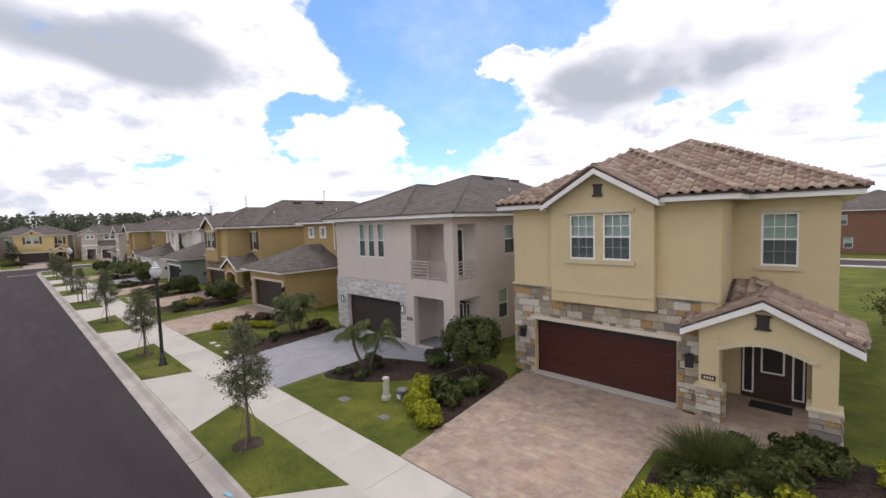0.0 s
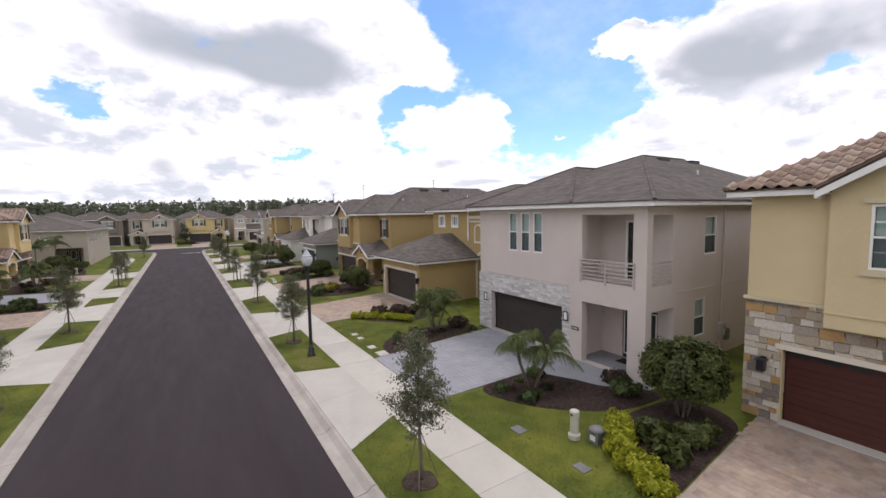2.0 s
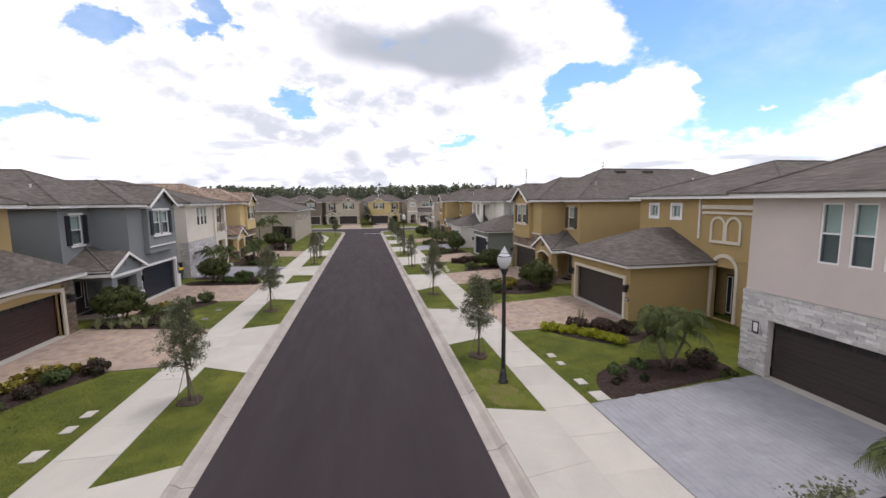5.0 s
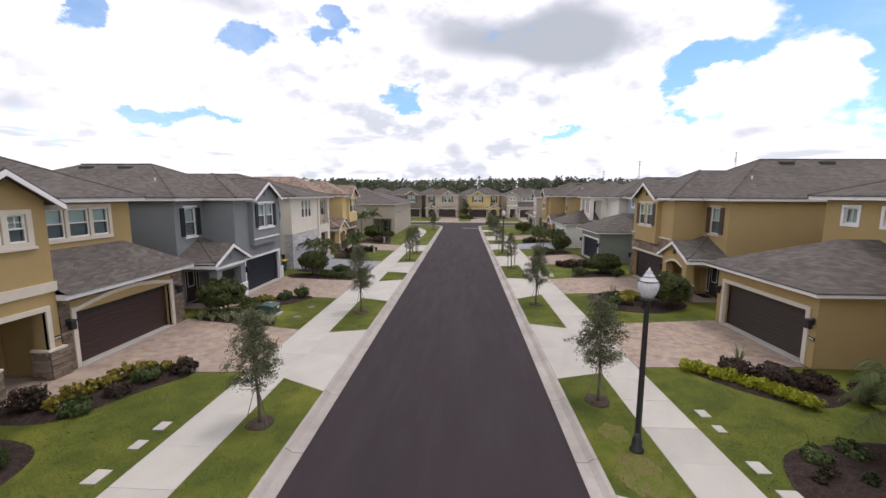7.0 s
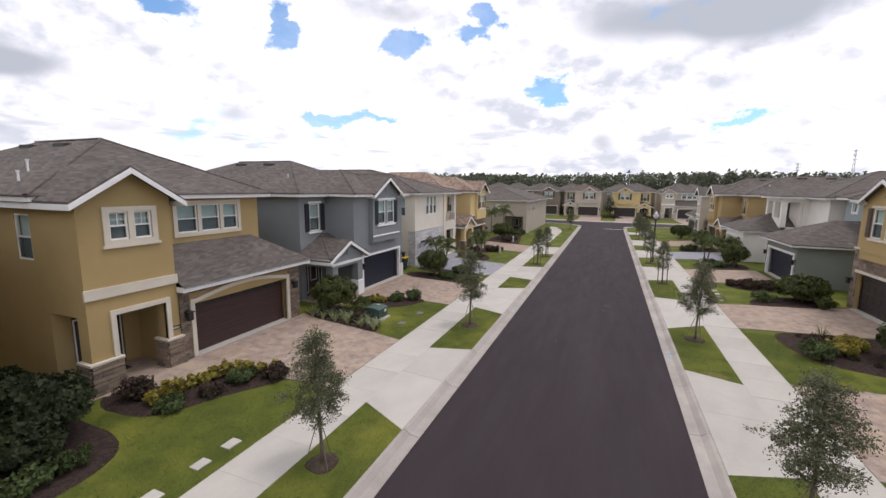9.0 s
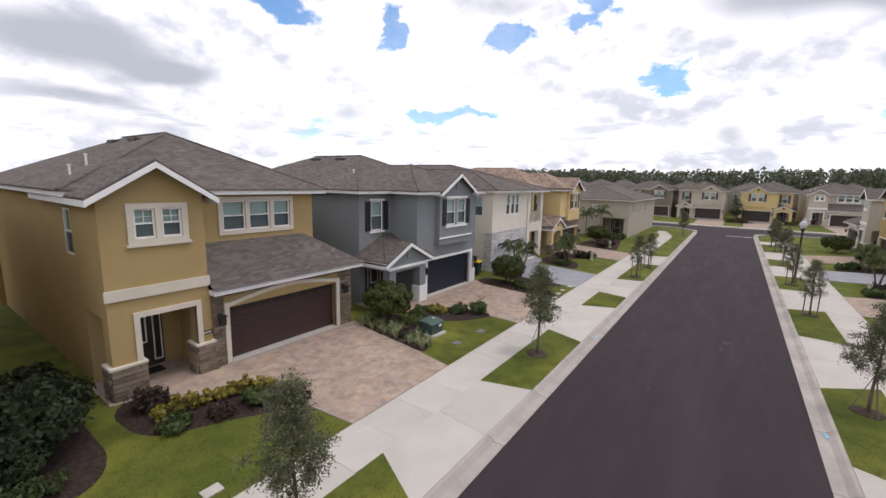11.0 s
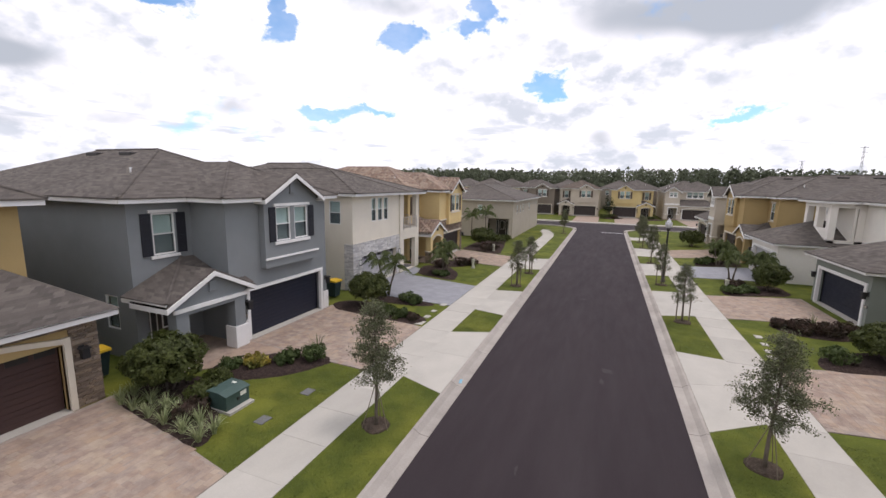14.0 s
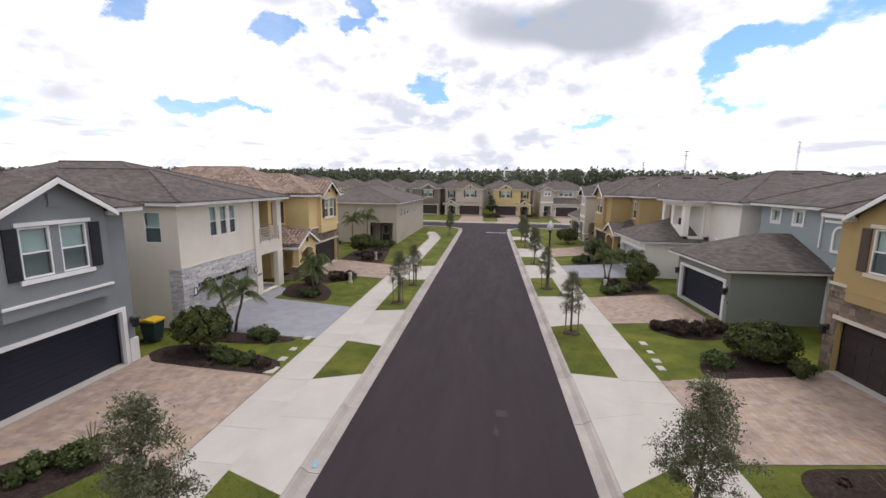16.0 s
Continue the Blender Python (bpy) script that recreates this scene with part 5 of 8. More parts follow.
def modern_house(label, side, x0, y0, wall, ze=6.25, flip=False, door=None, slope=0.475):
    """Two storeys, square lines: ledgestone round the garage, a balcony over the entry at one end."""
    h = House(label, side, x0, y0, 9.2, flip)
    f0, depth = 0.24, 15.5
    gar = (3.68, 8.27, f0, 2.2)
    wins = [(4.83, 5.4), (5.61, 6.19), (6.42, 7.0)]
    h.wall(h.front(0), 3.2, 9.2, f0 - 0.3, 3.0, wall, [gar])
    h.wall(h.front(0), 3.2, 9.2, 3.0, ze, wall, [(a, b, 4.35, 6.1 + (ze - 6.25)) for a, b in wins])
    up, lo = (0.51, 2.64, 3.5, 6.0), (0.67, 2.62, f0, 2.64)
    h.wall(h.front(-0.12), 0, 3.2, f0 - 0.3, ze, wall, [up, lo], thick=0.32)
    sides = [(0.2, 1.44, 3.5, 5.97), (0.2, 1.62, f0, 2.64), (3.68, 4.6, 4.4, 5.88), (3.08, 3.9, 1.26, 2.74), (8, 8.8, 4.5, 5.95)]
    h.wall(h.south(0), 0.2, depth, f0 - 0.3, ze, wall, sides, thick=0.25)
    h.wall(h.north(9.2), 0.2, depth, f0 - 0.3, ze, wall, [(0.85, 1.7, 4.3, 5.75), (9, 9.8, 4.3, 5.75)])
    h.wall(h.front(depth), 0, 9.2, f0 - 0.3, ze, wall)
    h.wall(h.front(1.65), 0.25, 3.2, f0, 3.0, wall, [(0.6, 2.03, f0, 2.3)])
    h.wall(h.front(1.45), 0.25, 3.2, 3.45, ze, wall, [(0.8, 1.76, 3.5, 5.7)])
    h.wall(h.south(3.0), 0.2, 1.95, f0, ze, wall)
    h.box("balcony_floor", 0.2, 1.95, 0.25, 3.0, 3.0, 3.48, wall)
    h.box("porch_floor", -0.1, 1.95, 0.05, 3.2, f0 - 0.3, f0 - 0.002, M["paver_grey"], "grey paved porch floor")
    h.entry_door(h.front(1.67), 0.6, 2.03, f0, 2.3, M["door_brown"])
    bd = h.add("balcony_door", Shape(h.front(1.5)).box(0.8, 1.76, 0.0, 0.06, 3.5, 5.7), M["iron"])
    h.box("door_mat", 0.95, 1.45, 0.95, 1.85, f0, f0 + 0.02, M["mat"])
    rail = h.add("balcony_rail", Shape(h.front(-0.18)).box(0.42, 2.74, 0, 0.05, 4.28, 4.33), M["rail"], "grey metal balcony railing")
    for k in range(5):
        z = 3.58 + 0.145 * k
        part("rail_bar", Shape(h.front(-0.17)).box(0.42, 2.74, 0, 0.03, z, z + 0.035), M["rail"], rail)
    for a in (0.44, 1.58, 2.7):
        part("rail_post", Shape(h.front(-0.12)).box(a - 0.025, a + 0.025, -0.04, 0.02, 3.4, 4.3), M["rail"], rail)
    rail2 = h.add("balcony_rail", Shape(h.south(0.02)).box(0.2, 1.44, 0, 0.05, 4.28, 4.33), M["rail"], "grey metal balcony railing")
    for k in range(5):
        z = 3.58 + 0.145 * k
        part("rail_bar", Shape(h.south(0.03)).box(0.2, 1.44, 0, 0.03, z, z + 0.035), M["rail"], rail2)
    for a, b in wins:
        h.window(h.front(0), a, b, 4.35, 6.1 + (ze - 6.25))
    for p, q, z0, z1 in sides[2:]:
        h.window(h.south(0), p, q, z0, z1)
    for p, q in ((0.85, 1.7), (9, 9.8)):
        h.window(h.north(9.2), p, q, 4.3, 5.75)
    # ledgestone: thin white courses of uneven depth
    ls = Shape(h.front(0))
    rng = random.Random(5)
    for side_wall in (0, 1):
        z = f0
        while z < 3.1:
            hh = min(rng.choice((0.055, 0.075, 0.1)), 3.12 - z)
            a, end = (3.21, 9.26) if not side_wall else (0.0, 0.6)
            while a < end - 0.02:
                w = min(rng.uniform(0.15, 0.55), end - a)
                spans = [(a, a + w)]
                if not side_wall and z + hh > gar[2] and z < gar[3] + 0.02:
                    spans = [(p, q) for p, q in ((a, min(a + w, gar[0])), (max(a, gar[1]), a + w)) if q - p > 0.02]
                dd = rng.uniform(0.03, 0.075)
                for p, q in spans:
                    if not side_wall:
                        ls.box(p, q - 0.005, -dd, -0.002, z, z + hh - 0.005)
                    else:
                        ls.box(9.202, 9.2 + dd, p, q, z, z + hh - 0.005)
                a += w
            z += hh
    ob = h.add("ledgestone", ls, M["ledge"], "white stacked ledgestone courses", fix=False)
    ob["kind"] = "stuff"
    h.garage_door(h.front(0), *gar, door, lights=True, wood=True)
    h.box("threshold", -0.12, 0.3, gar[0], gar[1], f0 - 0.25, f0 + 0.015, M["concrete"])
    for a in (3.4, 8.6):
        s = h.add("wall_lamp", Shape(h.front(-0.08)).box(a - 0.09, a + 0.09, -0.08, 0.0, 1.75, 2.05), M["white"], bevel=0.01)
        part("lamp_cage", Shape(h.front(-0.08)).panel(a - 0.12, a + 0.12, 1.7, 2.1, -0.1, -0.08, [(a - 0.09, a + 0.09, 1.74, 2.06)]), M["bronze"], s)
    h.plaque(h.front(-0.12), 2.93, 1.5)
    part("door_glass", Shape(h.front(1.49)).box(0.9, 1.66, 0.0, 0.01, 3.62, 5.6), M["glass"], bd)
    part("door_frame", Shape(h.front(1.45)).panel(0.74, 1.82, 3.48, 5.76, -0.02, 0.03, [(0.82, 1.74, 3.48, 5.68)]), M["white"], bd)
    h.band(h.south(0), 1.9, depth, 3.1, 3.15, wall, 0.02)
    h.band(h.front(0), 3.2, 9.2, 3.13, 3.17, wall, 0.03)
    meter = h.add("meter_box", Shape(h.south(0)).box(4.95, 5.3, -0.14, -0.002, 1.0, 1.55), M["rail"], "grey electricity meter box", bevel=0.01)
    part("meter_glass", Shape(lambda a, c, e: h.at(5.12 + a, -0.14 - e, 1.38 + c)).lathe([(0.085, -0.01), (0.085, 0.05), (0.05, 0.075)], 12), M["glass"], meter)
    part("conduit", Shape(h.south(0)).box(5.1, 5.15, -0.07, -0.02, 1.55, ze), wall, meter)
    part("conduit", Shape(h.south(0)).box(5.1, 5.15, -0.07, -0.02, f0 - 0.1, 1.0), M["rail"], meter)
    h.add("junction_box", Shape(h.south(0)).box(5.45, 5.75, -0.12, -0.002, 0.75, 1.2), M["grey_box"], bevel=0.01)
    h.eave(-0.55, depth + 0.45, -0.45, 9.65, ze)
    zr = ze + 0.2
    r1, f1, e1 = h.hip(-0.55, depth + 0.45, -0.45, 9.65, zr, slope, M["shingle"], run=7.5)
    r2, f2, e2 = h.hip(-0.56, 12.5, 2.85, 9.66, zr + 0.004, slope * 1.13, M["shingle"], run=4.4)
    h.caps([e for e in e1 if e[0][0] < 7] + [e for e in e2 if e[0][0] < 4], M["shingle"], 0.07)
    apex = zr + slope * 5.05
    h.roof_vents([(8.0, 4.25, apex - 0.12), (11.0, 4.25, apex - 0.12)])
    h.pipe(7.5, 2.2, zr + slope * 2.7)
    h.box("slab", 0, depth, 0, 9.2, -0.3, f0 - 0.07, M["concrete"])
    return h


def wing_house(label, side, x0, y0, wall, wall2, ze=6.1, door=None, trim=None, balcony=False, body=0.42):
    """A one-storey garage wing in front of a set-back two-storey body, with arched entry."""
    h = House(label, side, x0, y0, 9.6)
    f0, depth, slope = 0.24, 17.0, 0.45
    # v: wing 2.7 to 8.5
    w0, w1 = 2.7, 8.5
    gar = (3.15, 7.95, f0, 2.3)
    h.wall(h.front(0), w0, w1, f0 - 0.3, 2.95, wall, [gar])
    h.wall(h.south(w0), 0.2, 4.5, f0 - 0.3, 2.95, wall)
    h.wall(h.north(w1), 0.2, 4.5, f0 - 0.3, 2.95, wall)
    h.garage_door(h.front(0), *gar, door, lights=False, wood=True)
    h.box("threshold", -0.12, 0.3, gar[0], gar[1], f0 - 0.25, f0 + 0.015, M["concrete"])
    t = Shape(h.front(0)).box(gar[0] - 0.16, gar[1] + 0.16, -0.06, 0.1, gar[3] - 0.02, gar[3] + 0.14)
    t.box(gar[0] - 0.16, gar[0] + 0.02, -0.06, 0.1, gar[2], gar[3] - 0.02).box(gar[1] - 0.02, gar[1] + 0.16, -0.06, 0.1, gar[2], gar[3] - 0.02)
    h.add("garage_trim", t, trim)
    for a in (gar[0] - 0.3, gar[1] + 0.3):
        h.sconce(h.front(0), a, 1.9)
    h.plaque(h.front(0), gar[0] - 0.28, 1.3)
    h.eave(-0.5, 4.49, w0 - 0.45, w1 + 0.45, 2.95)
    h.hip(-0.5, 8.5, w0 - 0.45, w1 + 0.45, 3.13, slope, M["shingle"])
    # body, its front wall set back
    B, c0, c1 = 4.5, -1.0, 8.3
    sq = [(4.85, 5.5, 5.22, 5.92), (6.65, 7.3, 5.22, 5.92)] if not balcony else [(7.3, 7.9, 5.1, 5.8)]
    ent = (1.15, 2.45, f0, 2.9)
    arches = [(1.1, 1.75), (1.98, 2.63)]
    h.wall(h.front(B), c0, c1, f0 - 0.3, ze, wall2, sq + [ent])
    for q in sq:
        h.window(h.front(B), *q, cols=2, rows=2, split=False)
        h.surround(h.front(B), *q, 0.13, M["white"], sill=False)
    h.wall(h.south(c0), B + 0.2, depth, f0 - 0.3, ze, wall2, [(8, 8.8, 4.5, 5.9), (7.6, 8.3, 0.95, 2.3)])
    h.window(h.south(c0), 8, 8.8, 4.5, 5.9)
    h.window(h.south(c0), 7.6, 8.3, 0.95, 2.3)
    h.wall(h.north(c1), B + 0.2, depth, f0 - 0.3, ze, wall2)
    h.wall(h.front(depth), c0, c1, f0 - 0.3, ze, wall2)
    h.entry_door(h.front(B + 1.0), 0.9, 2.6, f0, 2.4, M["door_brown"])
    h.box("entry_wall", B + 1.0, B + 1.2, 0.2, 0.9, f0, 3.2, wall2)
    h.box("entry_wall", B + 1.0, B + 1.2, 2.6, 3.2, f0, 3.2, wall2)
    h.box("entry_head", B + 1.0, B + 1.2, 0.9, 2.6, 2.4, 3.2, wall2)

    def arch_rim(a0, a1, z0, zs, w, name):
        n, c, r = 10, (a0 + a1) / 2, (a1 - a0) / 2
        inner = [(a0, z0)] + [(c - r * math.cos(math.pi * i / n), zs + r * math.sin(math.pi * i / n)) for i in range(n + 1)] + [(a1, z0)]
        r += w
        outer = [(a1 + w, z0)] + [(c + r * math.cos(math.pi * i / n), zs + r * math.sin(math.pi * i / n)) for i in range(n + 1)] + [(a0 - w, z0)]
        s = Shape(h.front(B))
        k = len(inner)
        outer = outer[::-1]
        for i in range(k - 1):
            s.prism([(0, 0)] * 0 or [(inner[i][0], inner[i][1]), (inner[i + 1][0], inner[i + 1][1]), (outer[i + 1][0], outer[i + 1][1]), (outer[i][0], outer[i][1])], -0.07, -0.002, 1)
        return h.add(name, s, trim)
    arch_rim(ent[0], ent[1], f0, 2.75, 0.17, "arch_trim")
    h.band(h.front(B), c0, 2.65, 3.28, 3.36, wall2, 0.05)
    if not balcony:
        for a0, a1 in arches:
            arch_rim(a0, a1, 4.2, 4.95, 0.12, "niche_trim")
            h.band(h.front(B), a0 - 0.12, a1 + 0.12, 4.06, 4.2, trim, 0.08, "niche_sill")
        h.band(h.front(B), 0.1, 3.3, 5.75, 5.95, trim, 0.12, "cornice")
        h.band(h.front(B), 0.1, 3.3, 5.5, 5.62, trim, 0.08, "cornice")
        h.box("downspout", B - 0.1, B - 0.02, 3.42, 3.5, 4.2, ze, M["white"])
    else:
        # a square balcony turret over the rear of the wing
        t0, t1, tu = 2.6, 6.6, B - 1.9
        for a in (t0, (t0 + t1) / 2 - 0.2, t1 - 0.45):
            h.box("turret_pillar", tu, tu + 0.4, a, a + 0.45, 3.3, ze, wall2, bevel=0.01)
        h.box("turret_pillar", B - 0.4, B - 0.002, t0, t0 + 0.4, 3.3, ze, wall2)
        h.box("turret_floor", tu, B - 0.002, t0, t1, 3.2, 3.5, wall2)
        h.box("turret_beam", tu - 0.01, B - 0.002, t0 - 0.01, t1 + 0.01, 5.75, ze - 0.01, wall2)
        h.box("turret_wall", B - 0.6, B - 0.45, t0 + 0.002, t1 - 0.4, 3.5, ze - 0.3, wall2)
        h.add("balcony_door", Shape(h.front(B - 0.6)).box(t0 + 2.3, t0 + 3.2, -0.03, -0.002, 3.5, 5.6), M["iron"])
        h.box("turret_wall", B - 0.45, B - 0.002, t0 + 0.4, t0 + 0.6, 3.5, ze - 0.3, wall2)
        h.box("turret_parapet", tu, tu + 0.2, t0 + 0.45, t0 + 1.8, 3.5, 4.3, wall2)
        rail = h.add("balcony_rail", Shape(h.front(tu)).box(t0 + 2.2, t1 - 0.4, 0, 0.04, 4.28, 4.32), M["rail"])
        for k in range(5):
            part("rail_bar", Shape(h.front(tu)).box(t0 + 2.2, t1 - 0.4, 0, 0.03, 3.55 + 0.14 * k, 3.585 + 0.14 * k), M["rail"], rail)
        h.eave(tu - 0.4, B + 2, t0 - 0.4, t1 + 0.4, ze)
        h.hip(tu - 0.4, B + 7, t0 - 0.4, t1 + 0.4, ze + 0.2, slope, M["shingle"])
    h.eave(B - 0.5, depth + 0.45, c0 - 0.45, c1 + 0.45, ze)
    zr = ze + 0.2
    r1, f1, e1 = h.hip(B - 0.5, depth + 0.45, c0 - 0.45, c1 + 0.45, zr, body, M["shingle"])
    h.caps(e1, M["shingle"], 0.07)
    apex = zr + body * 5.25
    h.roof_vents([(B + 5.8, 3.3, apex - 0.24), (B + 7.8, 3.3, apex - 0.24)])
    h.pipe(B + 2.2, 6.6, zr + slope * 1.9)
    h.box("slab", 0, 4.5, w0, w1, -0.3, f0 - 0.07, M["concrete"])
    h.box("body_slab", 4.5, depth, c0, c1, -0.3, f0 - 0.07, M["concrete"])
    return h


def tower_house(label, side, x0, y0, wall, trim, door, stone, ze=6.1, place=None, stones=True):
    """A two-storey gabled tower over the porch at the south end, a one-storey garage front beside it."""
    h = House(label, side, x0, y0, 9.4, place=place)
    f0, depth, slope = 0.24, 15.0, 0.45
    t1 = 2.95
    tw = [(1.03, 1.58), (1.75, 2.3)]
    twz = (4.92, 5.8)
    q0 = 0.2
    h.wall(h.front(0), q0, t1, 2.64, ze, wall, [(a, b, *twz) for a, b in tw])
    h.wall(h.south(q0), 0.2, depth, 2.64, ze, wall, [(2.4, 3.25, 4.25, 5.7)])
    h.wall(h.south(q0), 1.9, depth, f0 - 0.3, 2.64, wall)
    h.window(h.south(q0), 2.4, 3.25, 4.25, 5.7)
    h.wall(h.north(t1), 0.2, 2.0, 2.64, ze, wall)
    for a, b in tw:
        h.window(h.front(0), a, b, *twz, cols=2, rows=4, top_only=True)
    s = Shape(h.front(0)).panel(0.86, 2.47, 4.77, 5.95, -0.05, -0.002, [(a, b, *twz) for a, b in tw])
    h.add("window_trim", s, trim)
    h.band(h.front(0), 0.8, 2.53, 4.69, 4.77, trim, 0.08, "sill")
    h.band(h.front(0), q0 - 0.04, t1 + 0.04, 3.2, 3.52, trim, 0.06)
    # porch under the tower
    h.box("porch_floor", -0.15, 1.9, 0, t1, f0 - 0.3, f0, M["paver_tan"], "tan paved porch floor")
    for a, b in ((q0, 0.95), (2.52, 2.95)):
        h.box("porch_column", 0, 0.5, a, b, f0, 2.64, wall)
        if stones:
            h.stones(h.front(-0.07), [(a - 0.07, b + 0.07, f0, 1.2)], [], stone, seed=3)
            h.stones(h.south(a - 0.07), [(-0.04, 0.56, f0, 1.2)], [], stone, seed=4)
        h.box("column_cap", -0.12, 0.58, a - 0.12, b + 0.1, 1.2, 1.28, trim, bevel=0.01)
    s = Shape(h.front(0)).box(0.8, 0.95, -0.06, 0.1, 1.28, 2.6).box(2.52, 2.67, -0.06, 0.1, 1.28, 2.6).box(0.8, 2.67, -0.06, 0.1, 2.6, 2.76)
    h.add("porch_trim", s, trim)
    h.wall(h.front(1.9), q0 + 0.2, t1, f0, 2.64, wall, [(0.7, 2.2, f0, 2.3)])
    h.entry_door(h.front(1.92), 0.7, 2.2, f0, 2.3, M["door_brown"])
    h.box("porch_ceiling", 0.2, 1.9, q0 + 0.2, t1 - 0.2, 2.58, 2.637, wall)
    h.wall(h.north(t1), 0.2, 1.9, f0, 2.64, wall)
    h.box("door_mat", 1.2, 1.7, 0.95, 1.95, f0, f0 + 0.02, M["mat"])
    # garage front
    gar = (3.6, 8.35, f0, 2.25)
    n, gc, gw = 12, (gar[0] + gar[1]) / 2, (gar[1] - gar[0]) / 2
    h.wall(h.front(0.1), t1, 9.2, f0 - 0.3, 2.85, wall, [gar])
    h.garage_door(h.front(0.1), *gar, door, lights=True, wood=True)
    h.box("threshold", -0.05, 0.4, gar[0], gar[1], f0 - 0.25, f0 + 0.015, M["concrete"])
    top = [(gar[0] + (gar[1] - gar[0]) * i / n, 2.28 + 0.3 * math.sin(math.pi * i / n)) for i in range(n + 1)]
    rim, infill = Shape(h.front(0.1)), Shape(h.front(0.1))
    for i in range(n):
        (p, q), (r_, s_) = top[i], top[i + 1]
        rim.prism([(p, q), (r_, s_), (r_, s_ + 0.15), (p, q + 0.15)], -0.1, -0.002, 1)
        infill.prism([(p, 2.25), (r_, 2.25), (r_, s_), (p, q)], -0.05, -0.002, 1)
    rim.box(gar[0] - 0.16, gar[0] + 0.0, -0.1, 0.1, f0, 2.45).box(gar[1], gar[1] + 0.16, -0.1, 0.1, f0, 2.45)
    h.add("garage_trim", rim, trim)
    h.add("arch_panel", infill, wall)
    if stones:
        h.stones(h.front(0.1), [(t1 + 0.1, 9.22, f0, 2.85)], [(gar[0] - 0.15, gar[1] + 0.15, 0, 2.66)], stone, low=0.07, high=0.14, seed=12)
        h.stones(h.north(9.2), [(0.14, 0.9, f0, 2.85)], [], stone, low=0.07, high=0.14, seed=13)
    h.sconce(h.front(0.04), 3.28, 1.95)
    h.sconce(h.front(0.04), 8.75, 1.95)
    h.plaque(h.front(0), 2.8, 1.6)
    # upper wall set back over the garage
    uw = [(4.47, 5.37), (5.53, 6.43), (6.59, 7.37)]
    h.wall(h.front(1.85), t1, 8.55, 2.85, ze, wall, [(a, b, 4.7, 5.84) for a, b in uw])
    for a, b in uw:
        h.window(h.front(1.85), a, b, 4.7, 5.84)
    s = Shape(h.front(1.85)).panel(4.31, 7.52, 4.54, 6.0, -0.05, -0.002, [(a, b, 4.7, 5.84) for a, b in uw])
    h.add("window_trim", s, trim)
    h.wall(h.north(8.55), 2.05, depth, 2.85, ze, wall)
    h.wall(h.north(9.2), 0.3, depth, f0 - 0.3, 2.85, wall)
    h.wall(h.front(depth), 0, 9.4, f0 - 0.3, ze, wall)
    # roofs
    h.eave(-0.35, 2.6, t1 - 0.0, 9.6, 2.85)
    hg = h.shape()
    z0, z1 = 3.05, 4.35
    hg.face([(-0.4, t1, z0), (-0.4, 9.65, z0), (1.9, 8.0, z1), (1.9, t1, z1)])
    hg.face([(-0.4, 9.65, z0), (2.7, 9.65, z0), (2.7, 8.0, z1), (1.9, 8.0, z1)])
    hg.face([(-0.4, t1, z0 - 0.04), (2.7, t1, z0 - 0.04), (2.7, 9.65, z0 - 0.04), (-0.4, 9.65, z0 - 0.04)])
    h.add("roof", hg, M["shingle"])
    h.hip(2.5, depth, 8.3, 9.65, 3.05, 0.6, M["shingle"])
    zr = ze + 0.2
    h.eave(1.4, depth + 0.45, -0.2, 9.0, ze)
    r1, f1, e1 = h.hip(1.4, depth + 0.45, -0.2, 9.0, zr, 0.475, M["shingle"])
    h.gable(-0.4, 5.5, (t1 + q0) / 2, (t1 - q0) / 2, ze + 0.14, 0.88, wall, M["shingle"], over=0.3, face_u=0.004)
    h.caps([e for e in e1 if e[0][0] < 7], M["shingle"], 0.07)
    apex = zr + 0.475 * 4.6
    h.roof_vents([(7.6, 3.9, apex - 0.2), (10.2, 3.9, apex - 0.2)])
    h.pipe(3.6, 0.6, zr + 0.55)
    h.pipe(4.6, 1.3, zr + 0.95)
    h.box("slab", 0.2, depth, q0, 9.2, -0.3, f0 - 0.07, M["concrete"])
    return h


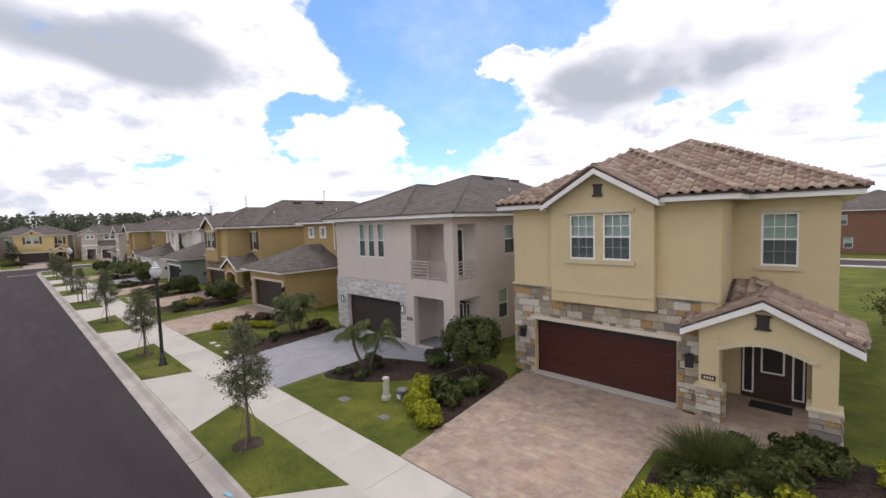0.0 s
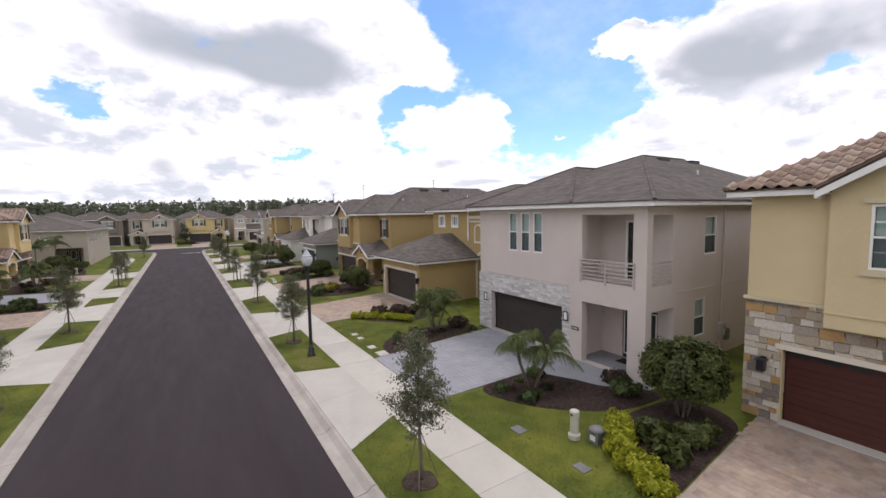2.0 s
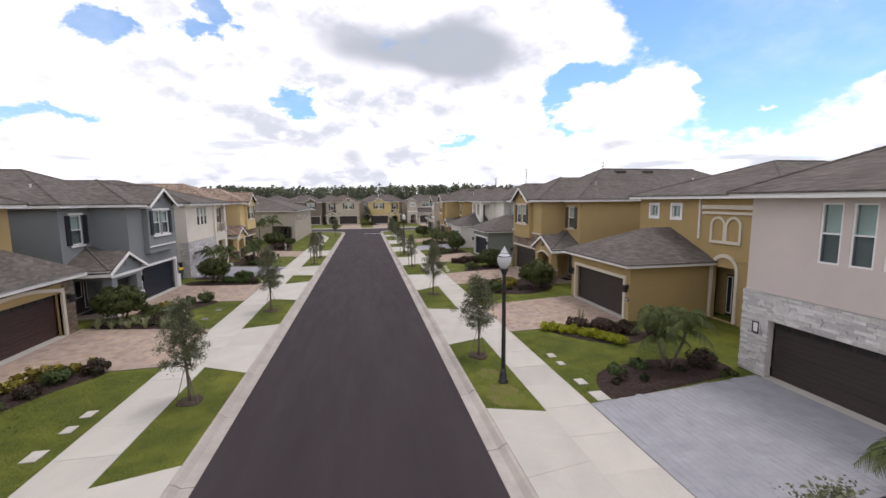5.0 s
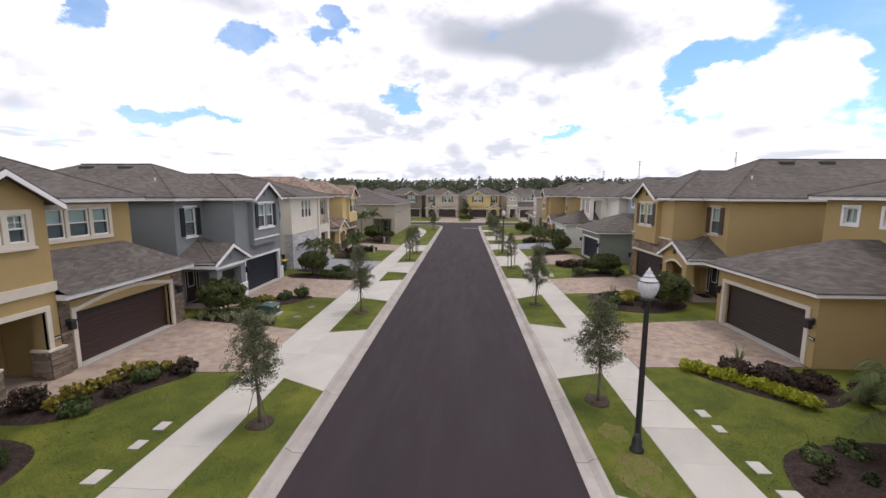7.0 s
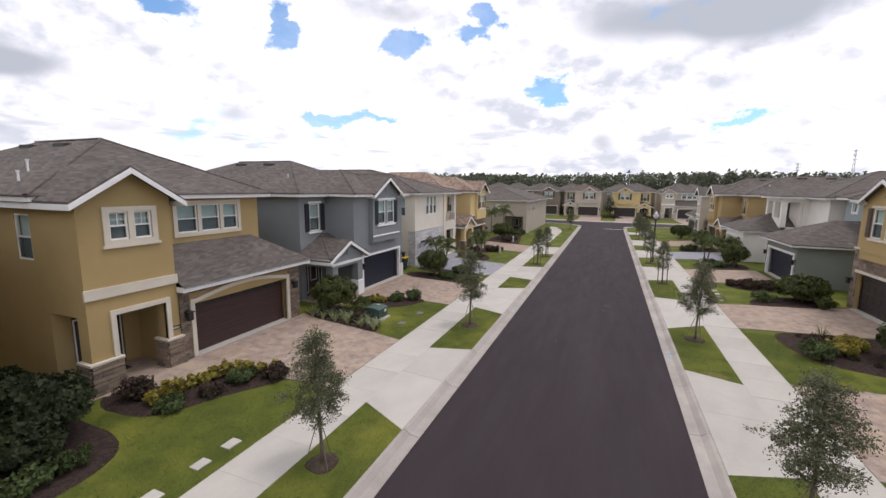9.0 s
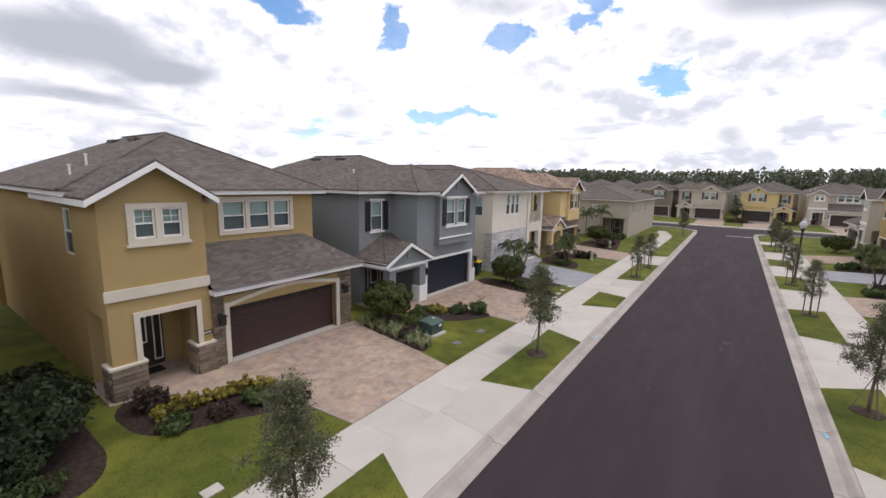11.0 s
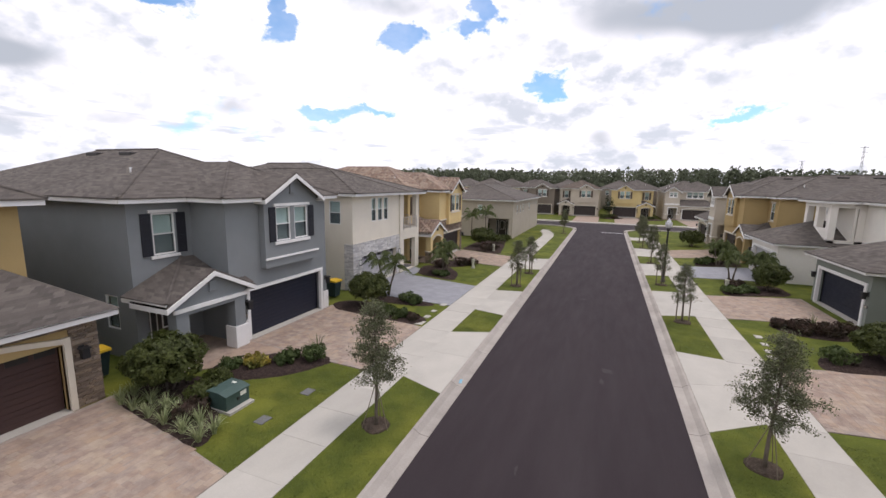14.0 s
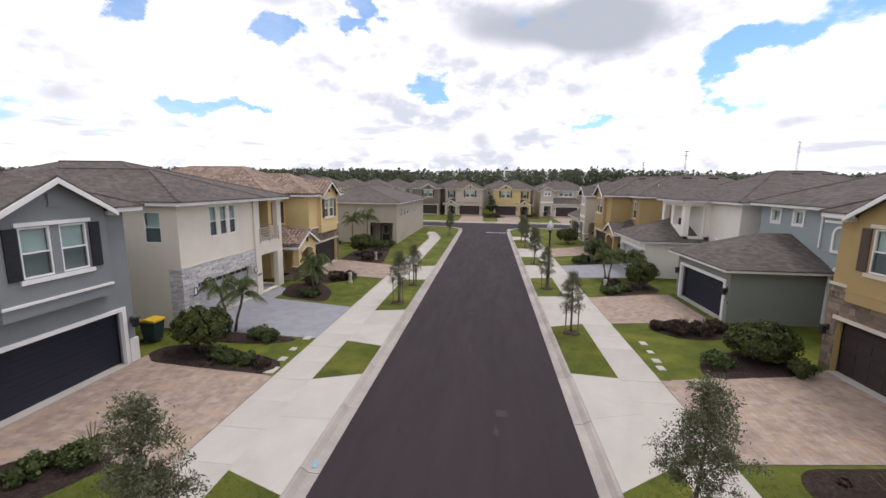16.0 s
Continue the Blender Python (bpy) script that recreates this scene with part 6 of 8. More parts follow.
def plain_house(label, place, wall, roofm, width=11.0, depth=14.0, ze=5.9, slope=0.42):
    """A corner house seen from its side: two storeys, hipped roof, a recessed entry."""
    h = House(label, 1, 0, 0, width, True, place)
    f0 = 0.22
    zu = ze - 1.8
    wf = [(1.6, 2.5, zu, zu + 1.3), (6.4, 7.0, zu, zu + 1.3)]
    ent = (width - 3.2, width - 0.5, f0, 2.6)
    h.wall(h.front(0), 0, width, f0 - 0.3, ze, wall, wf + [ent, (2.2, 3.1, 0.9, 2.3)])
    for q in wf:
        h.window(h.front(0), *q)
    h.window(h.front(0), 2.2, 3.1, 0.9, 2.3)
    for k, sd in enumerate((h.south(0), h.north(width))):
        ws = [(a, a + 0.6, zu + 0.2, zu + 1.2) for a in (2.2, 4.4, 6.2, 11.0)]
        h.wall(sd, 0.2, depth, f0 - 0.3, ze, wall, ws)
        for q in ws:
            h.window(sd, *q)
    h.wall(h.front(depth), 0, width, f0 - 0.3, ze, wall)
    h.entry_door(h.front(2.0), ent[0] + 0.6, ent[1] - 0.5, f0, 2.35, M["door_brown"])
    h.box("entry_wall", 2.0, 2.2, ent[0] - 0.3, ent[1] + 0.3, 2.35, 2.9, wall)
    h.box("entry_wall", 2.0, 2.2, ent[0] - 0.3, ent[0] + 0.6, f0, 2.35, wall)
    h.box("entry_wall", 2.0, 2.2, ent[1] - 0.5, ent[1] + 0.3, f0, 2.35, wall)
    h.eave(-0.45, depth + 0.45, -0.45, width + 0.45, ze)
    r1, f1, e1 = h.hip(-0.45, depth + 0.45, -0.45, width + 0.45, ze + 0.2, slope, roofm)
    h.caps(e1, roofm, 0.07)
    h.roof_vents([(6.5, width / 2 - 0.5, ze + 0.2 + slope * (width / 2) - 0.1)])
    h.box("slab", 0, depth, 0, width, -0.3, f0 - 0.07, M["concrete"])
    return h


house_a = gable_house("olive stucco house with clay tile roof and stone garage front", 1, 14.15, -0.1, M["olive"], M["olive_trim"], M["shingle2"], 6.45, M["door_red"], M["stone"], tile=2, wood=True, slope=0.49, nend=9.2, squat=2.3)
house_b = modern_house("grey stucco modern house with balcony and white ledgestone", 1, 13.7, 11.8, M["greige"], 6.28, door=M["door_brown"])
house_c = wing_house("mustard stucco house with low garage wing and arched niches", 1, 13.3, 24.2, M["mustard"], M["mustard"], 6.27, M["door_brown"], M["trim"], body=0.35)
house_d = gable_house("mustard stucco house with gabled bay and brown stone", 1, 13.85, 36.3, M["mustard2"], M["trim"], M["shingle"], 6.12, M["door_brown"], M["stone_dark"], shutters=M["shutter_b"], muntins=False, slope=0.52, depth=19.0)
house_e = wing_house("grey-green stucco house with low garage wing and arched niche", 1, 13.0, 47.1, M["green"], M["teal"], 6.1, M["door_navy"], M["white"])
house_f = wing_house("white stucco house with low garage wing and balcony turret", 1, 12.5, 57.6, M["white_stucco"], M["white_stucco"], 6.05, M["door_pale"], M["white"], balcony=True)
house_g = gable_house("mustard stucco house with gabled bay, far along the street", 1, 12.8, 68.3, M["mustard2"], M["trim"], M["shingle"], 6.1, M["door_brown"], None, muntins=False)
house_h = tower_house("pale grey stucco house near the junction", 1, 12.5, 80.2, M["pale"], M["white"], M["door_brown"], M["stone_dark"], 6.0, stones=False)
house_1 = tower_house("mustard stucco house with gabled tower over stone porch", -1, 13.15, 21.9, M["mustard"], M["trim"], M["door_umber"], M["stone_dark"], 6.1)
house_2 = gable_house("slate grey stucco house with white trim and navy garage door", -1, 12.95, 33.2, M["slate"], M["white"], M["shingle"], 6.05, M["door_navy"], None, shutters=M["shutter"], muntins=False, base_white=True, lights=False, wood=True, slope=0.425)
house_3 = modern_house("cream stucco modern house with balcony and white ledgestone", -1, 13.5, 45.0, M["cream"], 6.05, flip=True, door=M["door_pale"], slope=0.385)
house_4 = gable_house("yellow stucco house with clay tile roof and gabled bay", -1, 13.0, 55.3, M["yellow"], M["trim"], M["shingle2"], 6.1, M["door_brown"], M["stone_dark"], tile=1, shutters=M["shutter_b"], muntins=False)
house_5 = plain_house("tan stucco corner house with grey hipped roof", pose(-10.0, 74.6, 0, 0, 0, 90), M["tan"], M["shingle"], depth=19.0, ze=4.8, slope=0.31)
# never in view: added to keep light off the south wall of house_1
unseen_house_0 = plain_house("unseen mustard stucco house, added to shade its neighbour's south wall", pose(-13.4, 19.6, 0, 0, 0, 180), M["mustard"], M["shingle"], width=9.0, depth=14)


# ---- far houses across the junction ----
cross_s = [(-15.0, 123.5, M["brown"], M["shingle"], -1), (-5.2, 122.8, M["pale"], M["shingle2"], -1), (10.0, 122.8, M["yellow2"], M["shingle"], 1)]
for x, y, wallm, roofm, sd in cross_s:
    pl = pose(x - 4.3, y, 0, 0, 0, -90) if sd < 0 else pose(x, y, 0, 0, 0, 90)
    gable_house({"stucco_brown": "dark brown stucco house across the junction", "stucco_pale": "tan stucco house across the junction", "stucco_yellow2": "bright yellow stucco house across the junction"}[wallm.name], sd, 0, 0, wallm, M["trim"] if wallm.name != "stucco_brown" else M["white"], roofm, 6.0, M["door_brown"], None, shutters=M["shutter_b"], muntins=False, place=pl, depth=12)
for x, y, wallm in ((11.9, 122.5, M["pale"]), (24.0, 123.5, M["tan"])):
    tower_house("pale stucco house across the junction", -1, 0, 0, wallm, M["white"], M["door_brown"], M["stone_dark"], 5.9, place=pose(x, y, 0, 0, 0, -90), stones=False)
rng = random.Random(21)
for k, (x, y) in enumerate(((-52, 121), (-36, 124), (-72, 128), (-27, 140), (-14, 141), (-1, 142), (13, 140), (27, 142), (40, 138), (-58, 156), (-40, 158), (-24, 155), (-6, 158), (9, 156), (25, 158), (42, 150), (44, 124), (60, 128), (-30, 100), (-46, 98))):
    plain_house("stucco house with grey hipped roof beyond the junction", pose(x, y, 0, 0, 0, 90), M[rng.choice(("tan", "pale", "brown", "yellow2", "cream"))], M["shingle"], width=10.5, depth=12.5, ze=rng.choice((5.8, 6.0)))
plain_house("red brick-coloured house across the back lawns", pose(76, 5, 0, 0, 0, 0), M["brick_red"], M["shingle"], width=11, depth=12, ze=5.75)
plain_house("red brick-coloured house across the back lawns", pose(76, -10, 0, 0, 0, 0), M["brick_red"], M["shingle"], width=11, depth=12, ze=5.75)
single("back_lane", Shape().box(59, 66, -70, 75, -0.1, 0.03), M["worn"], (0, 0, ground_z(62)), "grey asphalt lane beyond the back lawns", "lane", kind="structure")
for x in (58.5, 66.2):
    single("kerb", Shape().box(x - 0.6, x + 0.8, -70, 75, -0.1, 0.12), M["concrete"], (0, 0, ground_z(62)), "pale concrete kerb along the back lane", "kerb", kind="structure")

# ---- driveways ----
tan_l, grey_l = "tan and pink block paving, a little mottled", "pale grey block paving"
driveway(1, 14.1, 3.2, 8.0, 3.2, 8.7, M["paver_tan"], M["paver_tan_i"], tan_l, 300, (1.0, 3.5))
driveway(1, 13.6, 14.95, 19.75, 14.9, 20.3, M["paver_grey"], M["paver_grey_i"], grey_l, 150, (1.0, 1.0))
driveway(1, 13.2, 26.8, 31.8, 27.0, 32.6, M["paver_tan"], M["paver_tan_i"], tan_l, 100, (1.0, 1.0))
driveway(1, 13.8, 38.1, 42.65, 38.8, 44.2, M["paver_tan"], M["paver_tan_i"], tan_l, 300, (1, 1))
driveway(1, 12.4, 49.0, 54.0, 49.8, 55.3, M["paver_tan"], M["paver_tan_i"], tan_l)
driveway(1, 12.4, 59.6, 64.4, 60.2, 65.8, M["paver_grey"], M["paver_grey_i"], grey_l)
driveway(1, 12.7, 68.9, 73.9, 71.2, 77.0, M["paver_tan"], M["paver_tan_i"], tan_l)
driveway(-1, 13.15, 25.6, 30.2, 25.0, 31.3, M["paver_tan"], M["paver_tan_i"], tan_l, 280, (1, 3))
driveway(-1, 12.9, 36.1, 41.1, 36.2, 42.0, M["paver_tan"], M["paver_tan_i"], tan_l, 280, (1, 3))
driveway(-1, 13.4, 44.9, 49.8, 45.0, 50.8, M["paver_grey"], M["paver_grey_i"], grey_l, 100, (1, 1))
driveway(-1, 13.0, 57.1, 62.1, 57.8, 63.4, M["paver_tan"], M["paver_tan_i"], tan_l)


def walkway(pts, label, mat=None):
    s = Shape()
    n = len(pts)
    a = s.pts([(x, y, ground_z(x) + 0.03) for x, y in pts])
    b = s.pts([(x, y, ground_z(x) - 0.1) for x, y in pts])
    s.f.append(tuple(a + i for i in range(n)))
    s.f += [(a + i, a + (i + 1) % n, b + (i + 1) % n, b + i) for i in range(n)]
    return single("porch_path", s, mat or M["paver_tan"], (0, 0, 0), label, "path", kind="structure")


walkway([(11.4, 0.4), (13.95, 0.0), (13.95, 3.3), (11.4, 3.3)], "tan paved path to the porch")
walkway([(-11.2, 23.0), (-13.0, 22.2), (-13.0, 25.1), (-10.9, 25.6)], "tan paved path to the porch")
walkway([(-10.8, 35.2), (-12.7, 33.2), (-12.7, 36.3), (-10.8, 36.2)], "tan paved path to the porch")
walkway([(11.9, 12.6), (12.4, 11.4), (13.55, 11.4), (13.55, 15.0), (11.2, 15.0)], "grey paved path to the porch", M["paver_grey"])
walkway([(-12.2, 50.6), (-13.3, 50.6), (-13.3, 53.4), (-12.2, 52.6)], "grey paved path to the porch", M["paver_grey"])
for x, y0, y1, m in ((-3.0, 106.5, 122.5, M["paver_tan"]), (4.8, 106.5, 122.5, M["paver_tan"]), (17.0, 106.5, 122.3, M["paver_tan"])):
    s = Shape().box(x - 2.4, x + 2.4, y0, y1, -0.1, 0.07)
    single("driveway", s, M["paver_tan"], (0, 0, 0), "tan driveway across the junction", "driveway", kind="structure")
for x in (-3.0, 4.8, 17.0):
    single("apron", Shape().box(x - 2.8, x + 2.8, CROSS1 + 0.45, CROSS1 + 2.25, -0.1, 0.065), M["concrete"], (0, 0, 0), "pale concrete apron across the junction", "apron", kind="structure")

# ---- mulch beds ----
bl = "dark brown mulch bed with a curved edge"
bed("b", [(8.2, 8.15), (13.4, 8.7), (13.9, 10.6), (11.6, 10.9), (10.4, 11.0), (9.4, 9.9)], bl)
bed("b", [(8.6, 14.95), (11.2, 15.0), (12.0, 13.4), (12.3, 12.2), (13.5, 11.5), (13.5, 10.8), (11.4, 11.0), (9.9, 12.1), (9.1, 13.2)], bl)
bed("b", [(7.5, 19.75), (13.3, 20.5), (13.5, 21.9), (11.0, 22.4), (8.4, 21.9)], bl)
bed("b", [(8.6, 27.1), (12.6, 26.8), (13.2, 24.9), (11.4, 23.8), (10.2, 24.4), (8.9, 26.0)], bl)
bed("b", [(8.3, 38.1), (13.4, 38.65), (13.5, 35.2), (11, 33.6), (8.7, 34.4), (8.2, 36.5)], bl)
bed("b", [(8.7, 42.9), (12.8, 43.6), (13.6, 44.7), (13.4, 46.0), (11.5, 46.0), (9.3, 44.8)], bl)
bed("b", [(8.6, 49.1), (12.3, 49.7), (12.3, 47.6), (10.4, 46.9), (9.0, 47.6)], bl)
bed("b", [(8.2, 54.3), (12.3, 55.8), (12.3, 58.6), (10, 58.2), (8.3, 56.2)], bl)
bed("b", [(8.2, 64.9), (12.2, 66.2), (12.2, 69.4), (9.0, 68.4)], bl)
bed("b", [(-8.6, 25.6), (-10.7, 25.9), (-11.5, 24.8), (-11.7, 23.4), (-13.3, 22.6), (-12.9, 21.7), (-10.5, 21.9), (-9.9, 23.6), (-9.0, 25.0)], bl)
bed("b", [(-9.4, 17.0), (-9.4, 20.4), (-10.2, 21.2), (-12.5, 21.2), (-15.5, 21.2), (-15.5, 16.5), (-11.5, 16.5)], bl)
bed("b", [(-8.2, 30.4), (-12.9, 31.0), (-13.2, 33.0), (-10.4, 33.6), (-9.6, 32.0), (-8.6, 31.2)], bl)
bed("b", [(-8.3, 36.6), (-10.8, 36.2), (-12.5, 33.8), (-10.9, 33.3), (-9.2, 34.6)], bl)
bed("b", [(-7.12, 41.15), (-10.0, 41.25), (-12.9, 41.5), (-13.1, 43.2), (-11.1, 43.4), (-9.0, 42.9), (-7.12, 42.4)], bl)
bed("b", [(-7.5, 44.8), (-13.2, 45.0), (-13.2, 44.2), (-10.8, 43.7), (-8.4, 44.0)], bl)
bed("b", [(-8.8, 50.4), (-12.2, 51.2), (-13.0, 54.4), (-11, 55.0), (-9.4, 53.0)], bl)
bed("b", [(-9.0, 56.8), (-13.0, 57.6), (-13, 55), (-10.5, 54.6)], bl)
bed("b", [(-8.6, 62.6), (-13, 63.8), (-13, 73.5), (-10.5, 73.5), (-9.4, 68)], bl)
bed("b", [(8.7, 2.9), (11.3, 3.1), (13.8, -0.4), (13.6, -4), (10, -3), (8.6, 0)], bl)
for x, y in ((2.0, 119.6), (9.5, 119.8)):
    s = Shape().lathe([(0.4, 0.16), (2.0, 0.12), (2.5, 0.03)][::-1], 14)
    single("mulch_bed", s, M["mulch"], (x, y, 0), "dark mulch bed across the junction", "mulch bed", kind="structure")


# ---- plants ----
def leaf_quads(shape, pts, size, rng, droop=0.0, aspect=0.55, outward=None):
    """A small diamond for each point, turned at random (or facing away from outward)."""
    for p in pts:
        p = Vector(p)
        if outward is not None:
            n = (p - Vector(outward)).normalized() + Vector([rng.uniform(-0.7, 0.7) for _ in range(3)])
        else:
            n = Vector([rng.gauss(0, 1) for _ in range(3)]) + Vector((0, 0, 0.4))
        n.normalize()
        a = n.cross(Vector([rng.gauss(0, 1) for _ in range(3)]))
        if a.length < 0.01:
            continue
        a.normalize()
        a.z -= droop
        a.normalize()
        b = n.cross(a)
        s = size * rng.uniform(0.65, 1.35)
        k = len(shape.v)
        shape.v += [tuple(p - a * s), tuple(p + b * s * aspect), tuple(p + a * s), tuple(p - b * s * aspect)]
        shape.f.append((k, k + 1, k + 2, k + 3))


def make_tree(seed, height=3.45, staked=False, wide=0.76):
    rng = random.Random(seed)
    root = thing("street_tree", (0, 0, 0), "slim young oak in a mulched ring on the verge", "tree", "street trees")
    lean = (rng.uniform(-0.12, 0.12), rng.uniform(-0.12, 0.12))
    tr = Shape()
    path = [(lean[0] * t * t + 0.02 * math.sin(7 * t + seed), lean[1] * t * t, height * 0.93 * t) for t in [i / 9 for i in range(10)]]
    tr.tube(path, [0.045 * (1 - 0.85 * i / 9) + 0.006 for i in range(10)], 7)
    lf = Shape()
    up = Vector((0, 0, 1))
    for k in range(46):
        t = 0.33 + 0.67 * (k + rng.random()) / 46
        i = min(int(t * 9), 8)
        base = Vector(path[i]).lerp(Vector(path[i + 1]), t * 9 - i)
        ang = k * 2.4 + rng.uniform(-0.5, 0.5)
        prof = math.sin(min((t - 0.2) / 0.3, 1.0) * math.pi / 2) * (1 - 0.84 * max(t - 0.5, 0) / 0.5)
        reach = max(0.13, wide * prof) * rng.choice((0.5, 0.7, 0.85, 0.95, 1.05))
        out = Vector((math.cos(ang), math.sin(ang), 0))
        tip = base + out * reach + up * reach * rng.uniform(0.2, 0.75)
        mid = base.lerp(tip, 0.5) + up * 0.06
        tr.tube([base, mid, tip], [0.012, 0.008, 0.003], 4, cap=False)
        # twigs along the branch, the outer ones drooping, each set with small leaves
        for j in range(max(4, int(9 * reach / 0.8)) if not staked else 3):
            f = rng.uniform(0.25, 1.0)
            b0 = base.lerp(mid, f * 2) if f < 0.5 else mid.lerp(tip, f * 2 - 1)
            d = (out * rng.uniform(0.2, 1.0) + Vector((rng.gauss(0, 0.75), rng.gauss(0, 0.75), rng.gauss(0.15, 0.55)))).normalized()
            ln = rng.uniform(0.14, 0.36)
            end = b0 + d * ln - up * ln * 0.35
            tr.tube([b0, b0 + d * ln * 0.5, end], [0.004, 0.003, 0.002], 3, cap=False)
            pts = []
            for q in range(rng.randint(36, 62)):
                g = rng.uniform(0.1, 1.08)
                pts.append(b0 + d * ln * g - up * ln * 0.35 * g * g + Vector([rng.gauss(0, 0.062) for _ in range(3)]))
            leaf_quads(lf, pts, 0.031, rng, 0.35, 0.42)
    part("trunk", tr, M["bark"], root, smooth=True)
    part("crown", lf, M["leaf_oak"], root, fix=False)
    ring = Shape(lambda a, b, c: (a * (1 + 0.12 * math.sin(3 * a + 5 * b + seed)), b * (1 + 0.12 * math.cos(4 * b - 3 * a + seed)), c))
    ring.lathe([(0.42, -0.02), (0.38, 0.03), (0.25, 0.045), (0.06, 0.05)], 22)
    part("mulch_ring", ring, M["old_mulch"], root, "weathered brown mulch ring", smooth=True)
    for k in range(3):
        a = 2.1 * k + 0.5
        if staked:
            part("stake", Shape().tube([(0.33 * math.cos(a), 0.33 * math.sin(a), -0.1), (0.33 * math.cos(a), 0.33 * math.sin(a), 1.5)], [0.03, 0.03], 6), M["stake"], root)
            part("tie", Shape().tube([(0.33 * math.cos(a), 0.33 * math.sin(a), 1.35), (path[4][0], path[4][1], 1.4)], [0.012, 0.012], 4), M["iron"], root)
        else:
            part("stake", Shape().tube([(0.4 * math.cos(a), 0.4 * math.sin(a), 0.0), (path[4][0] + 0.03 * math.cos(a), path[4][1], 1.25)], [0.012, 0.012], 5), M["stake"], root)
    return root


TREES = [make_tree(11, 3.55), make_tree(12, 3.4), make_tree(13, 3.65), make_tree(14, 3.1, True, 0.62)]
rng = random.Random(4)
spots = [(4.8, 11.75, 0), (4.8, 24.2, 1), (4.85, 35.5, 2), (4.75, 47.4, 3), (4.7, 56.0, 3), (4.8, 64.8, 1), (4.8, 74.6, 0), (4.8, 79.5, 2), (-5.03, 22.4, 2), (-4.9, 33.3, 0), (-4.6, 51.2, 3), (-4.5, 55.6, 3), (-4.7, 84.5, 1), (-5.0, 9.5, 1), (4.8, -4.5, 2)]
used = set()
for x, y, k in spots:
    m = Matrix.Translation((x, y, ground_z(x) + 0.0)) @ pose(0, 0, 0, 0, 0, rng.uniform(0, 360))
    if k not in used:
        TREES[k].matrix_world = m
        used.add(k)
    else:
        copy_thing(TREES[k], m @ Matrix.Scale(rng.uniform(0.92, 1.06), 4))


def shrub(name, x, y, rx, ry, h, mat, label, category="shrub", n=2600, size=0.055, seed=0, lumps=18, stem=True, group="", low=0.12, rot=0.0):
    """Leaves in clumps over an uneven rounded body, on a few crooked stems."""
    rng = random.Random(seed or int(x * 13 + y * 7))
    root = thing(name, pose(x, y, ground_z(x, y), 0, 0, rot), label, category, group)
    st, lf = Shape(), Shape()
    zc, rz = h * (0.5 + low / 2), h * (0.5 - low / 2)
    per = n // lumps
    for k in range(lumps):
        u, a = rng.uniform(-0.75, 1), rng.uniform(0, 2 * math.pi)
        rr = math.sqrt(1 - u * u)
        f = rng.uniform(0.68, 0.84) if lumps < 50 else rng.uniform(0.8, 0.9)
        c = Vector((rr * math.cos(a) * rx * f, rr * math.sin(a) * ry * f, zc + u * rz * f))
        rad = (0.42 if lumps < 50 else 0.24) * min(rx, ry, max(rz, 0.3)) * rng.uniform(0.8, 1.25)
        pts = []
        for j in range(per):
            d = Vector([rng.gauss(0, 1) for _ in range(3)]).normalized()
            pts.append(c + d * rad * rng.uniform(0.65, 1.05))
        pts = [p for p in pts if p.z > 0.03]
        leaf_quads(lf, pts, size, rng, 0.1, outward=(0, 0, zc * 0.7))
    pts = []
    for j in range(n // 3):
        d = Vector([rng.gauss(0, 1) for _ in range(3)]).normalized() * rng.uniform(0.35, 0.86)
        q = Vector((d.x * rx, d.y * ry, zc + d.z * rz))
        if q.z > 0.03:
            pts.append(q)
    leaf_quads(lf, pts, size * 1.5, rng)
    if stem:
        for k in range(6):
            a = rng.uniform(0, 6.28)
            st.tube([(0.1 * math.cos(a), 0.1 * math.sin(a), -0.05), (0.25 * rx * math.cos(a), 0.25 * ry * math.sin(a), zc * 0.5), (0.6 * rx * math.cos(a), 0.6 * ry * math.sin(a), zc)], [0.035, 0.028, 0.012], 5)
        part("stem", st, M["bark"], root)
    part("foliage", lf, mat, root, fix=False)
    return root


PLUMES = [(11.05, 2.0, 0.95, 5), (10.4, 2.35, 0.65, 6), (11.7, 1.5, 0.75, 7), (11.0, 1.1, 0.6, 8)]
round_l = "clipped round dark green shrub on mulch"
shrub("round_shrub", 12.35, 9.9, 1.15, 1.15, 2.35, M["leaf_dark"], round_l, n=7800, size=0.06, lumps=80, low=0.22)
shrub("round_shrub", 12.0, 35.2, 1.25, 1.3, 1.95, M["leaf_dark"], round_l, n=6300, size=0.06, lumps=80, low=0.15)
shrub("round_shrub", 11.7, 44.9, 1.5, 1.25, 1.6, M["leaf_dark"], round_l, n=6300, size=0.06, lumps=80)
shrub("round_shrub", -11.9, 32.2, 1.3, 1.15, 1.9, M["leaf_dark"], round_l, n=6900, size=0.06, lumps=80, low=0.2)
shrub("round_shrub", -10.9, 42.7, 1.15, 1.1, 1.95, M["leaf_dark"], round_l, n=6300, size=0.06, lumps=80, low=0.2)
shrub("round_shrub", 11.2, 56.8, 1.05, 1.05, 1.9, M["leaf_dark"], round_l, n=3900, size=0.07, lumps=80, low=0.18)
shrub("round_shrub", 10.9, 67.6, 1.2, 1.2, 1.9, M["leaf_dark"], round_l, n=2700, size=0.08, lumps=80, low=0.18)
shrub("round_shrub", 10.2, 78.6, 1.4, 1.4, 1.9, M["leaf_dark"], round_l, n=2700, size=0.08, lumps=80)
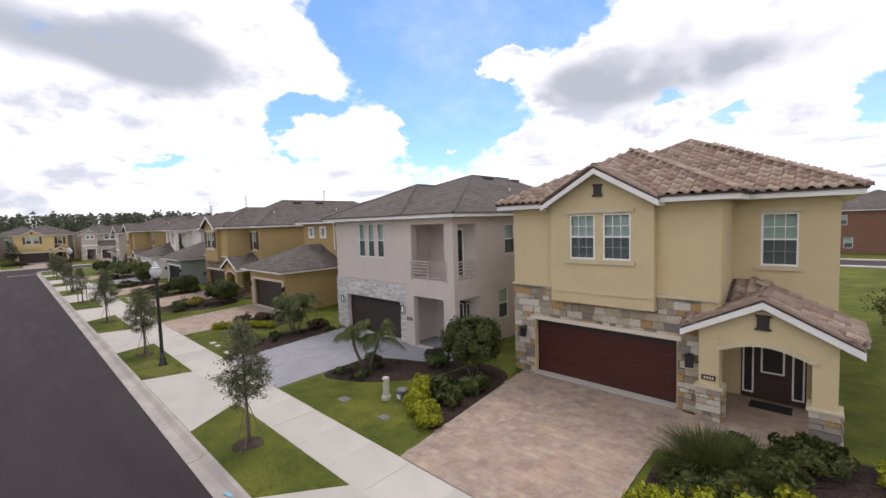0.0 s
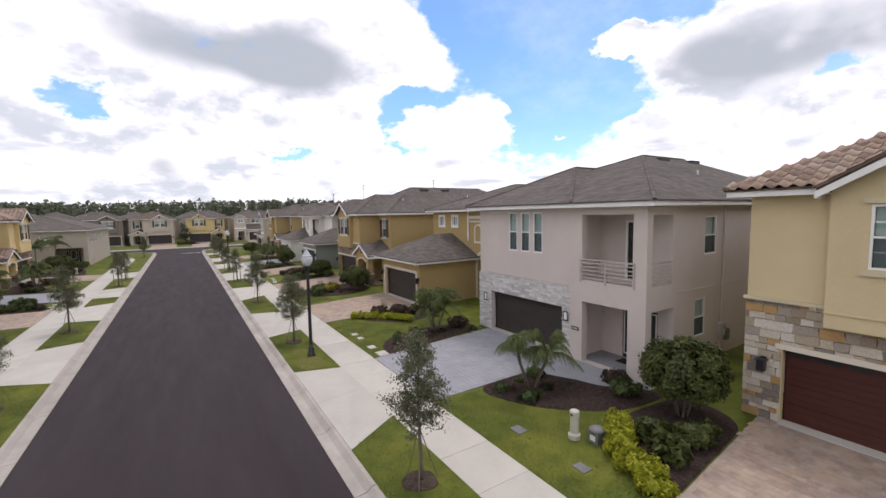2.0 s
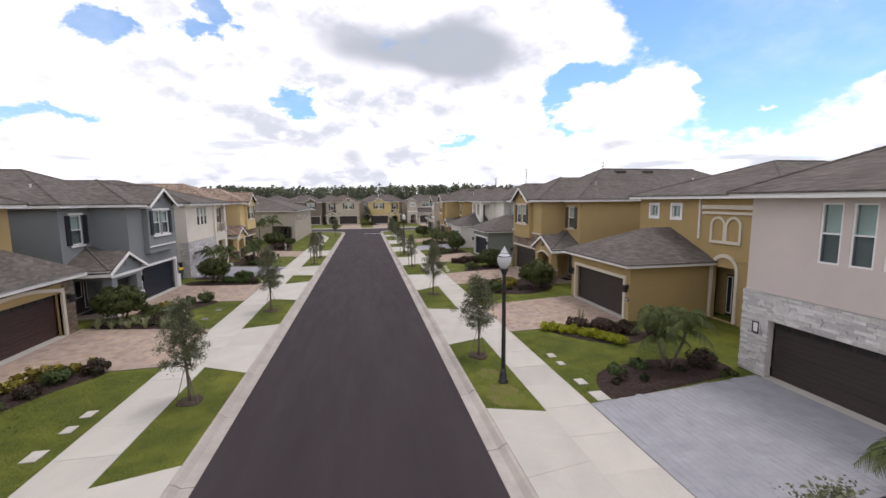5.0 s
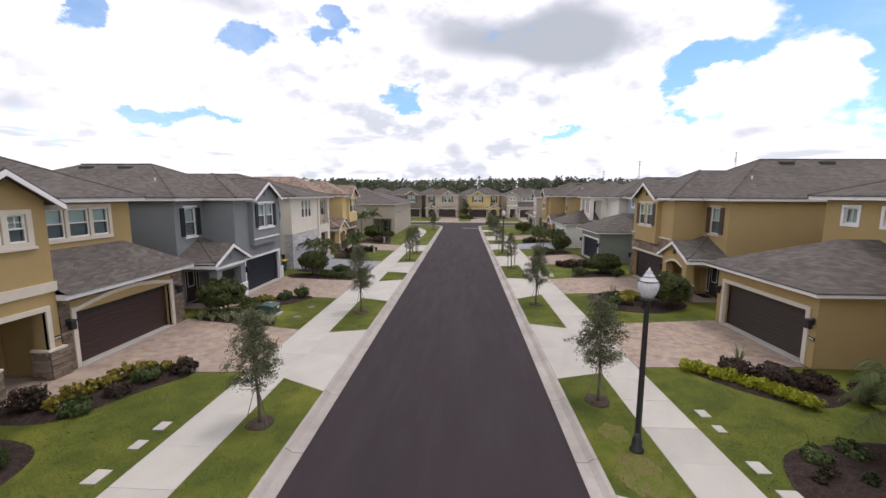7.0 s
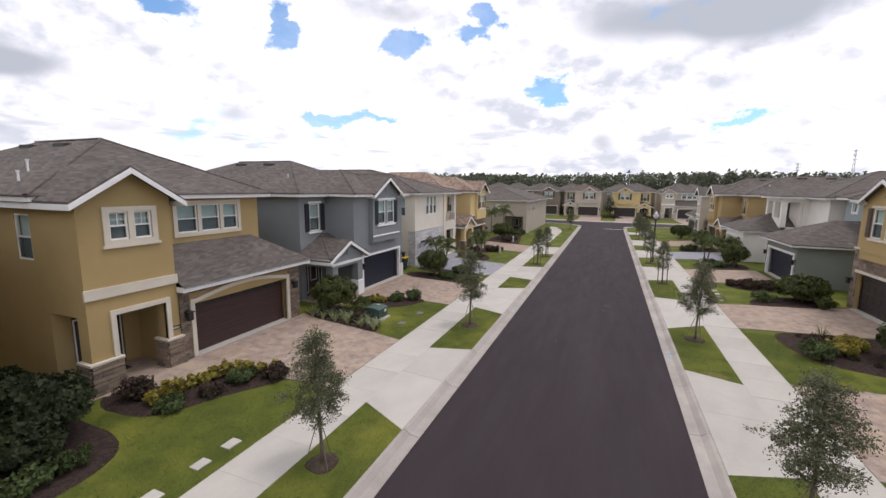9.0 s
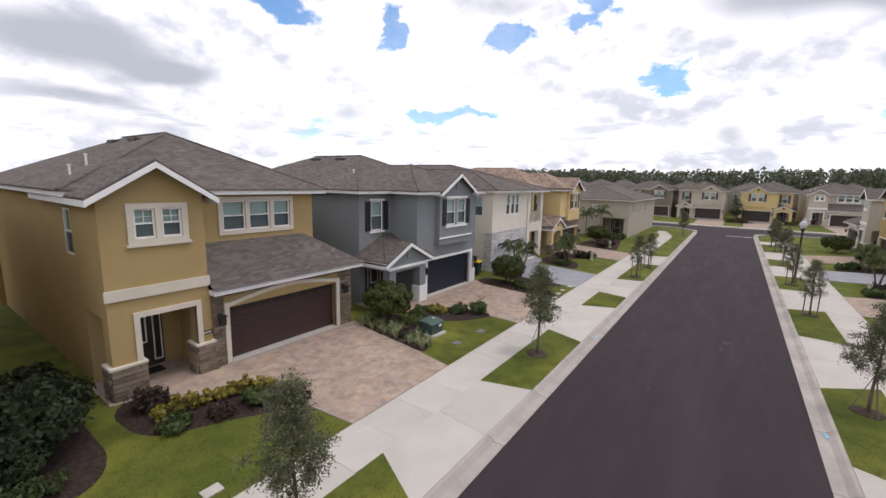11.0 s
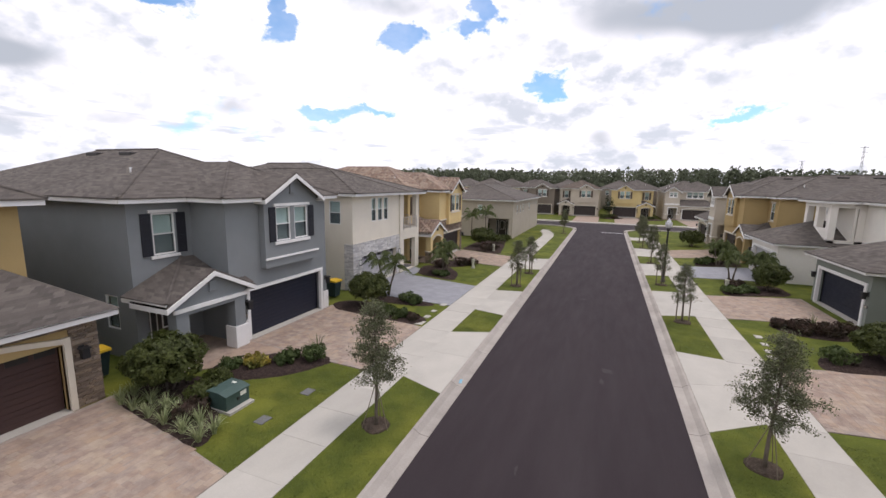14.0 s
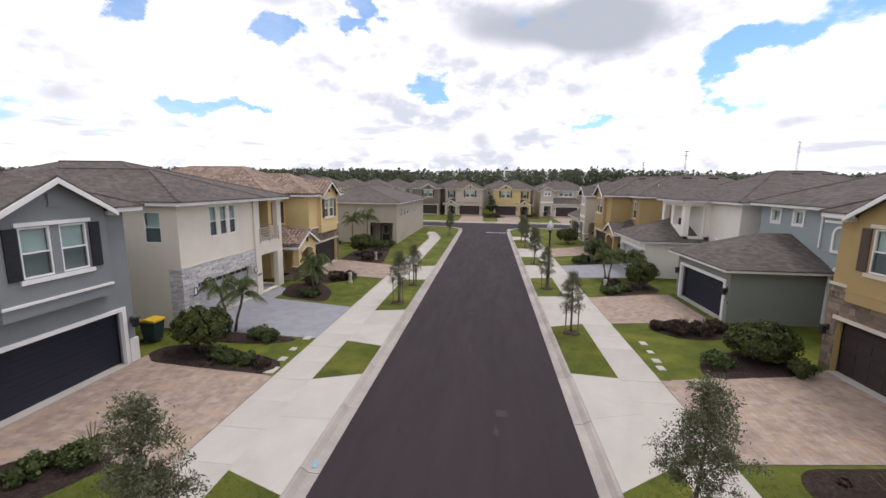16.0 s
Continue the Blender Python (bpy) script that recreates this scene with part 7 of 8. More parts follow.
shrub("round_shrub", -11.4, 66.5, 1.5, 1.3, 2.1, M["leaf_dark"], round_l, n=3300, size=0.08, lumps=80, low=0.2)
shrub("round_shrub", -12.0, 20.2, 1.5, 1.4, 1.7, M["leaf_deep"], "loose dark green shrub on mulch", n=4600, size=0.06)
shrub("round_shrub", -14.6, 20.6, 0.9, 0.8, 1.2, M["leaf_deep"], "loose dark green shrub on mulch", n=2600, size=0.06)
for x, y, r_, h_ in ((-11.0, 19.6, 0.8, 1.0), (-13.3, 20.4, 1.0, 1.3), (-11.2, 18.4, 0.9, 1.1)):
    shrub("round_shrub", x, y, r_, r_, h_, M["leaf_deep"], "loose dark green shrub on mulch", n=2200, size=0.055)
shrub("hedge_row", -10.05, 18.9, 0.45, 1.7, 0.55, M["leaf_mid"], "low green hedge with yellow tips", "hedge", n=2200, size=0.045)
for x, y in ((10.4, 9.6), (10.0, 8.95), (10.9, 9.15), (11.3, 8.9)):
    shrub("low_shrub", x, y, 0.48, 0.48, 0.62, M["leaf_dark"], "low broad-leaved dark green shrub on mulch", n=800, size=0.07, lumps=12, stem=False, low=0.03)
# plants before the olive house
for x, y, r_, h_ in ((12.75, 0.3, 0.9, 0.6), (10.3, 1.5, 0.6, 0.6), (11.6, 0.9, 0.7, 0.65), (12.2, 1.7, 0.55, 0.5), (9.9, 2.2, 0.5, 0.5)):
    shrub("low_shrub", x, y, r_, r_, h_, M["leaf_dark"], "dark green shrub before the porch path", n=1900, size=0.05, low=0.05)
for x, y in ((9.05, 2.6), (9.5, 1.9), (9.9, 1.2), (10.5, 0.5), (12.9, -1.1)):
    shrub("lime_hedge", x, y, 0.5, 0.5, 0.55, M["leaf_lime"], "low lime-yellow clipped hedge plant", "hedge", n=1100, size=0.035, lumps=10, stem=False, group="lime hedge plants", low=0.02)
for x, y, h_ in ((10.2, 10.4, 0.62), (9.75, 10.08, 0.6), (9.3, 9.75, 0.56), (9.0, 9.3, 0.55), (8.95, 8.85, 0.55), (8.6, 8.5, 0.52)):
    shrub("lime_hedge", x, y, 0.42, 0.42, h_, M["leaf_lime"], "low lime-yellow clipped hedge plant", "hedge", n=1300, size=0.035, lumps=12, stem=False, group="lime hedge plants", low=0.02)
for k in range(9):
    t = k / 8
    shrub("lime_hedge", 8.8 + 2.1 * t + 0.2 * math.sin(3 * t), 26.7 - 2.6 * t, 0.36, 0.36, 0.42, M["leaf_lime"], "low lime-yellow clipped hedge plant", "hedge", n=700, size=0.035, lumps=8, stem=False, group="lime hedge plants", low=0.02)
rng = random.Random(8)
for x, y, r_, h_, m, lb in ((12.2, 11.6, 0.55, 0.6, "leaf_mid", "small green shrub on mulch"), (12.9, 12.4, 0.45, 0.5, "leaf_red", "small maroon shrub on mulch"),
                      (9.6, 13.2, 0.3, 0.3, "leaf_mid", "small green shrub on mulch"), (11.0, 14.4, 0.3, 0.3, "leaf_mid", "small green shrub on mulch"), (9.3, 14.2, 0.3, 0.25, "leaf_mid", "small green shrub on mulch"),
                      (10.2, 26.2, 0.6, 0.7, "leaf_red", "maroon-leaved shrub on mulch"), (11.1, 25.7, 0.6, 0.75, "leaf_red", "maroon-leaved shrub on mulch"), (12.0, 25.2, 0.6, 0.6, "leaf_red", "maroon-leaved shrub on mulch"), (12.7, 24.2, 0.5, 0.7, "leaf_red", "maroon-leaved shrub on mulch"),
                      (9.1, 21.5, 0.3, 0.3, "leaf_mid", "low green shrub on mulch"), (10.1, 21.75, 0.3, 0.3, "leaf_mid", "low green shrub on mulch"), (12.4, 21.3, 0.6, 0.6, "leaf_red", "maroon-leaved shrub on mulch"), (13.0, 21.8, 0.4, 0.4, "leaf_mid", "low green shrub on mulch"),
                      (8.9, 34.9, 0.7, 0.75, "leaf_mid", "green shrub on mulch"), (9.9, 35.6, 0.6, 0.8, "leaf_gold", "golden variegated shrub on mulch"), (10.6, 36.4, 0.6, 0.7, "leaf_gold", "golden variegated shrub on mulch"), (9.4, 36.2, 0.6, 0.7, "leaf_red", "maroon-leaved shrub on mulch"), (13.0, 36.6, 0.5, 0.7, "leaf_red", "maroon-leaved shrub on mulch"),
                      (9.7, 44.1, 0.7, 0.7, "leaf_mid", "dark feathery shrub on mulch"), (9.9, 47.8, 0.6, 0.7, "leaf_red", "maroon-leaved shrub on mulch"), (10.8, 47.7, 0.7, 0.75, "leaf_red", "maroon-leaved shrub on mulch"), (11.7, 48.2, 0.6, 0.65, "leaf_red", "maroon-leaved shrub on mulch"), (9.2, 48.4, 0.5, 0.5, "leaf_red", "maroon-leaved shrub on mulch"), (12.7, 46.4, 0.5, 0.8, "leaf_red", "maroon-leaved shrub on mulch"), (12.4, 43.6, 0.5, 0.7, "leaf_dark", "dark green shrub on mulch"),
                      (8.8, 55.3, 0.8, 0.5, "leaf_mid", "low green shrub on mulch"), (9.8, 55.9, 0.8, 0.5, "leaf_mid", "low green shrub on mulch"), (9.4, 57.4, 0.7, 0.5, "leaf_red", "maroon-leaved shrub on mulch"), (9.0, 66.0, 0.8, 0.6, "leaf_mid", "low green shrub on mulch"), (9.6, 67.2, 0.8, 0.6, "leaf_mid", "low green shrub on mulch"),
                      (-11.9, 22.5, 0.5, 0.8, "leaf_red", "maroon-leaved shrub on mulch"), (-10.5, 22.6, 0.4, 0.4, "leaf_mid", "low green shrub on mulch"), (-10.0, 24.6, 0.45, 0.5, "leaf_mid", "low green shrub on mulch"), (-9.2, 25.3, 0.45, 0.5, "leaf_red", "maroon-leaved shrub on mulch"), (-10.2, 23.6, 0.4, 0.4, "leaf_red", "low green shrub on mulch"),
                      (-10.3, 32.2, 0.6, 0.8, "leaf_dark", "dark green shrub on mulch"), (-9.9, 31.5, 0.5, 0.6, "leaf_red", "maroon-leaved shrub on mulch"), (-10.9, 33.2, 0.5, 0.6, "leaf_dark", "dark green shrub on mulch"),
                      (-9.2, 36.0, 0.55, 0.65, "leaf_mid", "green shrub on mulch"), (-10.0, 35.4, 0.5, 0.5, "leaf_mid", "green shrub on mulch"), (-10.8, 34.7, 0.5, 0.45, "leaf_gold", "pale gold-green shrub on mulch"), (-11.5, 34.2, 0.45, 0.4, "leaf_mid", "green shrub on mulch"),
                      (-8.5, 41.8, 0.35, 0.55, "leaf_mid", "small green shrub on mulch"), (-9.2, 41.9, 0.35, 0.6, "leaf_mid", "small green shrub on mulch"), (-9.9, 42.1, 0.4, 0.6, "leaf_mid", "small green shrub on mulch"), (-7.9, 41.8, 0.3, 0.4, "leaf_red", "small maroon shrub on mulch"), (-9.5, 44.4, 0.6, 0.65, "leaf_mid", "green shrub on mulch"), (-8.9, 44.3, 0.4, 0.5, "leaf_mid", "green shrub on mulch"),
                      (-10.2, 51.4, 0.7, 0.5, "leaf_mid", "green shrub on mulch"), (-11.2, 54.2, 0.7, 0.7, "leaf_red", "maroon-leaved shrub on mulch"), (-10.2, 56.0, 0.8, 0.7, "leaf_red", "maroon-leaved shrub on mulch"), (-9.4, 56.4, 0.6, 0.6, "leaf_red", "maroon-leaved shrub on mulch"), (-10.3, 63.8, 0.8, 0.8, "leaf_red", "maroon-leaved shrub on mulch"), (-10.0, 65.2, 0.8, 0.7, "leaf_red", "maroon-leaved shrub on mulch"), (-10.6, 69.5, 1.0, 1.1, "leaf_dark", "dark green shrub on mulch"), (-10.2, 72.0, 0.8, 0.9, "leaf_dark", "dark green shrub on mulch"),
                      (2.0, 119.5, 1.2, 1.0, "leaf_dark", "dark green shrub across the junction"), (9.5, 119.8, 1.0, 0.9, "leaf_dark", "dark green shrub across the junction"), (1.2, 121.0, 1.3, 5.4, "leaf_deep", "tall dark shrub between two houses"), (0.2, 118.0, 0.9, 1.0, "leaf_dark", "dark green shrub across the junction"), (2.6, 117.4, 0.8, 0.8, "leaf_red", "maroon shrub across the junction"), (29.0, -3.0, 2.2, 2.4, "leaf_dark", "large dark green shrub on the back lawn"), (36.0, -4.5, 2.2, 2.2, "leaf_dark", "large dark green shrub on the back lawn"), (-24, 118, 1.8, 3.0, "leaf_dark", "tall dark shrub beside a house"), (22.5, 118, 1.5, 3.0, "leaf_dark", "tall dark shrub beside a house")):
    near = abs(y - 15) < 35
    shrub("low_shrub", x, y, r_, r_ * rng.uniform(0.85, 1.15), h_, M[m], lb, n=(1100 if near else 600) * (3 if r_ > 1 else 1), size=0.045 if near else 0.07, lumps=11, stem=r_ > 0.5, low=0.03)
rng = random.Random(19)
for x0, x1, y0, y1, n in ((9.3, 12.0, 12.3, 14.6, 13), (8.2, 13.0, 20.3, 21.7, 12), (-8.6, -12.2, 31.2, 33.0, 8), (-8.0, -12.0, 41.4, 42.6, 8), (8.8, 12.4, 34.6, 37.6, 10)):
    for k in range(n):
        x, y, r_ = rng.uniform(x0, x1), rng.uniform(y0, y1), rng.uniform(0.1, 0.19)
        shrub("ground_cover_plant", x, y, r_, r_ * rng.uniform(0.8, 1.3), r_ * rng.uniform(0.9, 1.4), M[rng.choice(("leaf_dark", "leaf_deep", "leaf_red", "leaf_deep"))], "low dark ground cover plant on mulch", "plant", n=170, size=0.04, lumps=5, stem=False, group="ground cover plants", low=0.02, seed=900 + k + int(y0 * 10))
for k in range(11):
    t = k / 10
    shrub("croton", -9.4 - 1.7 * math.sin(min(t * 1.25, 1) * math.pi / 2) ** 0.7, 25.55 - 3.1 * t ** 1.35, 0.2, 0.2, 0.56 + 0.12 * math.sin(5 * k), M["leaf_gold"], "gold-tipped croton plant in a row on mulch", "croton", n=190, size=0.06, lumps=6, stem=False, group="croton row", low=0.05)


def tuft(name, x, y, h, mat, label, n=46, seed=0, spread=0.5, group="striped plants", wide=0.022, root=0.05):
    """A clump of long arching blades."""
    rng = random.Random(seed)
    s = Shape()
    for k in range(n):
        a, lean, ln = rng.uniform(0, 6.28), rng.uniform(0.15, 1.0), h * rng.uniform(0.75, 1.2)
        d = Vector((math.cos(a), math.sin(a), 0))
        sd = Vector((-d.y, d.x, 0))
        rng_r = math.sqrt(rng.random()) if root > 0.1 else 1.0
        prev = None
        for i in range(5):
            t = i / 4
            p = d * (root * rng_r + spread * lean * t * t) + Vector((0, 0, ln * (t - 0.45 * lean * t * t)))
            w = wide * (1 - t) + 0.002
            ids = s.pts([tuple(p - sd * w), tuple(p + sd * w)])
            if prev is not None:
                s.f.append((prev, prev + 1, ids + 1, ids))
            prev = ids
    return single(name, s, mat, (x, y, ground_z(x)), label, "plant", group, fix=False)


rng = random.Random(31)
for k in range(12):
    tuft("striped_lily", -8.6 - 3.8 * (k // 2) / 5 + rng.uniform(-0.12, 0.12), 30.75 + 0.45 * (k % 2) + 0.3 * (k // 2) / 5, 0.62, M["leaf_pale"], "pale striped arching lily plant on mulch", seed=k + 3)
for x, y in ((-9.35, 36.35), (10.6, 26.75), (9.75, 36.9), (10.4, 48.3)):
    tuft("fan_plant", x, y, 1.0, M["leaf_palm"], "dark arching fan-leaved plant on mulch", n=30, seed=int(x * 5), spread=0.7, group="fan plants")


for x, y, h_, k in PLUMES:
    tuft("fountain_grass", x, y, h_, M["leaf_dark"], "dark green feathery fountain grass on mulch", n=1500 if k == 5 else 700, seed=70 + k, spread=h_, group="fountain grasses", wide=0.009, root=h_ * 0.5)


def palm(x, y, stems, seed, label="small date palm with arching feathery fronds", fr=13, length=1.3):
    """stems: (dx, dy, height) of each trunk."""
    rng = random.Random(seed)
    root = thing("palm", (x, y, ground_z(x)), label, "palm", "garden palms")
    for dx, dy, hh in stems:
        top = Vector((dx, dy, hh))
        path = [(dx * 0.25, dy * 0.25, -0.05), (dx * 0.5, dy * 0.5, hh * 0.4), (dx * 0.85, dy * 0.85, hh * 0.75), tuple(top)]
        tr = part("trunk", Shape().tube(path, [0.075, 0.055, 0.05, 0.065], 8), M["bark"], root, smooth=True)
        for k in range(fr):
            a = k * 2.4 + rng.uniform(-0.3, 0.3)
            rise = rng.uniform(0.45, 2.0)
            d = Vector((math.cos(a), math.sin(a), 0))
            sd = Vector((-d.y, d.x, 0))
            L = length * rng.uniform(0.8, 1.15)
            s = Shape()
            pts = []
            for i in range(9):
                t = i / 8
                pts.append(top + d * L * t * (1.0 - 0.25 * rise) + Vector((0, 0, L * (rise * 1.15 * t - (0.6 + 0.64 * rise) * t * t))))
            s.tube([tuple(p) for p in pts], [0.014 * (1 - 0.8 * i / 8) for i in range(9)], 4, cap=False)
            for i in range(32):
                t = 0.12 + 0.88 * i / 32
                j = min(int(t * 8), 7)
                p = pts[j].lerp(pts[j + 1], t * 8 - j)
                fw = (pts[j + 1] - pts[j]).normalized()
                ln = 0.4 * math.sin(math.pi * min(t * 0.85 + 0.15, 1)) + 0.06
                for sg in (-1, 1):
                    e = p + sd * sg * ln * 0.7 + fw * ln * 0.45 + Vector((0, 0, -0.7 * ln * rng.uniform(0.6, 1.3)))
                    w = fw * 0.019
                    n = s.pts([tuple(p - w), tuple(p + w), tuple(e)])
                    s.f.append((n, n + 1, n + 2))
            part("frond", s, M["leaf_palm"], root, fix=False)
    return root


palm(10.2, 13.75, [(-0.35, 0.25, 1.2), (0.5, -0.25, 1.15)], 1)
palm(11.1, 21.45, [(-0.4, 0.1, 1.15), (0.5, -0.15, 1.3), (0.1, 0.5, 1.4)], 2, length=1.4)
palm(-11.2, 45.0, [(-0.5, 0.1, 1.9), (0.5, 0.2, 1.75)], 3)
palm(-10.3, 52.2, [(-0.3, 0.2, 1.6), (0.35, 0.1, 1.7), (0, -0.3, 1.4)], 4)
palm(9.6, 62.6 - 3.4, [(-0.3, 0.2, 1.5), (0.35, 0.1, 1.6)], 5)
palm(11.2, 58.9, [(-0.3, 0.2, 1.7), (0.35, 0.1, 1.6), (0, 0.4, 1.3)], 6)
palm(-12.6, 71.5, [(0, 0, 3.0)], 7, "tall feathery palm beside the corner house", 22, 1.9)
palm(-14.6, 72.4, [(0, 0, 2.6)], 8, "tall feathery palm beside the corner house", 22, 1.8)
palm(10.2, 66.0, [(-0.3, 0.2, 1.5), (0.35, 0.1, 1.6)], 9)


# ---- street furniture and small things ----
def street_lamp(x, y):
    root = thing("street_lamp", (x, y, ground_z(x)), "black post lamp with frosted acorn globe on the verge", "street lamp", "street lamps")
    prof = [(0.17, -0.05), (0.17, 0.06), (0.13, 0.1), (0.12, 0.3), (0.095, 0.36), (0.075, 0.5)]
    part("base", Shape().lathe(prof, 16), M["iron"], root, smooth=True)
    pole = Shape()
    n = 20
    rings = [pole.pts([((r_ + 0.004 * (k % 2)) * math.cos(2 * math.pi * k / n), (r_ + 0.004 * (k % 2)) * math.sin(2 * math.pi * k / n), z) for k in range(n)]) for r_, z in ((0.07, 0.45), (0.055, 3.72), (0.05, 3.75))]
    for r0, r1 in zip(rings, rings[1:]):
        pole.f += [(r0 + k, r0 + (k + 1) % n, r1 + (k + 1) % n, r1 + k) for k in range(n)]
    part("pole", pole, M["iron"], root)
    part("fitter", Shape().lathe([(0.055, 3.7), (0.09, 3.76), (0.09, 3.82), (0.135, 3.86), (0.14, 3.93), (0.1, 3.94)], 18), M["iron"], root, smooth=True)
    globe = part("globe", Shape().lathe([(0.12, 3.93), (0.19, 4.04), (0.235, 4.17), (0.235, 4.26), (0.205, 4.34), (0.15, 4.4), (0.12, 4.43)], 24), M["globe"], root, "frosted ribbed globe", smooth=True)
    part("finial", Shape().lathe([(0.125, 4.425), (0.14, 4.45), (0.1, 4.49), (0.07, 4.52), (0.08, 4.55), (0.03, 4.6), (0.012, 4.66)], 18), M["globe"], globe, smooth=True)
    part("band", Shape().lathe([(0.226, 4.325), (0.226, 4.345)], 24), M["iron"], globe)
    return root


def worn_turf(x, y, rx, ry, seed):
    """A thin uneven patch of dry grass lying on the verge."""
    rng = random.Random(seed)
    n = 26
    sh = Shape().face([(rx * math.cos(2 * math.pi * k / n) * rng.uniform(0.72, 1.05), ry * math.sin(2 * math.pi * k / n) * rng.uniform(0.72, 1.05), 0.0) for k in range(n)])
    return single("worn_turf", sh, M["dry_grass"], (x, y, ground_z(x) + 0.006), "dry brownish patch worn into the verge", "grass patch", kind="structure", fix=False)


worn_turf(4.75, 20.85, 0.62, 0.95, 3)
worn_turf(4.72, 22.5, 0.45, 0.5, 4)
worn_turf(4.8, 31.6, 0.5, 0.45, 5)
street_lamp(4.98, 21.75)
street_lamp(4.95, 57.2)


def bin_(x, y, rz):
    root = thing("wheelie_bin", pose(x, y, ground_z(x), 0, 0, rz), "dark green wheeled bin with yellow lid beside a house", "bin", "wheeled bins")
    s = Shape()
    n = s.pts([(a * w, b * d, z) for z, w, d in ((0.08, 0.24, 0.26), (0.95, 0.31, 0.36)) for a, b in ((-1, -1), (1, -1), (1, 1), (-1, 1))])
    s.f += [(n, n + 1, n + 2, n + 3), (n + 4, n + 5, n + 6, n + 7)] + [(n + i, n + (i + 1) % 4, n + 4 + (i + 1) % 4, n + 4 + i) for i in range(4)]
    part("body", s, M["bin_green"], root, bevel=0.03)
    part("lid", Shape().prism([(-0.4, 0.95), (0.4, 0.95), (0.38, 1.0), (0.1, 1.08), (-0.38, 1.04)], -0.34, 0.34, 0), M["bin_yellow"], root, "yellow plastic lid", bevel=0.015)
    part("handle", Shape().tube([(-0.25, 0.43, 0.93), (0.25, 0.43, 0.93)], [0.018, 0.018], 8), M["iron"], root)
    for sx in (-0.27, 0.27):
        part("wheel", Shape(lambda a, b, c: (sx + c, 0.3 + a, 0.1 + b)).lathe([(0.1, -0.03), (0.11, 0), (0.1, 0.03)], 14), M["iron"], root)
    return root


bin_(-13.8, 43.4, 90)
bin_(-14.9, 31.8, 90)

root = thing("transformer_box", Matrix.Translation((-9.5, 32.4, ground_z(-9.55))) @ Matrix.Scale(0.72, 4), "dull green utility transformer box on a concrete pad", "transformer box")
part("pad", Shape().box(-0.72, 0.72, -0.62, 0.62, -0.05, 0.1), M["concrete"], root, bevel=0.01)
part("cabinet", Shape().prism([(-0.5, 0.1), (0.5, 0.1), (0.5, 0.72), (0.1, 0.8), (-0.5, 0.8)], -0.58, 0.58, 1), M["utility_green"], root, bevel=0.02)
part("lid", Shape().prism([(-0.54, 0.79), (0.08, 0.8), (0.54, 0.7), (0.54, 0.74), (0.1, 0.85), (-0.54, 0.84)], -0.62, 0.62, 1), M["utility_green"], root, bevel=0.008)
part("sticker", Shape().box(0.5, 0.504, 0.12, 0.42, 0.46, 0.64), M["ivory"], root)
part("sticker", Shape().box(-0.2, 0.02, 0.3, 0.42, 0.845, 0.85), M["ivory"], root)
part("latch", Shape().box(0.5, 0.53, -0.05, 0.05, 0.35, 0.47), M["iron"], root)

for x, y in ((9.02, 10.95), (-9.0, 55.3), (8.6, 56.0), (-9.6, 24.1 + 40)):
    root = thing("utility_pedestal", (x, y, ground_z(x)), "pale plastic utility pedestal standing in the lawn", "pedestal", "utility pedestals")
    part("base", Shape().lathe([(0.16, -0.05), (0.16, 0.12), (0.125, 0.16)], 16), M["pedestal"], root, smooth=False)
    part("tube", Shape().lathe([(0.115, 0.12), (0.11, 0.62)], 16), M["pedestal"], root)
    part("cap", Shape().lathe([(0.125, 0.6), (0.125, 0.74), (0.1, 0.765)], 16), M["pedestal"], root)
    part("label_plate", Shape().box(-0.128, -0.12, -0.04, 0.04, 0.64, 0.7), M["door_red"], root)
root = thing("meter_box", (9.35, 10.5, ground_z(9.3)), "low dark grey plastic box in the lawn", "utility box")
part("body", Shape().box(-0.17, 0.17, -0.16, 0.16, -0.05, 0.3), M["grey_box"], root, bevel=0.02)
part("lid", Shape().lathe([(0.21, 0.3), (0.2, 0.36), (0.08, 0.4)], 12), M["grey_box"], root, smooth=True)
part("sticker", Shape().box(-0.178, -0.17, -0.08, 0.08, 0.08, 0.22), M["ivory"], root)
for x, y, w in ((-7.6, 22.1, 0.2), (-7.6, 21.25, 0.19), (-7.6, 20.05, 0.24), (7.62, 23.6, 0.2), (7.62, 22.8, 0.17), (7.55, 21.2, 0.22), (7.6, 20.15, 0.3), (7.75, 46.4, 0.2), (7.7, 45.4, 0.17), (7.6, 44.5, 0.2), (7.5, 43.8, 0.2), (-7.45, 42.6, 0.2), (-7.5, 43.6, 0.17), (-7.4, 41.6, 0.28), (-7.45, 44.9, 0.22)):
    single("ground_cover", Shape().box(-w * 0.75, w * 0.75, -w, w, -0.05, 0.022), M["concrete"], (x, y, ground_z(x) + 0.01), "small pale concrete cover set in the lawn", "cover", "covers in the lawn", bevel=0.01)
for x, y, w in ((8.1, 12.1, 0.2), (8.15, 10.0, 0.18), (-8.0, 32.2, 0.2), (-7.9, 34.0, 0.2)):
    single("valve_cover", Shape().box(-w * 0.8, w * 0.8, -w, w, -0.05, 0.012), M["grey_box"], (x, y, ground_z(x) + 0.01), "dark plastic valve cover set in the lawn", "cover", "covers in the lawn", bevel=0.008)
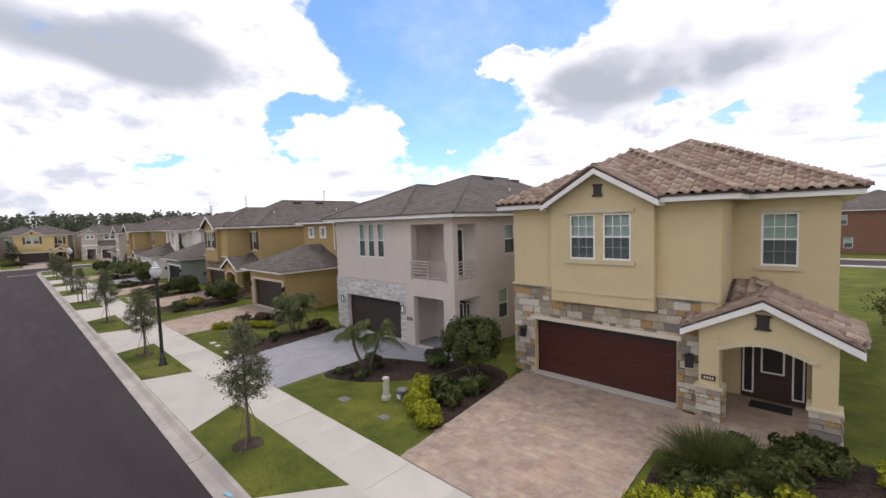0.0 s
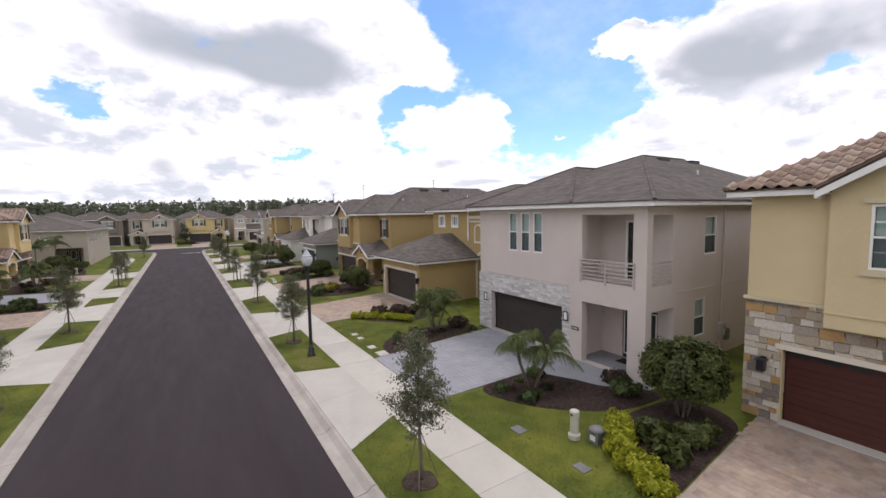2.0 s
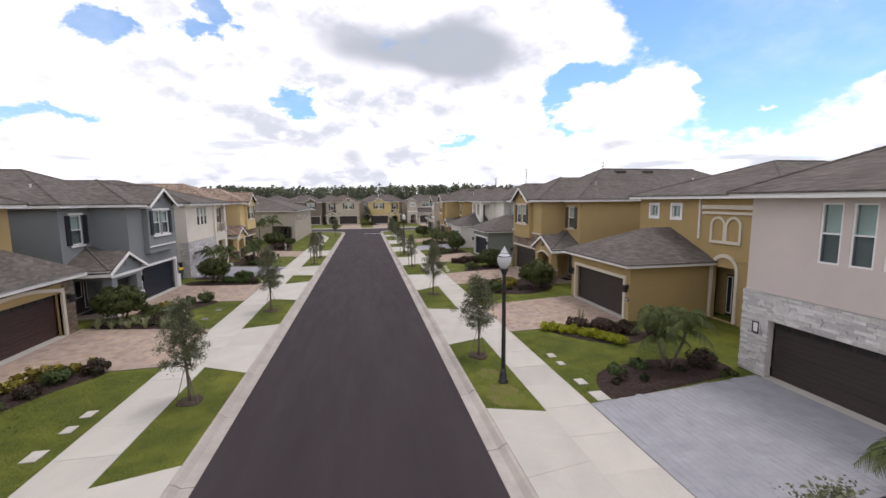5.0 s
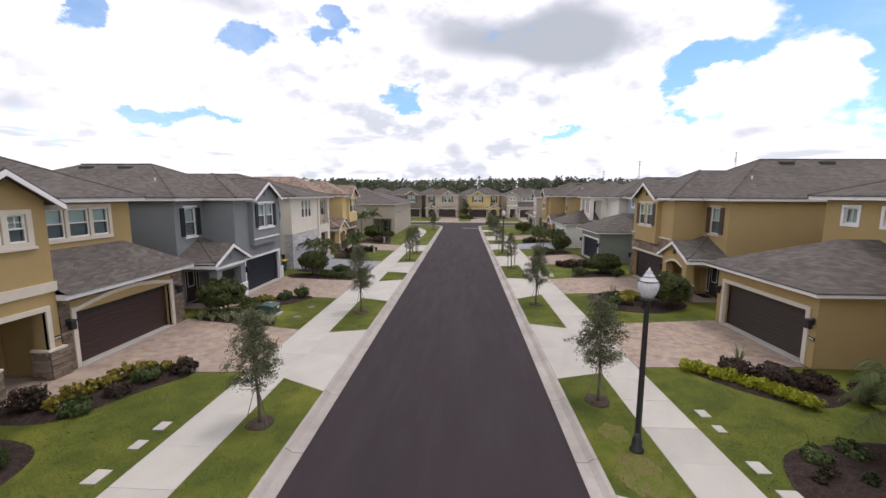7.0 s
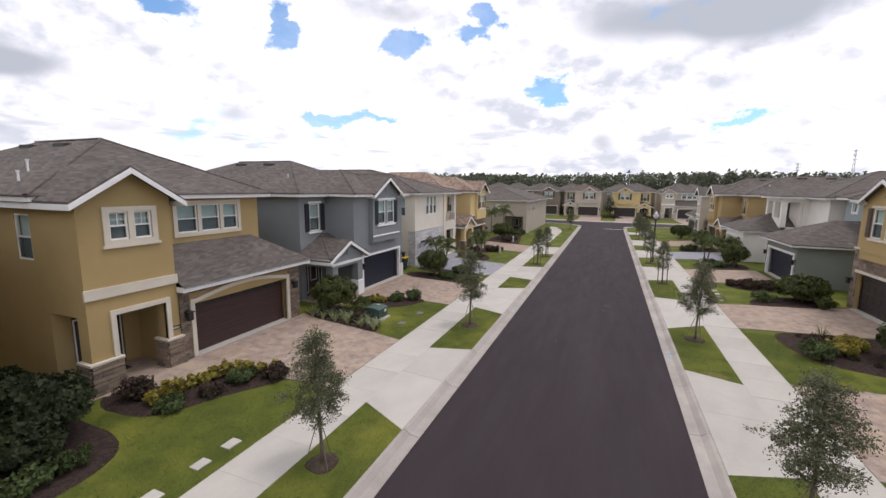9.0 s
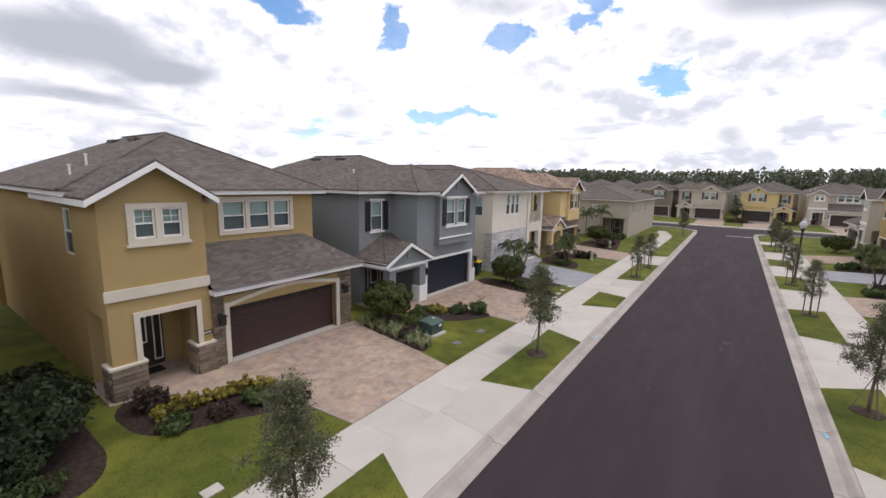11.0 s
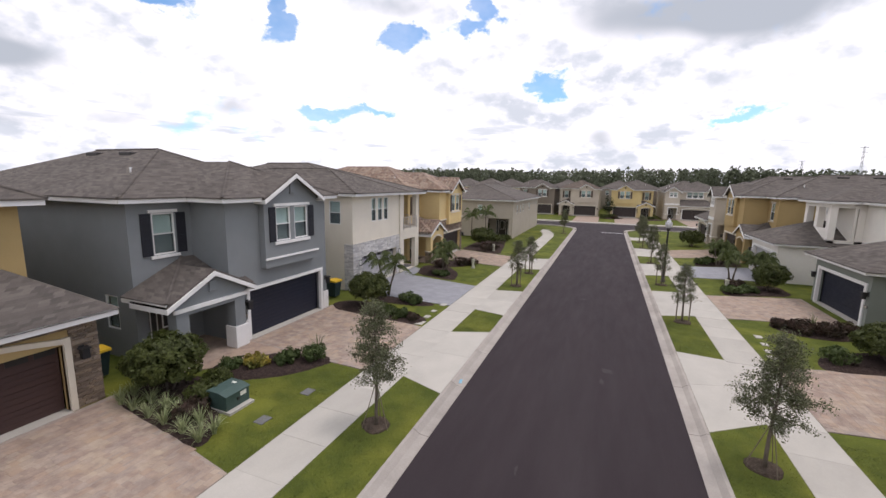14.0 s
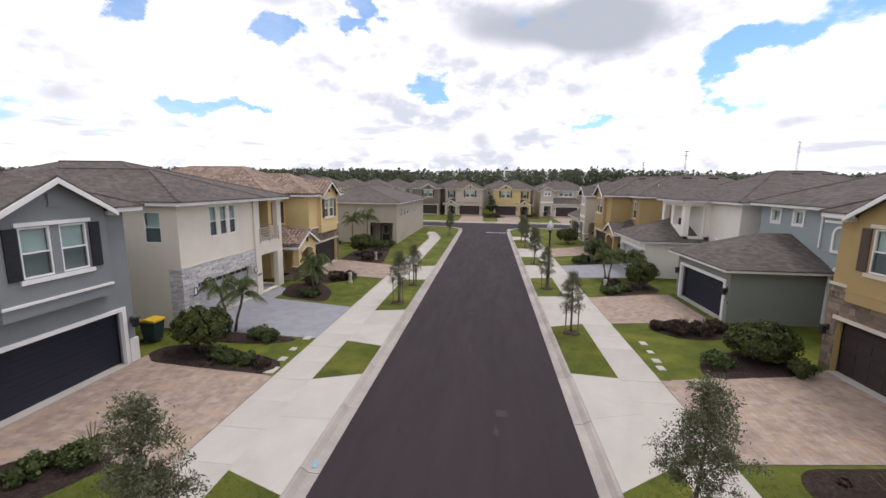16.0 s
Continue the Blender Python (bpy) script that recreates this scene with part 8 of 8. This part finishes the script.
for x, y, a in ((3.65, 10.0, 0.5), (3.65, 9.3, 0.2), (-3.62, 36.9, 0.3), (3.62, 33.3, 0.3)):
    single("paint_mark", Shape().box(-0.05, 0.05, -0.14, 0.14, 0, 0.006), M["paint_blue"], pose(x, y, 0.034, 0, 0, 40 * a), "faded blue survey mark on the kerb", "paint mark", kind="structure")

# ---- grass blades on the lawns that the camera passes nearest ----
rng = np.random.default_rng(3)


def blades(x0, x1, y0, y1, n, skip=None):
    xs, ys = rng.uniform(x0, x1, n), rng.uniform(y0, y1, n)
    keep = np.ones(n, bool)
    for poly in skip or ():
        inside = np.zeros(n, bool)
        j = len(poly) - 1
        for i in range(len(poly)):
            (xi, yi), (xj, yj) = poly[i], poly[j]
            c = ((yi > ys) != (yj > ys)) & (xs < (xj - xi) * (ys - yi) / ((yj - yi) or 1e-9) + xi)
            inside ^= c
            j = i
        keep &= ~inside
    xs, ys = xs[keep], ys[keep]
    m = len(xs)
    z = np.array([ground_z(v) for v in xs])
    a, hh, w = rng.uniform(0, 6.28, m), rng.uniform(0.012, 0.04, m), rng.uniform(0.006, 0.013, m)
    # each blade bends over across its own width
    lean = rng.uniform(0.03, 0.075, m)
    lx, ly = -lean * np.sin(a), lean * np.cos(a)
    v = np.empty((m, 3, 3))
    v[:, 0] = np.stack([xs - w * np.cos(a), ys - w * np.sin(a), z - 0.005], 1)
    v[:, 1] = np.stack([xs + w * np.cos(a), ys + w * np.sin(a), z - 0.005], 1)
    v[:, 2] = np.stack([xs + lx, ys + ly, z + hh], 1)
    return v.reshape(-1, 3)


def apron_edges(rows):
    return [[(KERB, k0 - 0.02), (KERB, k1 + 0.02), (WALK0 + 0.05, w1 + 0.02), (WALK0 + 0.05, w0 - 0.02)] for k0, k1, w0, w1 in rows]


def ring(x, y, r_=0.44):
    return [(x + r_ * math.cos(a), y + r_ * math.sin(a)) for a in [0.7 * i for i in range(9)]]


verts = [blades(KERB + 0.04, WALK0 - 0.02, 2, 50, 46000, apron_edges(APRONS_E) + [ring(4.8, 11.75), ring(4.8, 24.2), ring(4.85, 35.5), ring(4.75, 47.4)])]
wv = blades(KERB + 0.04, WALK0 - 0.02, 10, 50, 38000, apron_edges(APRONS_W) + [ring(5.03, 22.4), ring(4.9, 33.3)])
wv[:, 0] *= -1
verts.append(wv)
beds_e = [[(8.6, 8.3), (13.4, 9.0), (13.9, 10.6), (11.6, 10.9), (10.4, 11.0), (9.4, 9.9)], [(8.5, 14.9), (11.6, 15.0), (13.4, 12.3), (13.4, 11.4), (11.5, 11.3), (9.6, 12.3), (8.9, 13.4)], [(8.2, 20.05), (13.3, 20.8), (13.4, 22.1), (11.0, 22.4), (9.0, 21.8)], [(8.6, 27.1), (12.6, 26.8), (13.2, 24.9), (11.4, 23.8), (10.2, 24.4), (8.9, 26.0)]]
verts.append(blades(WALK1 + 0.02, 11.5, 8.1, 14.8, 22000, beds_e + [[(7, 7), (7, 8.1), (14, 9.0), (14, 7)]]))
verts.append(blades(WALK1 + 0.02, 12.8, 19.9, 26.8, 26000, beds_e))
verts.append(blades(WALK1 + 0.02, 9.5, 32, 37.5, 9000, []))
beds_w = [[(8.4, 25.4), (10.4, 25.6), (12.9, 24.6), (13.2, 21.9), (12.0, 22.0), (10.9, 23.3), (9.2, 24.4)], [(10.3, 17.6), (10.6, 19.9), (12.5, 21.0), (15.5, 21.2), (15.5, 16.5), (11.5, 16.5)], [(8.2, 30.4), (12.9, 31.0), (13.2, 33.0), (10.4, 33.6), (9.6, 32.0), (8.6, 31.2)], [(8.3, 36.6), (10.8, 36.2), (12.5, 33.8), (10.9, 33.3), (9.2, 34.6)], [(8.2, 31.8), (9.7, 31.8), (9.7, 33.1), (8.2, 33.1)]]
wv = np.concatenate([blades(WALK1 + 0.02, 12, 15, 25.5, 30000, beds_w + [[(7, 25.4), (14, 24.9), (14, 26), (7, 26)]]), blades(WALK1 + 0.02, 11.5, 30.3, 36.1, 18000, beds_w)])
wv[:, 0] *= -1
verts.append(wv)
verts = np.concatenate(verts)
me = bpy.data.meshes.new("grass_blades")
n = len(verts) // 3
me.from_pydata(verts.tolist(), [], np.arange(len(verts)).reshape(-1, 3).tolist())
me.materials.append(M["blade"])
tagged(new("grass_blades", me), "short green and yellowish grass blades", "grass", kind="stuff")

# ---- pine woods on the horizon ----
rng = random.Random(77)
wood = Shape()
for k in range(2400):
    x = rng.uniform(-400, 470)
    y = 262 + rng.uniform(0, 60) + 0.00025 * x * x
    h_ = rng.uniform(13.6, 16.6) + 1.0 * math.sin(x * 0.03) * math.sin(x * 0.011 + 1)
    cx = Vector((x, y, 0))
    w_ = rng.uniform(2.6, 4.2)
    pts = []
    for j in range(72):
        t = rng.uniform(0.05, 1.0)
        rr = w_ * math.sqrt(max(0.04, 1 - (2.0 * max(t - 0.5, 0)) ** 2)) * rng.uniform(0.3, 1.0)
        a = rng.uniform(0, 6.28)
        pts.append(cx + Vector((rr * math.cos(a), rr * math.sin(a), h_ * t)))
    leaf_quads(wood, [p for p in pts if p.z > h_ * 0.5], 0.72, rng, 0, 0.7)
    leaf_quads(wood, [p for p in pts if p.z <= h_ * 0.5], 1.7, rng, 0, 0.8)
    wood.tube([(x, y, 0), (x, y, h_ * 0.9)], [0.2, 0.08], 3, cap=False)
single("pine_wood", wood, M["pine"], (0, 0, 0), "dark pine wood along the horizon", "wood", kind="stuff", fix=False)
for x, y, h_ in ((103, 262, 26), (157, 262, 31), (95, 300, 22)):
    root = thing("pylon", (x, y, 0), "slim grey lattice pylon beyond the woods", "pylon", "pylons")
    legs = Shape()
    for sx, sy in ((-1, -1), (1, -1), (1, 1), (-1, 1)):
        legs.tube([(sx * 0.7, sy * 0.7, 0), (sx * 0.2, sy * 0.2, h_)], [0.07, 0.05], 4)
    for k in range(14):
        z0, z1 = h_ * k / 14, h_ * (k + 1) / 14
        w0, w1 = 0.7 - 0.5 * k / 14, 0.7 - 0.5 * (k + 1) / 14
        legs.tube([(-w0, -w0, z0), (w1, -w1, z1)], [0.035, 0.035], 3).tube([(w0, w0, z0), (-w1, w1, z1)], [0.035, 0.035], 3)
    part("mast", legs, M["steel"], root)
    for z in (0.82, 0.9, 0.98):
        part("crossarm", Shape().box(-1.5, 1.5, -0.06, 0.06, h_ * z - 0.08, h_ * z + 0.08), M["steel"], root)
